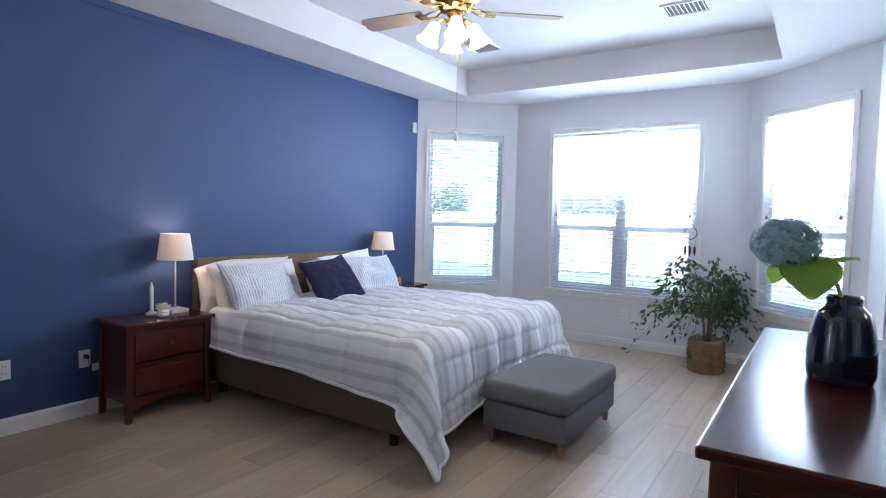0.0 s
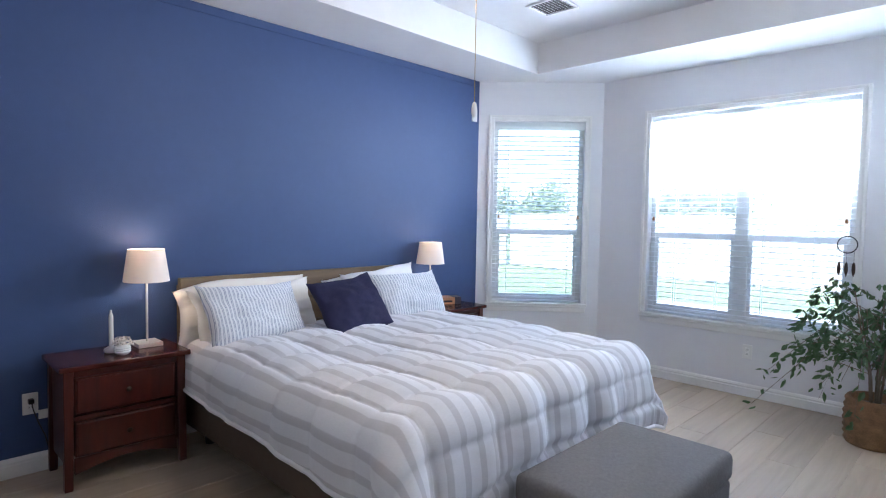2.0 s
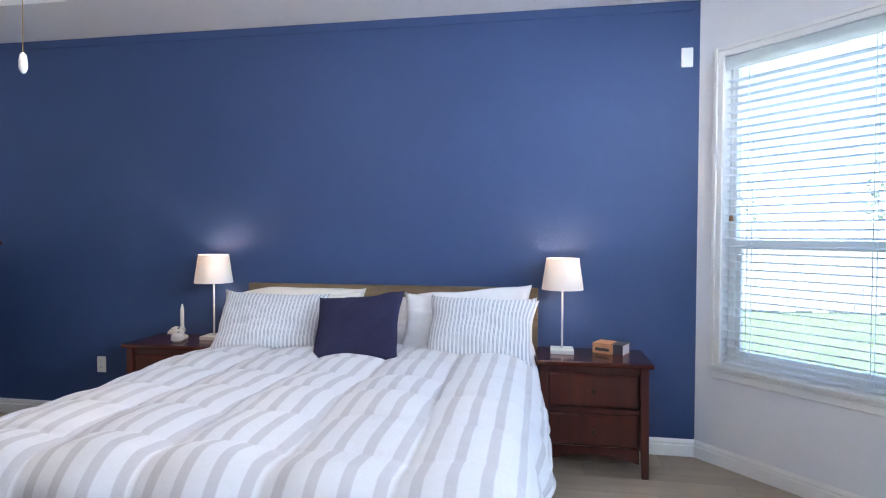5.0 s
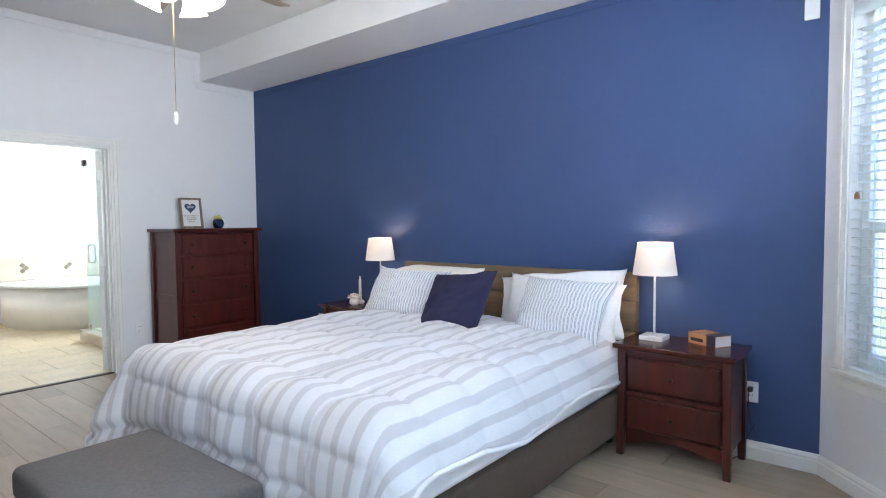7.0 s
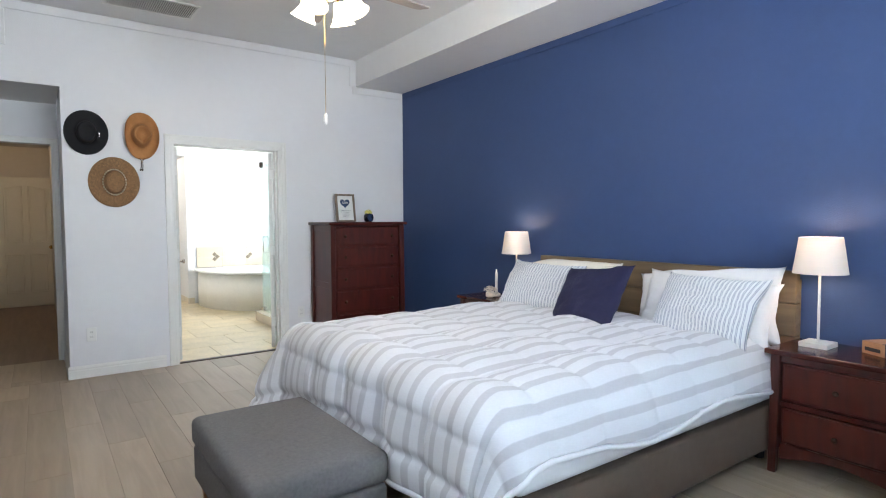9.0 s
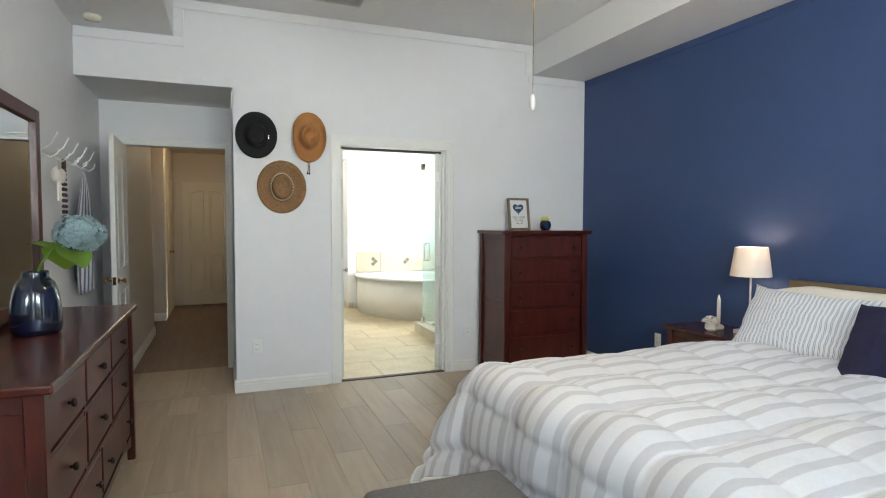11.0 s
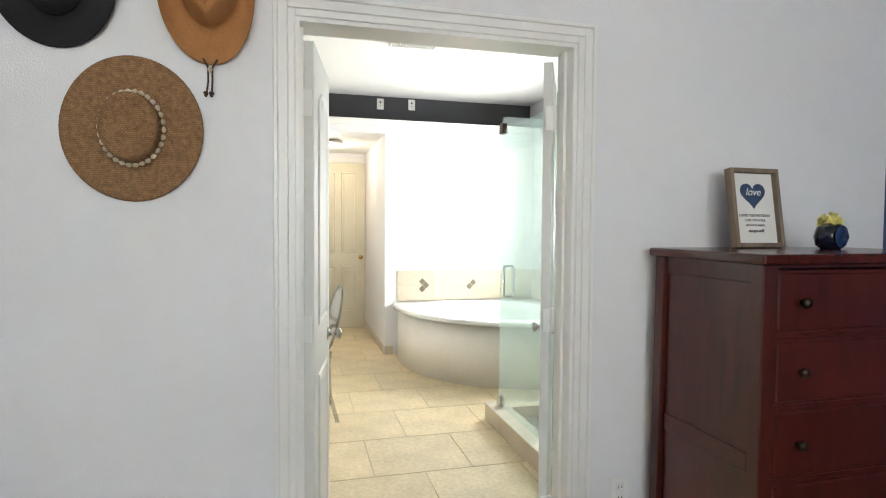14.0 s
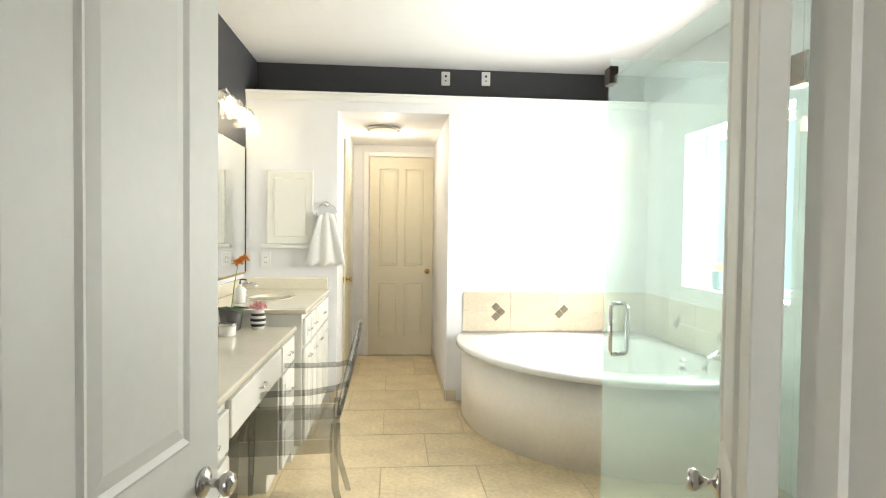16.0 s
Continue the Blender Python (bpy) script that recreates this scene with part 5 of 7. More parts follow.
part("hat_band", lathe(bmesh.new(), [(0.0885, 0.016), (0.0895, 0.024), (0.087, 0.026)], 32, Matrix.Diagonal((0.87, 1.09, 1, 1))), M_LEATHER, ht, "thin dark leather band")
bm = bmesh.new()
for s in (-1, 1):
    tube(bm, [(s * 0.02, 0.19, 0.02), (s * 0.006, 0.215, 0.02), (s * 0.006, 0.26, 0.02), (s * 0.008 + 0.005, 0.305, 0.02)], 0.0028, 6)
    lathe(bm, [(0.003, 0), (0.008, -0.012), (0.006, -0.016)], 8, pose(s * 0.008 + 0.005, 0.305, 0.02, -90, 0, 0) @ pose(0, 0, 0, 0, 0, 0))
part("chin_cord", bm, M_LEATHER, ht, "dark leather chin cord")
part("cord_bead", lathe(bmesh.new(), [(0.004, -0.008), (0.009, 0), (0.004, 0.008)], 10, pose(0, 0.222, 0.02, 90, 0, 0)), M_SHELL, ht, "pale wooden slide bead")
hs = hat("straw_hat", "wide woven straw hat with a shell band on the wall", (-0.782, HATY, 1.664), 0.195, 0.215, 0.095, 0.075, M_STRAW, 0.0, taper=0.86)
shell = None
for k in range(30):
    a = 2 * math.pi * k / 30
    mm = pose(0.086 * math.cos(a), 0.108 * math.sin(a), 0.028) @ pose(0, 0, 0, 0, 0, math.degrees(a) + 90)
    if shell is None:
        shell = part("shell", lathe(bmesh.new(), [(0.0, -0.010), (0.0055, -0.006), (0.0075, 0), (0.0055, 0.006), (0.0, 0.010)], 8, pose(0, 0, 0, 0, 90, 0)), M_SHELL, hs)
        shell.matrix_basis = mm
    else:
        share(shell, "shell", hs, mm)


# framed print, leaning on the wall on top of the chest
def text_part(name, words, size, m, material, parent, shear=0.0, depth=0.0006):
    cu = bpy.data.curves.new(name, 'FONT')
    cu.body, cu.size, cu.align_x, cu.extrude, cu.shear = words, size, 'CENTER', depth, shear
    ob = new(name + "_curve", cu)
    bpy.context.view_layer.update()
    me = bpy.data.meshes.new_from_object(ob.evaluated_get(bpy.context.evaluated_depsgraph_get()))
    bpy.data.objects.remove(ob)
    bpy.data.curves.remove(cu)
    me.materials.clear()
    me.materials.append(material)
    out = new(name, me)
    out.parent = parent
    out.matrix_basis = m
    return out


t = thing("framed_print", "small grey wooden framed print with a blue heart", "framed print", pose(-2.895, -0.215, 1.31, -9, 0, 180) @ pose(0, 0, 0))
w, h = 0.215, 0.295
for x0, x1, z0, z1 in ((-w / 2, -w / 2 + 0.016, 0, h), (w / 2 - 0.016, w / 2, 0, h), (-w / 2 + 0.016, w / 2 - 0.016, 0, 0.016), (-w / 2 + 0.016, w / 2 - 0.016, h - 0.016, h)):
    part("frame_rail", one_box(x0, x1, -0.032, 0.0, z0, z1, 0.001), M_GREYWOOD, t)
part("card", one_box(-w / 2 + 0.016, w / 2 - 0.016, -0.012, -0.006, 0.016, h - 0.016), M_PAPER, t)
bm = bmesh.new()
pts = []
for k in range(40):
    a = 2 * math.pi * k / 40
    pts.append((0.0038 * 16 * math.sin(a) ** 3 * 0.92, 0.0034 * (13 * math.cos(a) - 5 * math.cos(2 * a) - 2 * math.cos(3 * a) - math.cos(4 * a)) + 0.200))
prism(bm, pts, -0.0128, -0.0121)
part("heart", bm, M_WATERCOLOUR, t, "dark blue watercolour heart")
face = lambda z: pose(0, -0.0132, z, 90, 0, 0)
text_part("lettering", "love", 0.040, face(0.196), M_PAPER, t, 0.3)
for k, words in enumerate(("LOVED YOU YESTERDAY", "LOVE YOU STILL.", "ALWAYS HAVE,")):
    text_part("lettering", words, 0.0125, face(0.116 - 0.018 * k), M_INK, t)
text_part("lettering", "always will.", 0.016, face(0.058), M_INK, t, 0.35)

t = thing("bud_vase", "round dark blue stone vase with yellow flowers", "vase", pose(-3.10, -0.09, 1.31, 0, 0, 10))
bm = lathe(bmesh.new(), [(0.030, 0), (0.046, 0.015), (0.054, 0.045), (0.046, 0.078), (0.028, 0.092), (0.022, 0.086)], 24, wobble=0.03)
part("body", bm, M_VASE, t, smooth=True)
part("agate_face", lathe(bmesh.new(), [(0.0, 0.007), (0.026, 0.006), (0.038, 0.0)], 20, pose(0.012, 0.045, 0.046, -90, 0, 0)), M_AGATE, t, "polished blue agate disc")
part("flowers", blossom(bmesh.new(), 0, 0, 0.095, 0.034, 14, 0.022, random.Random(9), 0.9), M_PETAL, t, "small pale yellow flowers")
part("stems", tube(bmesh.new(), [(0, 0, 0.06), (0.012, 0.004, 0.10), (0.028, 0.006, 0.118)], 0.002, 5), M_GREENLEAF, t)

# vase with a hydrangea on the dresser
t = thing("flower_vase", "dark navy glazed vase holding a pale blue hydrangea", "vase", pose(0.415, 1.56, 0.90))
part("vase", lathe(bmesh.new(), [(0.075, 0), (0.088, 0.006), (0.094, 0.03), (0.0945, 0.08), (0.089, 0.14), (0.080, 0.19), (0.070, 0.220), (0.054, 0.236), (0.048, 0.246), (0.050, 0.262), (0.047, 0.268), (0.041, 0.262), (0.041, 0.24)], 40), M_VASE, t, smooth=True)
part("stem", tube(bmesh.new(), [(0.01, 0.0, 0.20), (-0.02, -0.01, 0.30), (-0.07, -0.015, 0.37), (-0.14, -0.01, 0.41)], 0.0055, 8), M_GREENLEAF, t)
bm = bmesh.new()
rngh = random.Random(12)
for k in range(460):
    d = Vector((rngh.gauss(0, 1), rngh.gauss(0, 1), rngh.gauss(0, 1))).normalized()
    c = Vector((-0.165, -0.005, 0.425)) + Vector((d.x * 0.098, d.y * 0.088, d.z * 0.082)) * rngh.uniform(0.74, 1.04)
    u = d.orthogonal().normalized()
    w_ = d.cross(u)
    sp = rngh.uniform(0, 1.5)
    mid = bm.verts.new(c)
    for q in range(4):
        a = sp + q * math.pi / 2
        e1, e2 = math.cos(a) * u + math.sin(a) * w_, math.cos(a + 0.6) * u + math.sin(a + 0.6) * w_
        e0 = math.cos(a - 0.6) * u + math.sin(a - 0.6) * w_
        r = rngh.uniform(0.014, 0.020)
        v1, v2, v3 = bm.verts.new(c + e0 * r * 0.7 + d * 0.003), bm.verts.new(c + e1 * r + d * 0.002), bm.verts.new(c + e2 * r * 0.7 + d * 0.003)
        bm.faces.new((mid, v1, v2, v3))
part("flower_head", bm, M_HYDRANGEA, t, "pale blue-green hydrangea head")


def broad_leaf(base, tip, width, droop, rows=8, cols=4):
    bm = bmesh.new()
    base, tip = Vector(base), Vector(tip)
    ax = tip - base
    side = ax.cross(Vector((0, 0, 1))).normalized()
    g = []
    for i in range(rows + 1):
        f = i / rows
        wd = width * (math.sin(math.pi * min(1, f * 0.93 + 0.05)) ** 0.75)
        g.append([bm.verts.new(base + ax * f + side * wd * (j / cols * 2 - 1) + Vector((0, 0, -droop * f * f + 0.25 * wd * abs(j / cols * 2 - 1) + 0.004 * math.sin(9 * f)))) for j in range(cols + 1)])
    for a, b in zip(g, g[1:]):
        for j in range(cols):
            bm.faces.new((a[j], a[j + 1], b[j + 1], b[j]))
    return bm


for base, tip, wd, dr in (((-0.10, -0.01, 0.385), (-0.085, -0.13, 0.28), 0.085, 0.02), ((-0.06, 0.0, 0.36), (0.03, -0.04, 0.41), 0.055, 0.03), ((-0.11, 0.0, 0.38), (-0.20, 0.10, 0.30), 0.07, 0.02)):
    part("leaf", broad_leaf(base, tip, wd, dr), M_GREENLEAF, t, smooth=True)

# mirror standing behind on the dresser
t = thing("dresser_mirror", "large cherry-framed mirror above the dresser", "mirror", pose(0.60, 1.58, 0.92))
for y0, y1, z0, z1 in ((-0.80, -0.73, 0, 1.05), (0.73, 0.80, 0, 1.05), (-0.73, 0.73, 0, 0.07), (-0.73, 0.73, 0.98, 1.05)):
    part("frame_rail", one_box(-0.022, 0.022, y0, y1, z0, z1, 0.005, 2), M_CHERRY, t)
part("mirror_glass", one_box(-0.004, 0.004, -0.73, 0.73, 0.07, 0.98), M_MIRROR, t, "silvered mirror glass")
part("foot", one_box(-0.018, 0.030, -0.70, -0.60, -0.02, 0.0), M_CHERRY, t)
part("foot", one_box(-0.018, 0.030, 0.60, 0.70, -0.02, 0.0), M_CHERRY, t)

# hooks by the door, with an apron and beads
t = thing("hook_rack", "white wire coat hooks on the wall", "coat hooks", pose(0.655, -0.02, 1.80))
part("rail", one_box(-0.014, -0.001, -0.55, 0.55, -0.015, 0.015, 0.004), M_WMETAL, t)
for k in range(5):
    y = -0.50 + 0.25 * k
    part("hook", tube(bmesh.new(), [(-0.012, y, -0.02), (-0.05, y, -0.045), (-0.085, y, -0.02), (-0.09, y, 0.01)], 0.0045, 8), M_WMETAL, t)
    part("hook", tube(bmesh.new(), [(-0.012, y, 0.0), (-0.06, y, 0.04), (-0.09, y + 0.01, 0.10)], 0.0045, 8), M_WMETAL, t)
bm = bmesh.new()
uvl = bm.loops.layers.uv.new("UVMap")
g = []
for i in range(25):
    f = i / 24
    hw = 0.03 + 0.17 * min(1, f * 2.2) ** 0.8
    row = []
    for j in range(33):
        s = j / 32 * 2 - 1
        row.append((bm.verts.new((0.60 - 0.020 * math.sin(s * 11 + f * 2) * min(1, f * 2 + 0.2) - 0.02, -0.23 + hw * s, 1.74 - 0.86 * f - 0.03 * (1 - f) * s * s)), (s * 0.26, f)))
    g.append(row)
for a, b in zip(g, g[1:]):
    for j in range(32):
        q = (a[j], a[j + 1], b[j + 1], b[j])
        f = bm.faces.new([v for v, _ in q])
        for lp, (_, uv) in zip(f.loops, q):
            lp[uvl].uv = uv
ob = part("apron", bm, M_APRON, smooth=True)
sol = ob.modifiers.new("thickness", 'SOLIDIFY')
sol.thickness = 0.003
tagged(ob, "blue and white striped apron hanging from a hook", "apron")
t = thing("bead_necklace", "long strand of dark wooden beads hanging from a hook", "necklace", pose(0.60, 0.215, 1.76))
bead = None
for k in range(44):
    a = 2 * math.pi * k / 44
    mm = pose(0, 0.022 * math.sin(a) * (1.2 - 0.4 * math.cos(a)), -0.25 + 0.25 * math.cos(a))
    if bead is None:
        bead = part("bead", lathe(bmesh.new(), [(0.0, -0.013), (0.009, -0.009), (0.013, 0), (0.009, 0.009), (0.0, 0.013)], 8), M_BEAD, t, smooth=True)
        bead.matrix_basis = mm
    else:
        share(bead, "bead", t, mm)
t = thing("fabric_bow", "cream fabric bow hanging from a hook", "decoration", pose(0.57, 0.47, 1.64))
for s in (-1, 1):
    part("loop", lathe(bmesh.new(), [(0.005, 0), (0.035, 0.03), (0.045, 0.07), (0.03, 0.10), (0.0, 0.11)], 12, pose(0, 0, 0, s * 80, 0, 0) @ Matrix.Diagonal((0.5, 1, 1, 1))), M_CREAM, t, smooth=True)
part("tail", one_box(-0.006, 0.006, -0.03, 0.03, -0.14, 0.0, 0.003), M_CREAM, t)
part("string", tube(bmesh.new(), [(0, 0, 0), (0.01, 0.01, 0.11)], 0.002, 5), M_CREAM, t)


# ficus in a basket
def ficus(m):
    t = thing("potted_ficus", "leafy weeping fig tree in a woven seagrass basket", "potted plant", m)
    bm = bmesh.new()
    prof = []
    for k in range(15):
        f = k / 14
        prof.append((0.150 + 0.016 * math.sin(math.pi * (0.1 + 0.8 * f)) + (0.006 if k % 2 else -0.005), 0.31 * f))
    lathe(bm, [(0.13, 0.0)] + prof + [(0.128, 0.30), (0.125, 0.26)], 40, wobble=0.012)
    part("basket", bm, M_BASKET, t, "woven seagrass basket", True)
    part("soil", lathe(bmesh.new(), [(0.126, 0.255), (0.05, 0.268), (0.0, 0.27)], 20), M_BARK, t)
    r = random.Random(21)
    tips, bmt = [], bmesh.new()
    for k in range(5):
        a = 2 * math.pi * k / 5 + 0.3
        x, y = 0.025 * math.cos(a), 0.025 * math.sin(a)
        top = (x + 0.13 * math.cos(a), y + 0.13 * math.sin(a), r.uniform(0.80, 1.0))
        trunk = [(x, y, 0.26), (x * 1.6, y * 1.6, 0.45), ((x + top[0]) / 2, (y + top[1]) / 2, 0.66), top]
        tube(bmt, trunk, 0.009, 7, 0.45)
        for q in range(11):
            s = r.uniform(0.0, 1.0)
            p = Vector(trunk[1]).lerp(Vector(trunk[3]), s)
            b = a + r.uniform(-1.5, 1.5)
            ln = r.uniform(0.25, 0.62) * (1.15 - 0.4 * s)
            mid = p + Vector((math.cos(b) * ln * 0.55, math.sin(b) * ln * 0.5, 0.10))
            end = p + Vector((math.cos(b) * ln * 1.15, math.sin(b) * ln * 0.8, r.uniform(-0.34, 0.06)))
            for e in (mid, end):
                if e.x < 0.0:
                    e.x *= 0.86
                else:
                    e.x, e.y = e.x * 0.62, abs(e.y) * 0.75 + 0.12 * min(1, e.x * 4)
            tube(bmt, [p, mid, end], 0.0035, 5, 0.4)
            tips.append((p, mid, end))
    part("trunk", bmt, M_BARK, t, "thin grey-brown branching stems", True)
    bml = bmesh.new()
    for p, mid, end in tips:
        for q in range(22):
            f = r.uniform(0.2, 1.05)
            c = p.lerp(mid, f * 2) if f < 0.5 else mid.lerp(end, f * 2 - 1)
            c = c + Vector((r.gauss(0, 0.028), r.gauss(0, 0.028), r.gauss(0, 0.022)))
            if c.x > 0.14 and c.y < 0.14:
                c.y += 0.18
            d = Vector((r.gauss(0, 0.6) + (c.x) * 1.2, r.gauss(0, 0.6) + c.y * 1.2, r.uniform(-1.2, -0.1))).normalized()
            ln, wd = r.uniform(0.045, 0.075), r.uniform(0.012, 0.018)
            side = d.cross(Vector((r.gauss(0, 1), r.gauss(0, 1), r.gauss(0, 1)))).normalized()
            nrm = side.cross(d)
            v = [bml.verts.new(x) for x in (c, c + d * ln * 0.35 + side * wd + nrm * 0.004, c + d * ln * 0.7 + side * wd * 0.75, c + d * ln, c + d * ln * 0.7 - side * wd * 0.75, c + d * ln * 0.35 - side * wd + nrm * 0.004)]
            m2 = bml.verts.new(c + d * ln * 0.5 - nrm * 0.004)
            for i in range(6):
                bml.faces.new((v[i], v[(i + 1) % 6], m2))
    crown = part("leaves", bml, M_LEAF, t, "many small pointed dark green leaves")
    crown["kind"] = "stuff"
    return t


ficus(pose(-0.505, 5.17, 0))

t = thing("dream_catcher", "small dark hoop dream catcher hanging on the blind", "dream catcher", pose(-0.775, 5.645, 1.29))
hoop = [(0.062 * math.cos(a), 0, 0.062 * math.sin(a)) for a in (2 * math.pi * k / 24 for k in range(25))]
part("hoop", tube(bmesh.new(), hoop, 0.0045, 6), M_BLACK, t)
bm = bmesh.new()
for k in range(8):
    a, b = 2 * math.pi * k / 8, 2 * math.pi * (k + 3) / 8
    tube(bm, [(0.06 * math.cos(a), 0, 0.06 * math.sin(a)), (0.06 * math.cos(b), 0, 0.06 * math.sin(b))], 0.0007, 4)
part("web", bm, M_SLAT, t)
for x in (-0.045, 0.0, 0.045):
    part("feather", broad_leaf((x, 0, -0.13), (x, 0.001, -0.24), 0.012, 0.0), M_LEATHER, t)
    part("string", tube(bmesh.new(), [(x, 0, -0.05), (x, 0, -0.14)], 0.001, 4), M_BLACK, t)
part("loop", tube(bmesh.new(), [(0, 0, 0.062), (0.0, 0.004, 0.14)], 0.001, 4), M_BLACK, t)


def ceiling_vent(x0, x1, y0, y1, z, along_x, label, n=9, back=None):
    t = thing("ceiling_vent", label, "ceiling vent", pose((x0 + x1) / 2, (y0 + y1) / 2, z), group="ceiling vents")
    a, b = (x1 - x0) / 2, (y1 - y0) / 2
    for p0, p1, q0, q1 in ((-a, a, -b, -b + 0.022), (-a, a, b - 0.022, b), (-a, -a + 0.022, -b + 0.022, b - 0.022), (a - 0.022, a, -b + 0.022, b - 0.022)):
        part("frame", one_box(p0, p1, q0, q1, -0.012, 0.0, 0.003), M_PLASTIC, t)
    part("backing", one_box(-a + 0.022, a - 0.022, -b + 0.022, b - 0.022, -0.002, -0.0005), back or M_GREYPOT, t)
    sl = None
    for k in range(n):
        if along_x:
            yy = -b + 0.022 + (2 * b - 0.044) * (k + 0.5) / n
            mm = pose(0, yy, -0.006, 35, 0, 0)
            shape = (-a + 0.022, a - 0.022, -0.008, 0.008)
        else:
            xx = -a + 0.022 + (2 * a - 0.044) * (k + 0.5) / n
            mm = pose(xx, 0, -0.006, 0, 35, 0)
            shape = (-0.008, 0.008, -b + 0.022, b - 0.022)
        if sl is None:
            sl = part("slat", one_box(*shape, -0.0008, 0.0008), M_PLASTIC, t)
            sl.matrix_basis = mm
        else:
            share(sl, "slat", t, mm)


ceiling_vent(-0.79, -0.45, 4.02, 4.30, TOP, False, "white louvred ceiling register in the tray")
ceiling_vent(-2.65, -2.35, 4.14, 4.42, TOP, False, "white louvred ceiling register in the tray")
ceiling_vent(-1.37, -0.70, -0.03, 0.34, TOP, False, "long white return air grille in the ceiling", 40)
t = thing("smoke_detector", "round yellowed smoke detector on the ceiling", "smoke detector", pose(0.48, -0.10, LOW))
part("body", lathe(bmesh.new(), [(0.055, 0), (0.058, -0.012), (0.05, -0.03), (0.02, -0.036), (0.0, -0.036)], 24), M_MARBLE, t, smooth=True)


# ---- hallway ----
panel_door("door_4", 0.76, 2.03, pose(0.427, -5.62, 0, 0, 0, 90) @ pose(0, -0.012, 0), M_CREAMDOOR, "cream panelled door closed in the hallway wall", knob_mat=M_BRASS)
panel_door("door_5", 0.76, 2.03, pose(0.30, -5.737, 0, 0, 0, 180), M_CREAMDOOR, "cream panelled door closed at the end of the hallway", knob_mat=M_BRASS)
t = thing("straw_figure", "small dried straw hanging on the hallway wall", "wall hanging", pose(0.655, -4.21, 1.80))
part("bundle", lathe(bmesh.new(), [(0.0, 0.16), (0.03, 0.12), (0.02, 0.06), (0.06, -0.02), (0.07, -0.12), (0.0, -0.14)], 12), M_CREAM, t)
part("ribbon", tube(bmesh.new(), [(0, 0.01, -0.12), (0.01, 0.01, -0.25), (-0.02, 0.01, -0.38)], 0.006, 6), M_CREAM, t)
bulb(0.0, -4.2, 2.3, 1.7, 0.08, (1.0, 0.78, 0.55))


# ---- bathroom ----
def raised_front(bm, x, y0, y1, z0, z1, face=-1):
    """A cabinet front on a plane at x, its raised field facing -x."""
    box(bm, x - 0.018, x - 0.001, y0, y1, z0, z1, 0.003)
    if z1 - z0 > 0.16:
        box(bm, x - 0.023, x - 0.017, y0 + 0.045, y1 - 0.045, z0 + 0.045, z1 - 0.045, 0.004)
    return bm


def pull(bm, x, y, z):
    return tube(bm, [(x, y - 0.045, z), (x - 0.016, y - 0.040, z + 0.002), (x - 0.024, y, z + 0.006), (x - 0.016, y + 0.040, z + 0.002), (x, y + 0.045, z)], 0.0045, 8)


def cabinet(y0, y1, front, top, fronts, label, toe=0.10):
    t = thing("vanity_cabinet", label, "vanity cabinet", group="vanity cabinets")
    part("carcass", one_box(front + 0.002, -0.535, y0, y1, toe, top - 0.032, 0.002), M_CABINET, t)
    part("plinth", one_box(front + 0.06, -0.535, y0 + 0.005, y1 - 0.005, 0.0, toe), M_CABINET, t)
    for kind_, a, b, z0, z1 in fronts:
        f = part(kind_, raised_front(bmesh.new(), front, a, b, z0, z1), M_CABINET, t)
        part("handle", pull(bmesh.new(), front - 0.018, (a + b) / 2, (z0 + z1) / 2 if kind_ == "drawer" else z1 - 0.06), M_CHROME, f, "curved chrome pull", True)
    return t


V1, V2, H1, H2 = -1.11, -1.165, 0.82, 0.92
cabinet(-1.86, -1.42, V1, H1, [("drawer", -1.84, -1.44, 0.60, 0.75), ("door", -1.84, -1.44, 0.12, 0.58)], "white painted vanity cabinet with a drawer and door")
cabinet(-3.125, -2.755, V1, H1, [("drawer", -3.105, -2.775, 0.63, 0.77), ("drawer", -3.105, -2.775, 0.38, 0.61), ("drawer", -3.105, -2.775, 0.12, 0.36)], "white painted vanity cabinet with three drawers")
cabinet(-4.285, -3.14, V2, H2, [("drawer", -3.36, -3.16, 0.70, 0.86), ("drawer", -3.60, -3.39, 0.70, 0.86), ("drawer", -4.26, -3.63, 0.70, 0.86), ("door", -3.36, -3.16, 0.12, 0.68), ("door", -3.60, -3.39, 0.12, 0.68), ("door", -3.93, -3.63, 0.12, 0.68), ("door", -4.26, -3.96, 0.12, 0.68)],
        "white painted sink vanity with drawers and doors")
t = thing("knee_drawer", "white apron drawer under the make-up counter", "drawer")
f = part("drawer", raised_front(bmesh.new(), V1, -2.74, -1.875, 0.63, 0.77), M_CABINET, t)
part("drawer_box", one_box(V1 + 0.001, -0.56, -2.73, -1.885, 0.64, 0.785), M_CABINET, t)
part("handle", pull(bmesh.new(), V1 - 0.018, -2.31, 0.70), M_CHROME, f, "curved chrome pull", True)
t = thing("countertop", "cream cultured marble make-up countertop", "countertop")
part("slab", one_box(V1 - 0.025, -0.532, -3.135, -1.40, H1 - 0.030, H1, 0.008, 2), M_MARBLE, t)
part("backsplash", one_box(-0.552, -0.533, -3.135, -1.40, H1, H1 + 0.09, 0.004), M_MARBLE, t)
t = thing("countertop", "cream cultured marble countertop with an integral sink", "countertop")
part("slab", one_box(V2 - 0.028, -0.532, -4.292, -3.127, H2 - 0.030, H2, 0.008, 2), M_MARBLE, t)
part("backsplash", one_box(-0.552, -0.533, -4.27, -3.135, H2, H2 + 0.09, 0.004), M_MARBLE, t)
part("side_splash", one_box(V2 - 0.01, -0.553, -4.292, -4.272, H2, H2 + 0.09, 0.004), M_MARBLE, t)
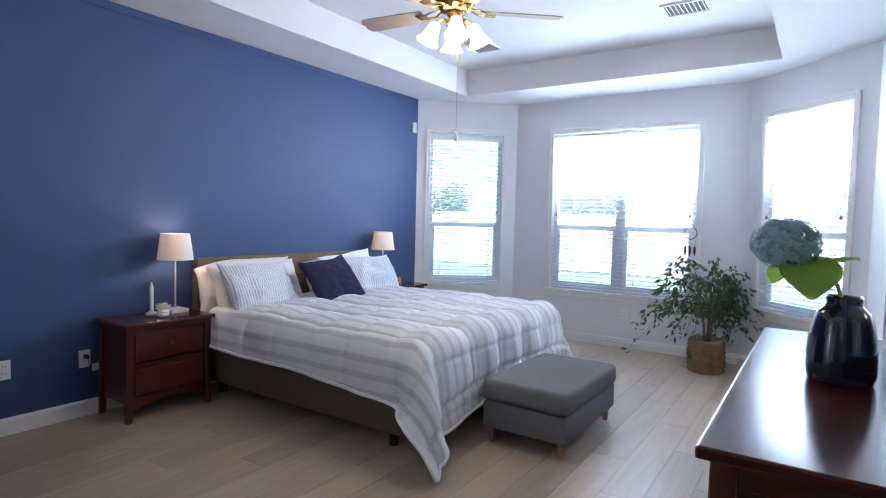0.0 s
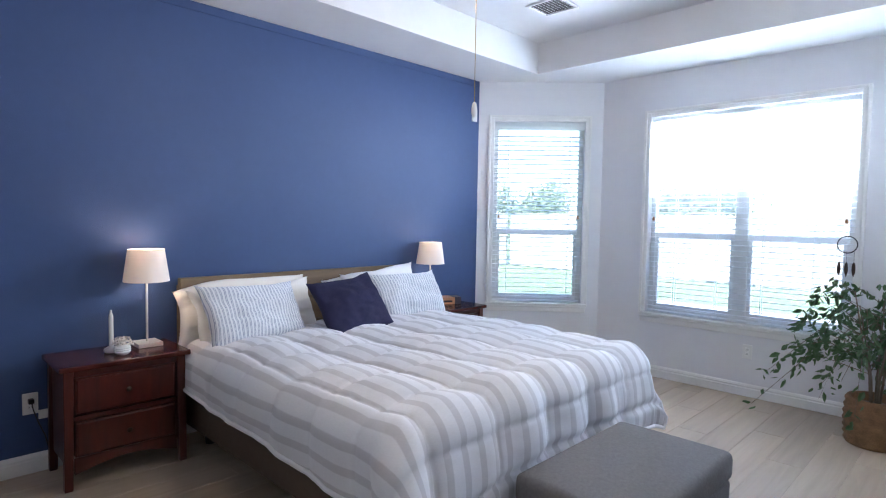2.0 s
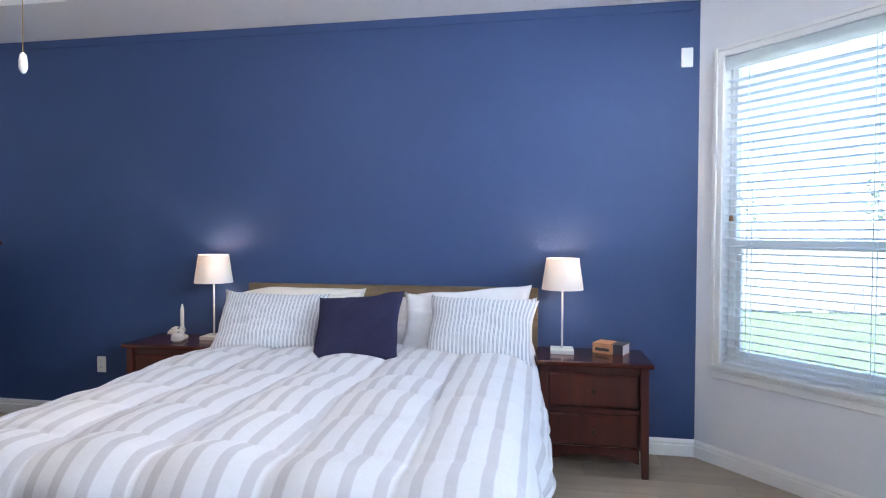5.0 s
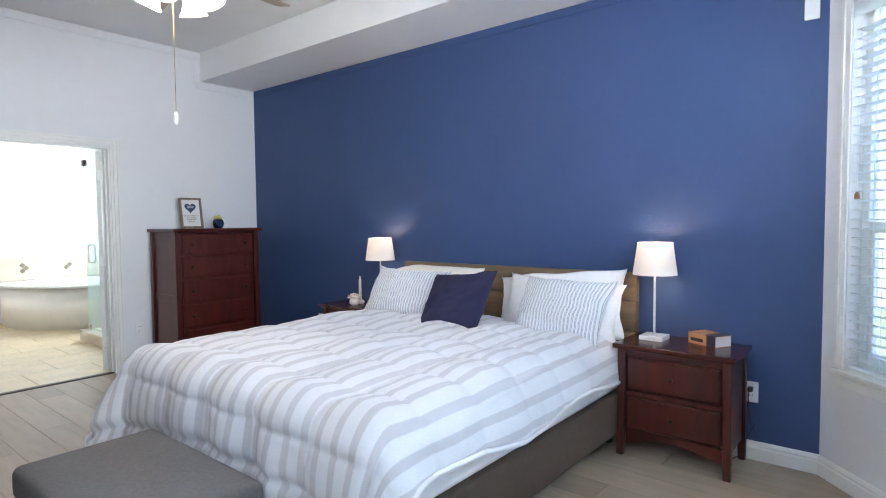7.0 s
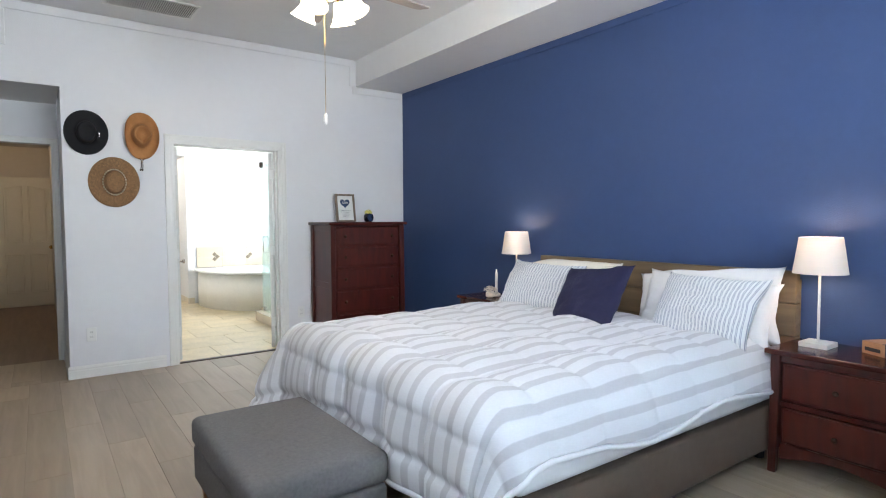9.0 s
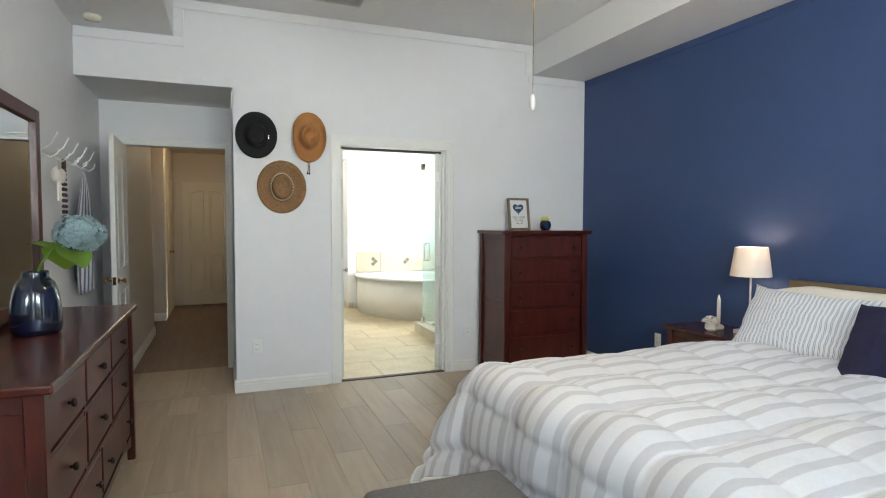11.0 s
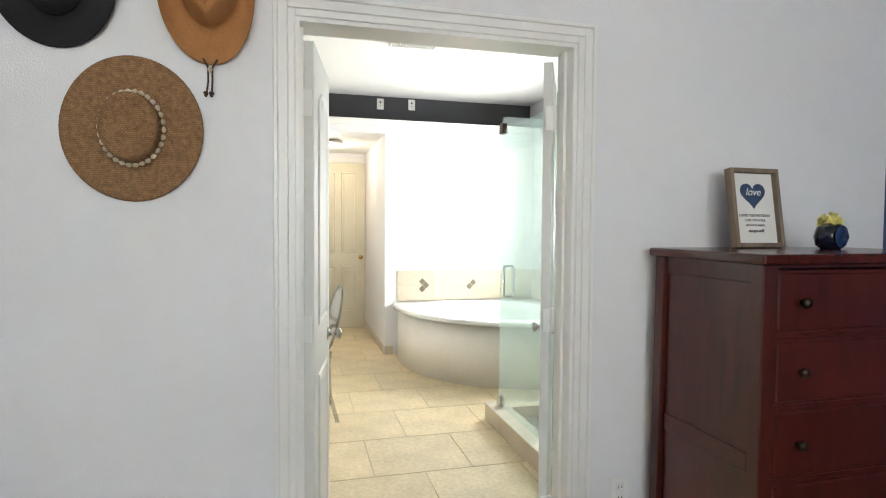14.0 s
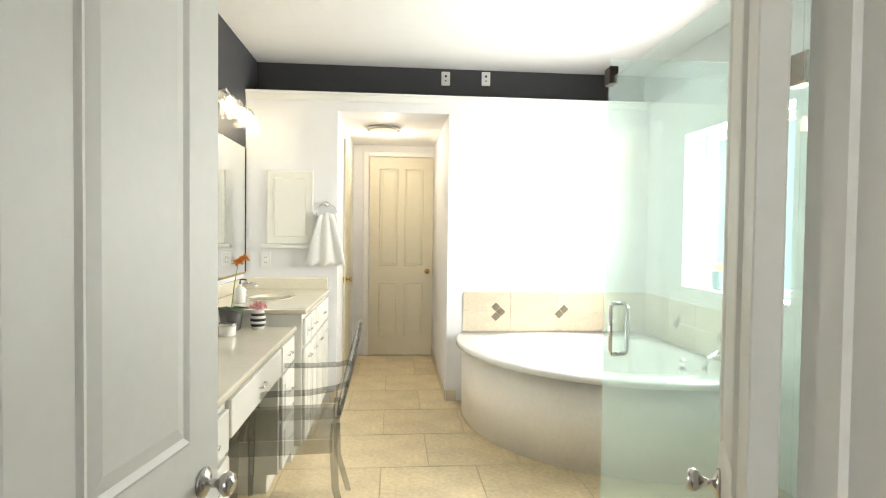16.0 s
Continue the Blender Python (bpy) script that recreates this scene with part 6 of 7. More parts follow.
part("sink_bowl", lathe(bmesh.new(), [(0.20, 0.003), (0.19, 0.006), (0.17, 0.003), (0.10, 0.0015), (0.0, 0.001)], 32, pose(-0.86, -3.72, H2) @ Matrix.Diagonal((0.8, 1.15, 1, 1))), M_MARBLE, t, smooth=True)
t = thing("sink_faucet", "chrome two-handle basin faucet", "faucet", pose(-0.66, -3.72, H2))
part("spout", tube(bmesh.new(), [(0, 0, 0), (0, 0, 0.07), (-0.03, 0, 0.10), (-0.09, 0, 0.095), (-0.115, 0, 0.07)], 0.011, 10), M_CHROME, t, smooth=True)
for y in (-0.1, 0.1):
    part("tap_handle", lathe(bmesh.new(), [(0.022, 0), (0.016, 0.03), (0.022, 0.05), (0.0, 0.058)], 14, pose(0, y, 0)), M_CHROME, t, smooth=True)

t = thing("vanity_mirror", "wide frameless wall mirror above the vanity", "mirror")
part("mirror_glass", one_box(-0.552, -0.546, -4.26, -1.45, 1.06, 2.03), M_MIRROR, t)
part("edge_strip", one_box(-0.556, -0.546, -4.262, -1.45, 1.045, 1.060, 0.001), M_BRASS, t, "thin brass channel under the mirror")
part("edge_strip", one_box(-0.556, -0.546, -4.272, -4.260, 1.06, 2.03, 0.001), M_BLACK, t, "dark mirror edge")

t = thing("vanity_light", "nickel vanity light with glowing glass jars", "wall light", pose(-0.545, -3.75, 2.27))
part("back_plate", one_box(-0.025, -0.001, -0.42, 0.42, -0.045, 0.045, 0.006, 2), M_NICKEL, t)
for y in (-0.30, 0.0, 0.30):
    arm = part("arm", tube(bmesh.new(), [(-0.02, y, 0), (-0.10, y, 0.01), (-0.12, y, -0.03)], 0.009, 8), M_NICKEL, t)
    jar = part("jar_shade", lathe(bmesh.new(), [(0.030, 0.0), (0.046, -0.02), (0.052, -0.05), (0.052, -0.13), (0.046, -0.14)], 20, pose(-0.12, y, -0.035)), M_PANE, arm, "clear glass jar shade", True)
    jar.visible_shadow = False
    part("bulb", lathe(bmesh.new(), [(0.012, -0.01), (0.026, -0.05), (0.030, -0.08), (0.016, -0.108), (0.0, -0.112)], 14, pose(-0.12, y, -0.035)), M_LIT, arm, "glowing light bulb", True)
    bulb(-0.545 - 0.12, -3.75 + y, 2.27 - 0.10, 6.0, 0.03, (1.0, 0.84, 0.62))

t = thing("medicine_cabinet", "cream raised-panel medicine cabinet door on the wall", "cabinet", pose(-0.885, BY1, 1.57))
part("door", one_box(-0.175, 0.175, 0.001, 0.024, -0.29, 0.29, 0.004), M_CABINET, t)
part("raised_panel", one_box(-0.12, 0.12, 0.022, 0.031, -0.235, 0.235, 0.007, 2), M_CABINET, t)
part("ledge", one_box(-0.22, 0.22, 0.001, 0.035, -0.325, -0.295, 0.005), M_CABINET, t)
outlet(pose(-0.70, BY1, 1.15, 0, 0, 90))
t = thing("towel_ring", "chrome towel ring on the wall", "towel ring", pose(-1.165, BY1, 1.60))
part("mount", lathe(bmesh.new(), [(0.024, 0.001), (0.022, 0.010), (0.012, 0.016), (0.012, 0.04), (0.016, 0.05), (0.0, 0.054)], 16, pose(0, 0, 0, -90, 0, 0)), M_CHROME, t, smooth=True)
part("ring", tube(bmesh.new(), [(0.075 * math.sin(a), 0.035, -0.07 + 0.075 * math.cos(a)) for a in (2 * math.pi * k / 24 for k in range(25))], 0.0045, 8), M_CHROME, t, smooth=True)
bm = bmesh.new()
g = []
for i in range(13):
    f = i / 12
    hw = 0.045 + 0.105 * f ** 0.8
    g.append([bm.verts.new((-1.165 + hw * (j / 24 * 2 - 1), BY1 + 0.045 + (0.004 + 0.007 * f) * math.sin(j * 0.62 + f), 1.515 - 0.40 * f + 0.010 * math.sin(j * 0.8) * f + 0.02 * (1 - f) * math.cos((j / 24 * 2 - 1) * 1.5))) for j in range(25)])
for a, b in zip(g, g[1:]):
    for j in range(24):
        bm.faces.new((a[j], a[j + 1], b[j + 1], b[j]))
ob = part("hand_towel", bm, M_TOWEL, smooth=True)
sol = ob.modifiers.new("thickness", 'SOLIDIFY')
sol.thickness = 0.016
tagged(ob, "white terry hand towel hanging from a ring", "towel")


def plate_pair(x, z):
    t = thing("wall_plate", "white socket plate high on the charcoal wall", "wall plate", pose(x, BY1 - 0.36, z), group="high wall plates")
    part("plate", one_box(-0.037, 0.037, 0.001, 0.008, -0.06, 0.06, 0.003, 2), M_PLASTIC, t)
    part("socket", lathe(bmesh.new(), [(0.010, 0), (0.010, 0.004), (0.0, 0.004)], 10, pose(0, 0.008, 0.02, -90, 0, 0)), M_BLACK, t)
    part("socket", lathe(bmesh.new(), [(0.006, 0), (0.006, 0.004), (0.0, 0.004)], 10, pose(0, 0.008, -0.02, -90, 0, 0)), M_BLACK, t)


plate_pair(-2.115, 2.735)
plate_pair(-2.462, 2.745)

panel_door("door_6", 0.70, 2.22, pose(-1.415, -5.965, 0, 0, 0, 180), M_CREAMDOOR, "cream panelled door closed at the end of the passage", knob_mat=M_BRASS, knob_z=0.95, arched=False)
panel_door("door_7", 0.66, 2.22, pose(-1.247, -5.45, 0, 0, 0, 90), M_CREAMDOOR, "cream panelled door closed on the passage side wall", knob_mat=M_BRASS, knob_z=0.95, arched=False)
bm = bmesh.new()
box(bm, -1.41, -1.355, -5.979, -5.955, 0, 2.28, 0.003)
box(bm, -2.11, -1.41, -5.979, -5.955, 2.225, 2.28, 0.003)
tagged(part("trim_passage_door", bm, M_TRIM), "cream door casing at the end of the passage", "door casing", kind="structure")
t = thing("flush_light", "round white flush ceiling light with a grey rim", "ceiling light", pose(-1.585, -4.95, 2.35))
part("rim", lathe(bmesh.new(), [(0.15, 0), (0.155, -0.02), (0.145, -0.03), (0.13, -0.028)], 32), M_NICKEL, t, smooth=True)
# the fixture is unlit; its diffuser is given a faint glow
part("diffuser", lathe(bmesh.new(), [(0.13, -0.026), (0.11, -0.045), (0.0, -0.052)], 32), M_DIM, t, smooth=True)
ceiling_vent(-2.30, -1.93, -2.95, -2.65, BTOP, False, "white exhaust fan grille in the bathroom ceiling", 14, M_PLASTIC)


# corner tub: outer edge as a distance from the corner of the walls
def tub():
    t = thing("corner_bathtub", "white corner bathtub with a curved cream front panel", "bathtub", pose(BX0 + 0.012, BY1 + 0.012, 0))
    n = 64

    def edge(a):
        return 1.54 + 0.20 * math.sin(2 * a)
    bm = bmesh.new()
    for rr, z0, z1 in ((-0.045, 0.0, 0.535),):
        lo = [bm.verts.new(((edge(a) + rr) * math.cos(a), (edge(a) + rr) * math.sin(a), z0)) for a in (math.pi / 2 * k / n for k in range(n + 1))]
        hi = [bm.verts.new(((edge(a) + rr) * math.cos(a), (edge(a) + rr) * math.sin(a), z1)) for a in (math.pi / 2 * k / n for k in range(n + 1))]
        for i in range(n):
            bm.faces.new((lo[i], lo[i + 1], hi[i + 1], hi[i]))
    panel = part("front_panel", bm, M_SURROUND, t, "curved cream front panel", True)
    sol = panel.modifiers.new("thickness", 'SOLIDIFY')
    sol.thickness = 0.02
    c = Vector((0.70, 0.70))
    N = 96

    def outer(phi, shrink):
        d, s = Vector((math.cos(phi), math.sin(phi))), 0.0
        while s < 2.5:
            p = c + d * s
            if p.x < 0.0 + shrink * 0.4 or p.y < 0.0 + shrink * 0.4 or p.length > edge(math.atan2(max(p.y, 1e-4), max(p.x, 1e-4))) - shrink:
                break
            s += 0.004
        return c + d * s

    def oval(phi, f):
        u = Vector((R2, -R2)) * 0.74 * f * math.cos(phi + math.pi / 4) + Vector((R2, R2)) * 0.53 * f * math.sin(phi + math.pi / 4)
        return c + u + Vector((0.02, 0.02))
    bm = bmesh.new()
    rings = []
    angs = [2 * math.pi * k / N for k in range(N)]
    for ins, z in ((0.03, 0.530), (0.0, 0.535), (0.0, 0.560), (0.02, 0.572)):
        rings.append([bm.verts.new((*outer(a, ins), z)) for a in angs])
    for f, z in ((1.03, 0.572), (0.99, 0.562), (0.95, 0.50), (0.86, 0.34), (0.74, 0.22), (0.55, 0.18), (0.2, 0.175)):
        rings.append([bm.verts.new((*oval(a, f), z)) for a in angs])
    for a, b in zip(rings, rings[1:]):
        for i in range(N):
            bm.faces.new((a[i], a[(i + 1) % N], b[(i + 1) % N], b[i]))
    bm.faces.new(rings[-1])
    part("shell", bm, M_TUB, t, "glossy white acrylic shell", True)
    for a in (0.25, 1.1, 2.3):
        p = oval(a, 0.93)
        part("jet", lathe(bmesh.new(), [(0.028, 0), (0.026, 0.008), (0.012, 0.010), (0.0, 0.008)], 14, look((p.x, p.y, 0.42), (2 * p.x - c.x, 2 * p.y - c.y, 0.42))), M_CHROME if a > 2 else M_SURROUND, t, smooth=True)
    return t


tub()
t = thing("tub_faucet", "chrome roman tub faucet on the tub deck", "faucet", pose(-3.42, -2.82, 0.572, 0, 0, 205))
part("spout", tube(bmesh.new(), [(0, 0, 0), (0, 0, 0.05), (0.03, 0, 0.10), (0.10, 0, 0.135), (0.17, 0, 0.13), (0.20, 0, 0.11)], 0.015, 12, 0.8), M_CHROME, t, smooth=True)
for y in (-0.13, 0.13):
    part("tap_handle", lathe(bmesh.new(), [(0.03, 0), (0.02, 0.03), (0.016, 0.06), (0.028, 0.075), (0.0, 0.09)], 16, pose(-0.02, y, 0)), M_CHROME, t, smooth=True)

# shower
t = thing("shower_enclosure", "frameless glass shower enclosure with a chrome handle", "shower")
SX, SY = -2.56, -2.13
g1 = part("glass_panel", one_box(SX - 0.005, SX + 0.005, -2.105, -1.02, 0.135, 2.03), M_SHOWER, t, "greenish clear glass door")
g2 = part("glass_panel", one_box(SX - 0.005, SX + 0.005, -1.01, -0.505, 0.125, 2.03), M_SHOWER, t, "greenish clear fixed glass")
g3 = part("glass_panel", one_box(BX0 + 0.004, SX - 0.012, SY - 0.005, SY + 0.005, 0.125, 2.13), M_SHOWER, t, "greenish clear side glass")
for ob in (g1, g2, g3):
    ob.visible_shadow = False
hbm = bmesh.new()
for s in (-1, 1):
    tube(hbm, [(SX, -1.96, 0.91), (SX + s * 0.026, -1.96, 0.91), (SX + s * 0.034, -1.96, 0.925), (SX + s * 0.034, -1.96, 1.095), (SX + s * 0.026, -1.96, 1.11), (SX, -1.96, 1.11)], 0.009, 10)
part("handle", hbm, M_CHROME, t, "chrome bar door handle", True)
for y, z in ((-2.085, 2.04), (-2.085, 0.16), (-1.015, 1.75), (-1.015, 0.45)):
    part("clamp", one_box(SX - 0.018, SX + 0.018, y - 0.03, y + 0.03, z - 0.035, z + 0.035, 0.003), M_BRONZE if z > 2 else M_NICKEL, t, "square metal glass clamp")
part("curb", one_box(-2.62, -2.49, -2.20, -0.505, 0, 0.115, 0.003), M_WTILE, t, "travertine tiled curb")
part("curb", one_box(BX0 + 0.001, -2.621, -2.20, -2.07, 0, 0.115, 0.003), M_WTILE, t, "travertine tiled curb")
part("curb_cap", one_box(-2.625, -2.485, -2.205, -0.505, 0.116, 0.124, 0.002), M_MARBLE, t)
part("pan", one_box(BX0 + 0.002, -2.621, -2.069, -0.505, 0.0, 0.04), M_GREYPOT, t, "dark shower floor")
t = thing("shower_fixture", "chrome shower head on the shower wall", "shower head", pose(-3.74, -1.2, 1.98))
part("arm", tube(bmesh.new(), [(0, 0, 0), (0.08, 0, 0.02), (0.14, 0, -0.02)], 0.009, 8), M_CHROME, t)
part("head", lathe(bmesh.new(), [(0.01, 0.02), (0.045, 0.0), (0.045, -0.01), (0.0, -0.01)], 16, pose(0.15, 0, -0.04, 0, 25, 0)), M_CHROME, t, smooth=True)

# deep bathroom window
t = thing("window_4", "white framed bathroom window in a deep recess", "window", kind="structure")
bm = bmesh.new()
for y0, y1, z0, z1 in ((-3.719, -3.67, 1.02, 2.119), (-2.67, -2.621, 1.02, 2.119), (-3.67, -2.67, 1.02, 1.07), (-3.67, -2.67, 2.07, 2.119)):
    box(bm, -3.96, -3.92, y0, y1, z0, z1, 0.004)
part("window_frame", bm, M_PLASTIC, t)
part("window_sill", one_box(-4.05, -3.735, -3.719, -2.621, 1.001, 1.02, 0.005), M_TRIM, t)
# white pane stands in for the glare of daylight in this window
pane = part("pane", one_box(-4.03, -4.02, -3.719, -2.621, 1.021, 2.119), M_BRIGHTPANE, t, "pane whitened to stand in for glaring daylight")
pane.visible_shadow = False
t = thing("sill_plant", "small plant in a grey-blue ceramic pot on the sill", "potted plant", pose(-3.84, -3.38, 1.02))
part("pot", lathe(bmesh.new(), [(0.04, 0), (0.05, 0.02), (0.058, 0.12), (0.055, 0.125)], 20), M_POTBLUE, t, smooth=True)
for k in range(6):
    a = k * 1.05
    part("leaf", broad_leaf((0, 0, 0.11), (0.08 * math.cos(a), 0.08 * math.sin(a), 0.20), 0.022, 0.02), M_GREENLEAF, t)


def ghost_chair(m):
    """Clear armchair facing +x."""
    t = thing("armchair", "transparent smoke acrylic armchair at the make-up counter", "chair", m)
    bm = one_box(-0.20, 0.24, -0.23, 0.23, 0.445, 0.462, 0.006, 2)
    part("seat", bm, M_SMOKE, t, smooth=False)
    bm = bmesh.new()
    box(bm, -0.20, 0.235, -0.232, -0.222, 0.38, 0.444, 0.003), box(bm, -0.20, 0.235, 0.222, 0.232, 0.38, 0.444, 0.003), box(bm, 0.230, 0.240, -0.222, 0.222, 0.385, 0.444, 0.003)
    part("seat_rim", bm, M_SMOKE, t)
    bm = bmesh.new()
    n = 32
    fr, bk = [], []
    for k in range(n):
        a = 2 * math.pi * k / n
        y, z = 0.215 * math.cos(a), 0.70 + 0.235 * math.sin(a)
        x = -0.215 - 0.23 * (z - 0.46)
        fr.append(bm.verts.new((x + 0.005, y, z))), bk.append(bm.verts.new((x - 0.005, y, z)))
    bm.faces.new(fr), bm.faces.new(bk)
    for i in range(n):
        j = (i + 1) % n
        bm.faces.new((fr[i], fr[j], bk[j], bk[i]))
    back = part("backrest", bm, M_SMOKE, t, "oval smoke acrylic back")
    part("back_rim", tube(bmesh.new(), [(-0.215 - 0.23 * (0.70 + 0.235 * math.sin(a) - 0.46), 0.215 * math.cos(a), 0.70 + 0.235 * math.sin(a)) for a in (2 * math.pi * k / n for k in range(n + 1))], 0.009, 8), M_SMOKE, back)
    for s in (-1, 1):
        part("leg", tube(bmesh.new(), [(0.215, s * 0.205, 0.444), (0.218, s * 0.207, 0.2), (0.222, s * 0.21, 0.0)], 0.020, 8, 0.65), M_SMOKE, t)
        part("leg", tube(bmesh.new(), [(-0.215, s * 0.19, 0.50), (-0.205, s * 0.195, 0.40), (-0.215, s * 0.20, 0.2), (-0.27, s * 0.205, 0.0)], 0.021, 8, 0.65), M_SMOKE, t)
        part("armrest", tube(bmesh.new(), [(0.19, s * 0.225, 0.455), (0.165, s * 0.245, 0.56), (0.13, s * 0.255, 0.645), (0.08, s * 0.258, 0.665), (-0.10, s * 0.250, 0.665), (-0.22, s * 0.222, 0.675), (-0.265, s * 0.205, 0.69)], 0.014, 8), M_SMOKE, t)
    return t


ghost_chair(pose(-1.21, -2.55, 0, 0, 0, 4))

# things on the counters
t = thing("orchid", "orange orchid in a dark grey pot", "potted plant", pose(-0.80, -3.02, H1))
part("pot", lathe(bmesh.new(), [(0.045, 0), (0.05, 0.005), (0.066, 0.12), (0.062, 0.12)], 20), M_GREYPOT, t, smooth=True)
for a, ln in ((0.3, 0.15), (2.2, 0.16), (3.6, 0.14), (5.0, 0.12)):
    part("leaf", broad_leaf((0, 0, 0.115), (ln * math.cos(a), ln * math.sin(a), 0.15), 0.028, 0.05), M_LEAF, t, smooth=True)
part("stem", tube(bmesh.new(), [(0, 0, 0.11), (-0.015, -0.01, 0.26), (-0.03, -0.02, 0.37), (-0.05, -0.09, 0.40), (-0.06, -0.16, 0.385)], 0.003, 6), M_GREENLEAF, t)
for p in ((-0.03, -0.03, 0.375), (-0.05, -0.08, 0.395)):
    part("flower", blossom(bmesh.new(), *p, 0.012, 5, 0.028, random.Random(3)), M_ORANGE, t, "orange orchid bloom")
t = thing("striped_vase", "small black and white striped vase with pink flowers", "vase", pose(-0.935, -3.06, H1))
for k in range(7):
    z0, z1 = k * 0.015, (k + 1) * 0.015
    f = lambda z: 0.028 + 0.014 * math.sin(math.pi * min(1, (z + 0.012) / 0.125))
    part("band", lathe(bmesh.new(), [(f(z0), z0), (f((z0 + z1) / 2), (z0 + z1) / 2), (f(z1), z1)], 20), M_BLACK if k % 2 else M_IVORY, t, smooth=True)
part("flowers", blossom(bmesh.new(), 0, 0, 0.12, 0.045, 60, 0.014, random.Random(6)), M_PINK, t, "cluster of pink flowers")
t = thing("candle_jar", "white candle jar with a grey lid", "candle", pose(-0.83, -2.85, H1))
part("jar", lathe(bmesh.new(), [(0.04, 0), (0.042, 0.004), (0.042, 0.055)], 24), M_IVORY, t, smooth=True)
part("lid", lathe(bmesh.new(), [(0.044, 0.055), (0.044, 0.068), (0.0, 0.070)], 24), M_NICKEL, t, "grey metal lid")
t = thing("soap_dispenser", "small soap dispenser by the sink", "soap dispenser", pose(-0.74, -3.42, H2))
part("bottle", lathe(bmesh.new(), [(0.03, 0), (0.032, 0.005), (0.032, 0.09), (0.012, 0.105), (0.010, 0.12)], 18), M_IVORY, t, smooth=True)
part("pump", tube(bmesh.new(), [(0, 0, 0.118), (0, 0, 0.15), (-0.04, 0, 0.148)], 0.005, 8), M_BLACK, t)


# ---- outdoors ----
tagged(part("ground", one_box(-400, 400, -400, 800, -0.30, -0.15), M_GRASS), "green lawn around the house", "ground", kind="structure")
tagged(part("pavement", one_box(-4.6, 7.0, 5.96, 11.5, -0.149, -0.11), M_PATIO), "pale concrete patio outside the bay", "pavement", kind="structure")


def fence(p0, p1, label):
    m, length = along(p0, p1)
    t = thing("wooden_fence", label, "fence", m @ pose(0, 0, -0.15))
    board = None
    n = int(length / 0.148)
    for k in range(n):
        dz = random.uniform(-0.02, 0.02)
        mm = pose(k * 0.148, random.uniform(-0.004, 0.004), dz)
        if board is None:
            bm = bmesh.new()
            prism(bm, [(0, 0.03), (0.14, 0.03), (0.14, 1.74), (0.115, 1.78), (0.025, 1.78), (0, 1.74)], -0.01, 0.01)
            board = part("board", bm, M_FENCE, t)
            board.matrix_basis = mm
        else:
            share(board, "board", t, mm)
    for z in (0.35, 1.35):
        part("rail", one_box(0, n * 0.148, 0.012, 0.05, z, z + 0.09), M_FENCE, t)
    return t


fence((-12.0, 1.0), (-12.0, 16.0), "weathered grey wooden privacy fence beside the lawn")
fence((-11.9, 16.0), (9.0, 16.0), "weathered grey wooden privacy fence behind the lawn")


def tree(x, y, h, spread, seed, label):
    t = thing("tree", label, "tree", pose(x, y, -0.15))
    r = random.Random(seed)
    bm = bmesh.new()
    tube(bm, [(0, 0, 0), (0.05, 0.02, h * 0.25), (-0.04, 0.05, h * 0.5), (0.0, 0.0, h * 0.8)], 0.09, 9, 0.3)
    ends = []
    for k in range(14):
        a, z = r.uniform(0, 6.28), h * r.uniform(0.3, 0.75)
        e = (spread * r.uniform(0.5, 0.95) * math.cos(a), spread * r.uniform(0.5, 0.95) * math.sin(a), z + h * r.uniform(0.05, 0.25))
        tube(bm, [(0, 0, z), (e[0] * 0.5, e[1] * 0.5, (z + e[2]) / 2 + 0.15), e], 0.05, 6, 0.3)
        ends.append(e)
    part("trunk", bm, M_BARK, t)
    verts, faces = [], []
    for k in range(5200):
        e = ends[r.randrange(len(ends))]
        f = r.uniform(0.45, 1.1)
        c = Vector((e[0] * f + r.gauss(0, 0.33), e[1] * f + r.gauss(0, 0.33), h * 0.42 + (e[2] - h * 0.42) * f + r.gauss(0, 0.33)))
        u = Vector((r.gauss(0, 1), r.gauss(0, 1), r.gauss(0, 1))).normalized()
        w = u.orthogonal().normalized()
        s = r.uniform(0.05, 0.11)
        i = len(verts)
        verts += [c - u * s, c + w * s * 0.5, c + u * s, c - w * s * 0.5]
        faces.append((i, i + 1, i + 2, i + 3))
    me = bpy.data.meshes.new("crown")
    me.from_pydata([tuple(v) for v in verts], [], faces)
    me.materials.append(M_TREE)
    ob = new("crown", me)
    ob.parent = t
    ob["kind"] = "stuff"
    return t


tree(-14.2, 7.0, 2.5, 1.3, 1, "leafy green tree behind the fence")
tree(-14.5, 13.4, 2.7, 1.5, 2, "leafy green tree behind the fence")
tree(-13.2, 18.4, 2.8, 1.6, 3, "leafy green tree behind the fence corner")
tree(-6.5, 17.8, 3.4, 1.8, 4, "leafy green tree behind the back fence")
tree(2.0, 18.2, 2.6, 1.5, 5, "leafy green tree behind the back fence")


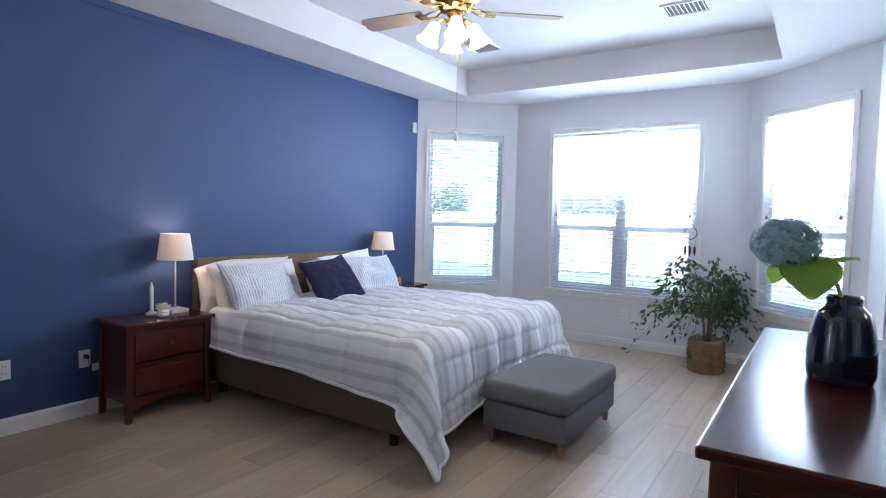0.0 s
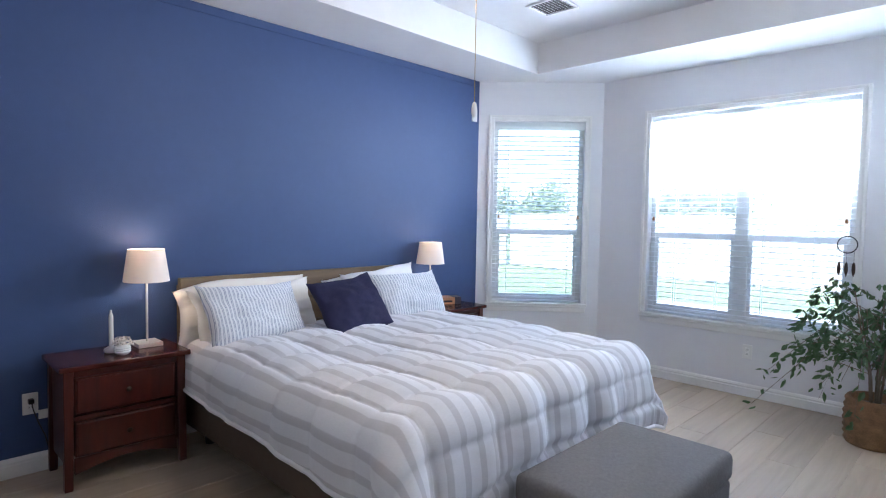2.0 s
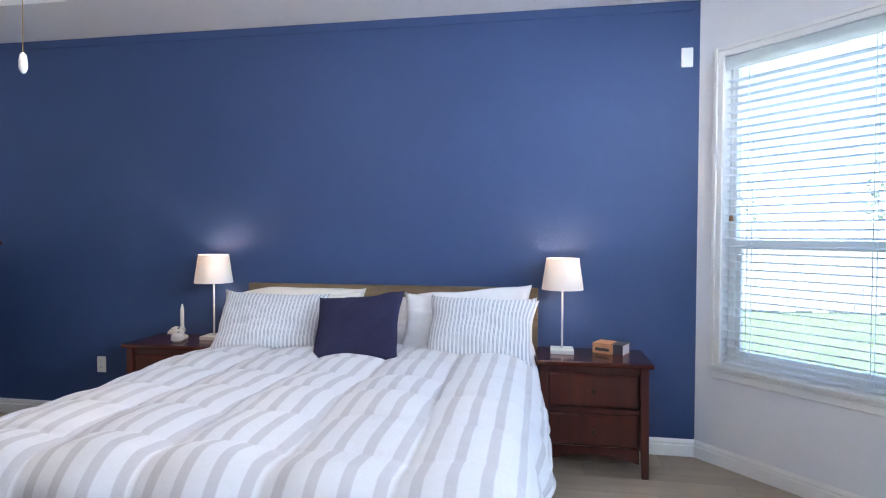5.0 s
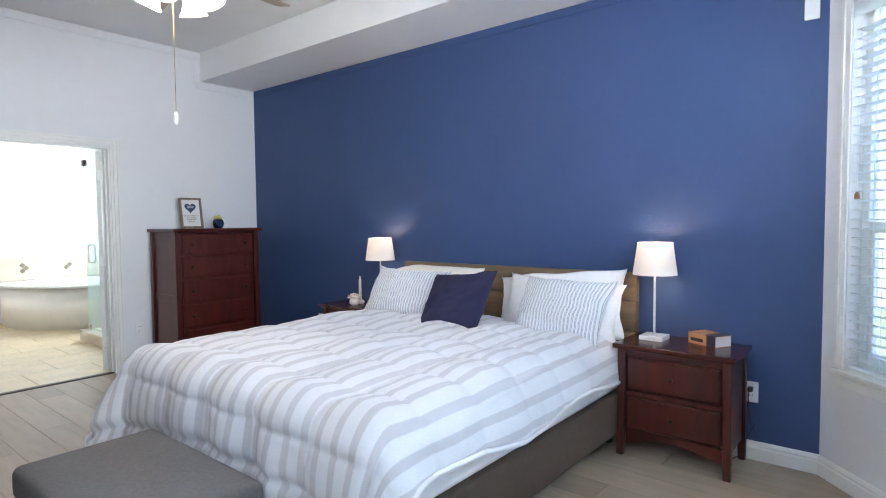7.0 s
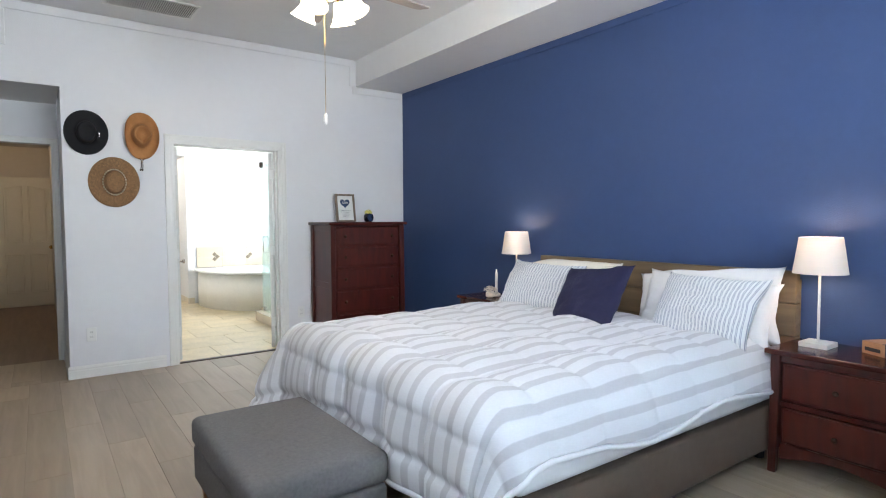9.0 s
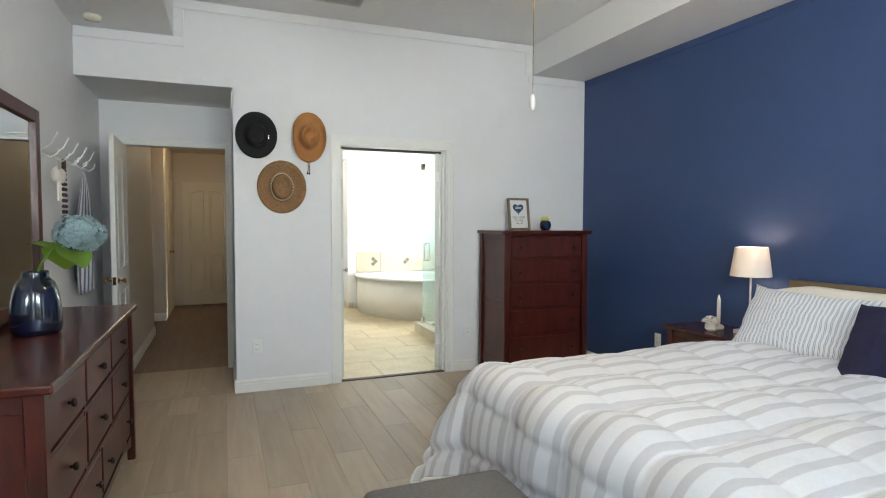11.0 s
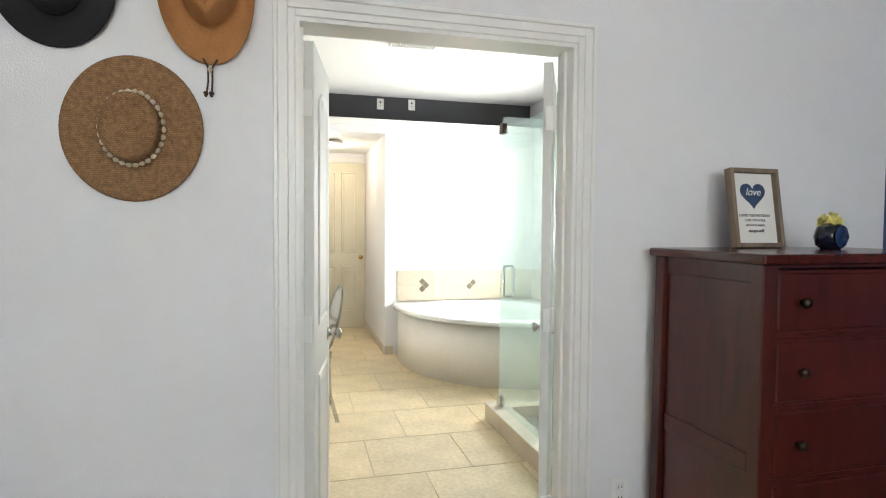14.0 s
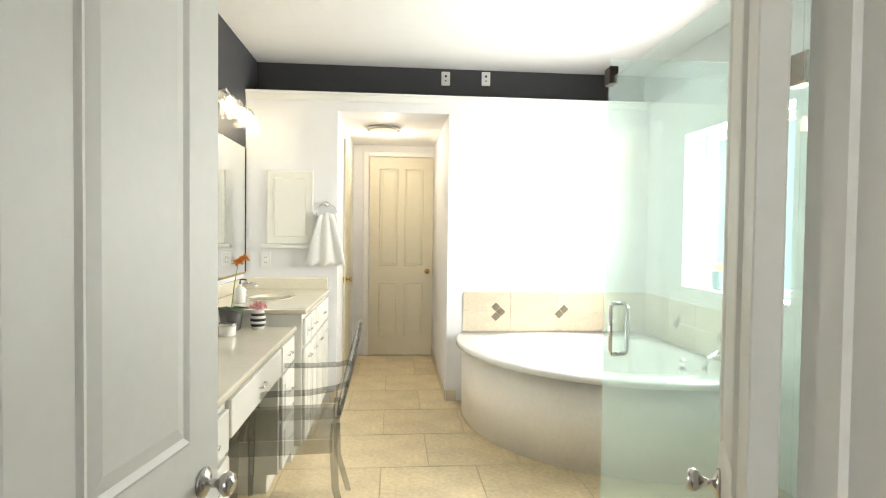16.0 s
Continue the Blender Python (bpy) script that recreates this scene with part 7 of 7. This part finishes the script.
# ---- pieces: planks and tiles ----
def plank_floor(parent, x0, x1, y0, y1, w, ln, material, gap=0.0016):
    rng = random.Random(8)
    cols = int((x1 - x0) / w) + 1
    shapes = {}
    for c in range(cols):
        xa, xb = x0 + c * w, min(x0 + (c + 1) * w, x1)
        y = y0 - ln * ((c * 0.37) % 1.0)
        while y < y1:
            a, b = max(y, y0), min(y + ln, y1)
            if b - a > 0.03 and xb - xa > 0.01:
                key = (round(xb - xa, 3), round(b - a, 3))
                if key not in shapes:
                    bm = one_box(-key[0] / 2 + gap / 2, key[0] / 2 - gap / 2, -key[1] / 2 + gap / 2, key[1] / 2 - gap / 2, -0.0039, 0.0, 0.001)
                    shapes[key] = part("plank", bm, material, parent)
                    shapes[key].matrix_basis = pose((xa + xb) / 2, (a + b) / 2, 0)
                else:
                    share(shapes[key], "plank", parent, pose((xa + xb) / 2, (a + b) / 2, 0))
            y += ln


plank_floor(bpy.data.objects["floor"], -3.70, 0.65, HATY - 0.02, 5.64, 0.198, 1.25, M_FLOOR)
plank_floor(bpy.data.objects["floor"], -0.41, 0.65, -1.30, HATY - 0.021, 0.198, 1.25, M_FLOOR)

bath_tiles = {}
for r in range(11):
    ya, yb = max(-0.445 - 0.52 * (r + 1), -5.97), -0.445 - 0.52 * r
    lo, hi = (-3.75, -0.53) if r < 8 else (-2.115, -1.19)
    x = -0.53 + (0.274 if r % 2 else 0.0)
    while x > lo:
        xa, xb = max(x - 0.548, lo), min(x, hi)
        x -= 0.548
        if xb - xa < 0.03:
            continue
        key = (round(xb - xa, 3), round(yb - ya, 3))
        mm = pose((xa + xb) / 2, (ya + yb) / 2, 0)
        if key not in bath_tiles:
            bath_tiles[key] = part("tile", one_box(-key[0] / 2 + 0.0025, key[0] / 2 - 0.0025, -key[1] / 2 + 0.0025, key[1] / 2 - 0.0025, -0.004, 0.0, 0.001), M_TILE, bpy.data.objects["bathroom_floor"])
            bath_tiles[key].matrix_basis = mm
        else:
            share(bath_tiles[key], "tile", bpy.data.objects["bathroom_floor"], mm)

surround = thing("tub_tile_surround", "travertine tile surround above the tub with small brown diamonds", "tile surround", kind="structure")
tile = None
for row in range(2):
    for c in range(4):
        x0 = -2.243 - 0.385 * c
        mm = pose(x0 - 0.1925, BY1 + 0.006, 0.655 + 0.163 * row)
        if tile is None:
            tile = part("tile", one_box(-0.1915, 0.1915, -0.005, 0.005, -0.081, 0.081, 0.0015), M_WTILE, surround)
            tile.matrix_basis = mm
        else:
            share(tile, "tile", surround, mm)
    for c in range(4):
        share(tile, "tile", surround, pose(BX0 + 0.006, BY1 + 0.012 + 0.385 * (c + 0.5), 0.655 + 0.163 * row, 0, 0, 90))
small = None
for cx, count in ((-2.51, 3), (-3.05, 2)):
    for k in range(count):
        dx, dz = ((0, 0.040), (-0.040, 0.0), (0.0, -0.040))[k] if count == 3 else ((0.020, 0.020), (-0.020, -0.020))[k]
        mm = pose(cx + (dx if count == 3 else -dx), BY1 + 0.012, 0.738 + dz, 0, 45, 0)
        if small is None:
            small = part("accent_tile", one_box(-0.0265, 0.0265, -0.003, 0.003, -0.0265, 0.0265, 0.001), M_DIAM, surround, "small brown stone diamond tile")
            small.matrix_basis = mm
        else:
            share(small, "accent_tile", surround, mm)
for cy in (-3.75, -3.2):
    for dz in (0.026, -0.026):
        share(small, "accent_tile", surround, pose(BX0 + 0.012, cy + dz * 0.77, 0.738 + dz * 0.77, 0, 0, 90) @ pose(0, 0, 0, 0, 45, 0))
bm = bmesh.new()
for x0, x1 in ((-2.20, -2.117), (-1.243, -1.19)):
    box(bm, x0, x1, BY1 + 0.001, BY1 + 0.010, 0, 0.09, 0.002)
box(bm, -2.112, -2.104, -5.95, BY1, 0, 0.09, 0.002)
box(bm, -1.261, -1.251, -4.75, BY1, 0, 0.09, 0.002)
tagged(part("trim_tile_base", bm, M_WTILE), "beige tile skirting at the foot of the wall", "baseboard", kind="structure")


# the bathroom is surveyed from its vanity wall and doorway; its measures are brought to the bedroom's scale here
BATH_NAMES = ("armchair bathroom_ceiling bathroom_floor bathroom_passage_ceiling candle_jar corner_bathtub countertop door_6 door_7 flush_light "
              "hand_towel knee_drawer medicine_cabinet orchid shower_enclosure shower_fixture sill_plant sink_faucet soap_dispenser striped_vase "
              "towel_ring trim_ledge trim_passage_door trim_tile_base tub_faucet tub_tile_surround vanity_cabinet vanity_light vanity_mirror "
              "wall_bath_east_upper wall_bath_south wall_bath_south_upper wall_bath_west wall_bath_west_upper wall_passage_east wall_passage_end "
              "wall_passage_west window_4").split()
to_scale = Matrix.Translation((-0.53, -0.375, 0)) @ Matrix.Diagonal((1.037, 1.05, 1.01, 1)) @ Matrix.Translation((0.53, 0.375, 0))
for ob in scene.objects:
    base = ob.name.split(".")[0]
    inside = ob.location.x < -0.6 and ob.location.y < -2.6 and base in ("point_light", "window_daylight", "ceiling_vent", "wall_plate", "power_outlet")
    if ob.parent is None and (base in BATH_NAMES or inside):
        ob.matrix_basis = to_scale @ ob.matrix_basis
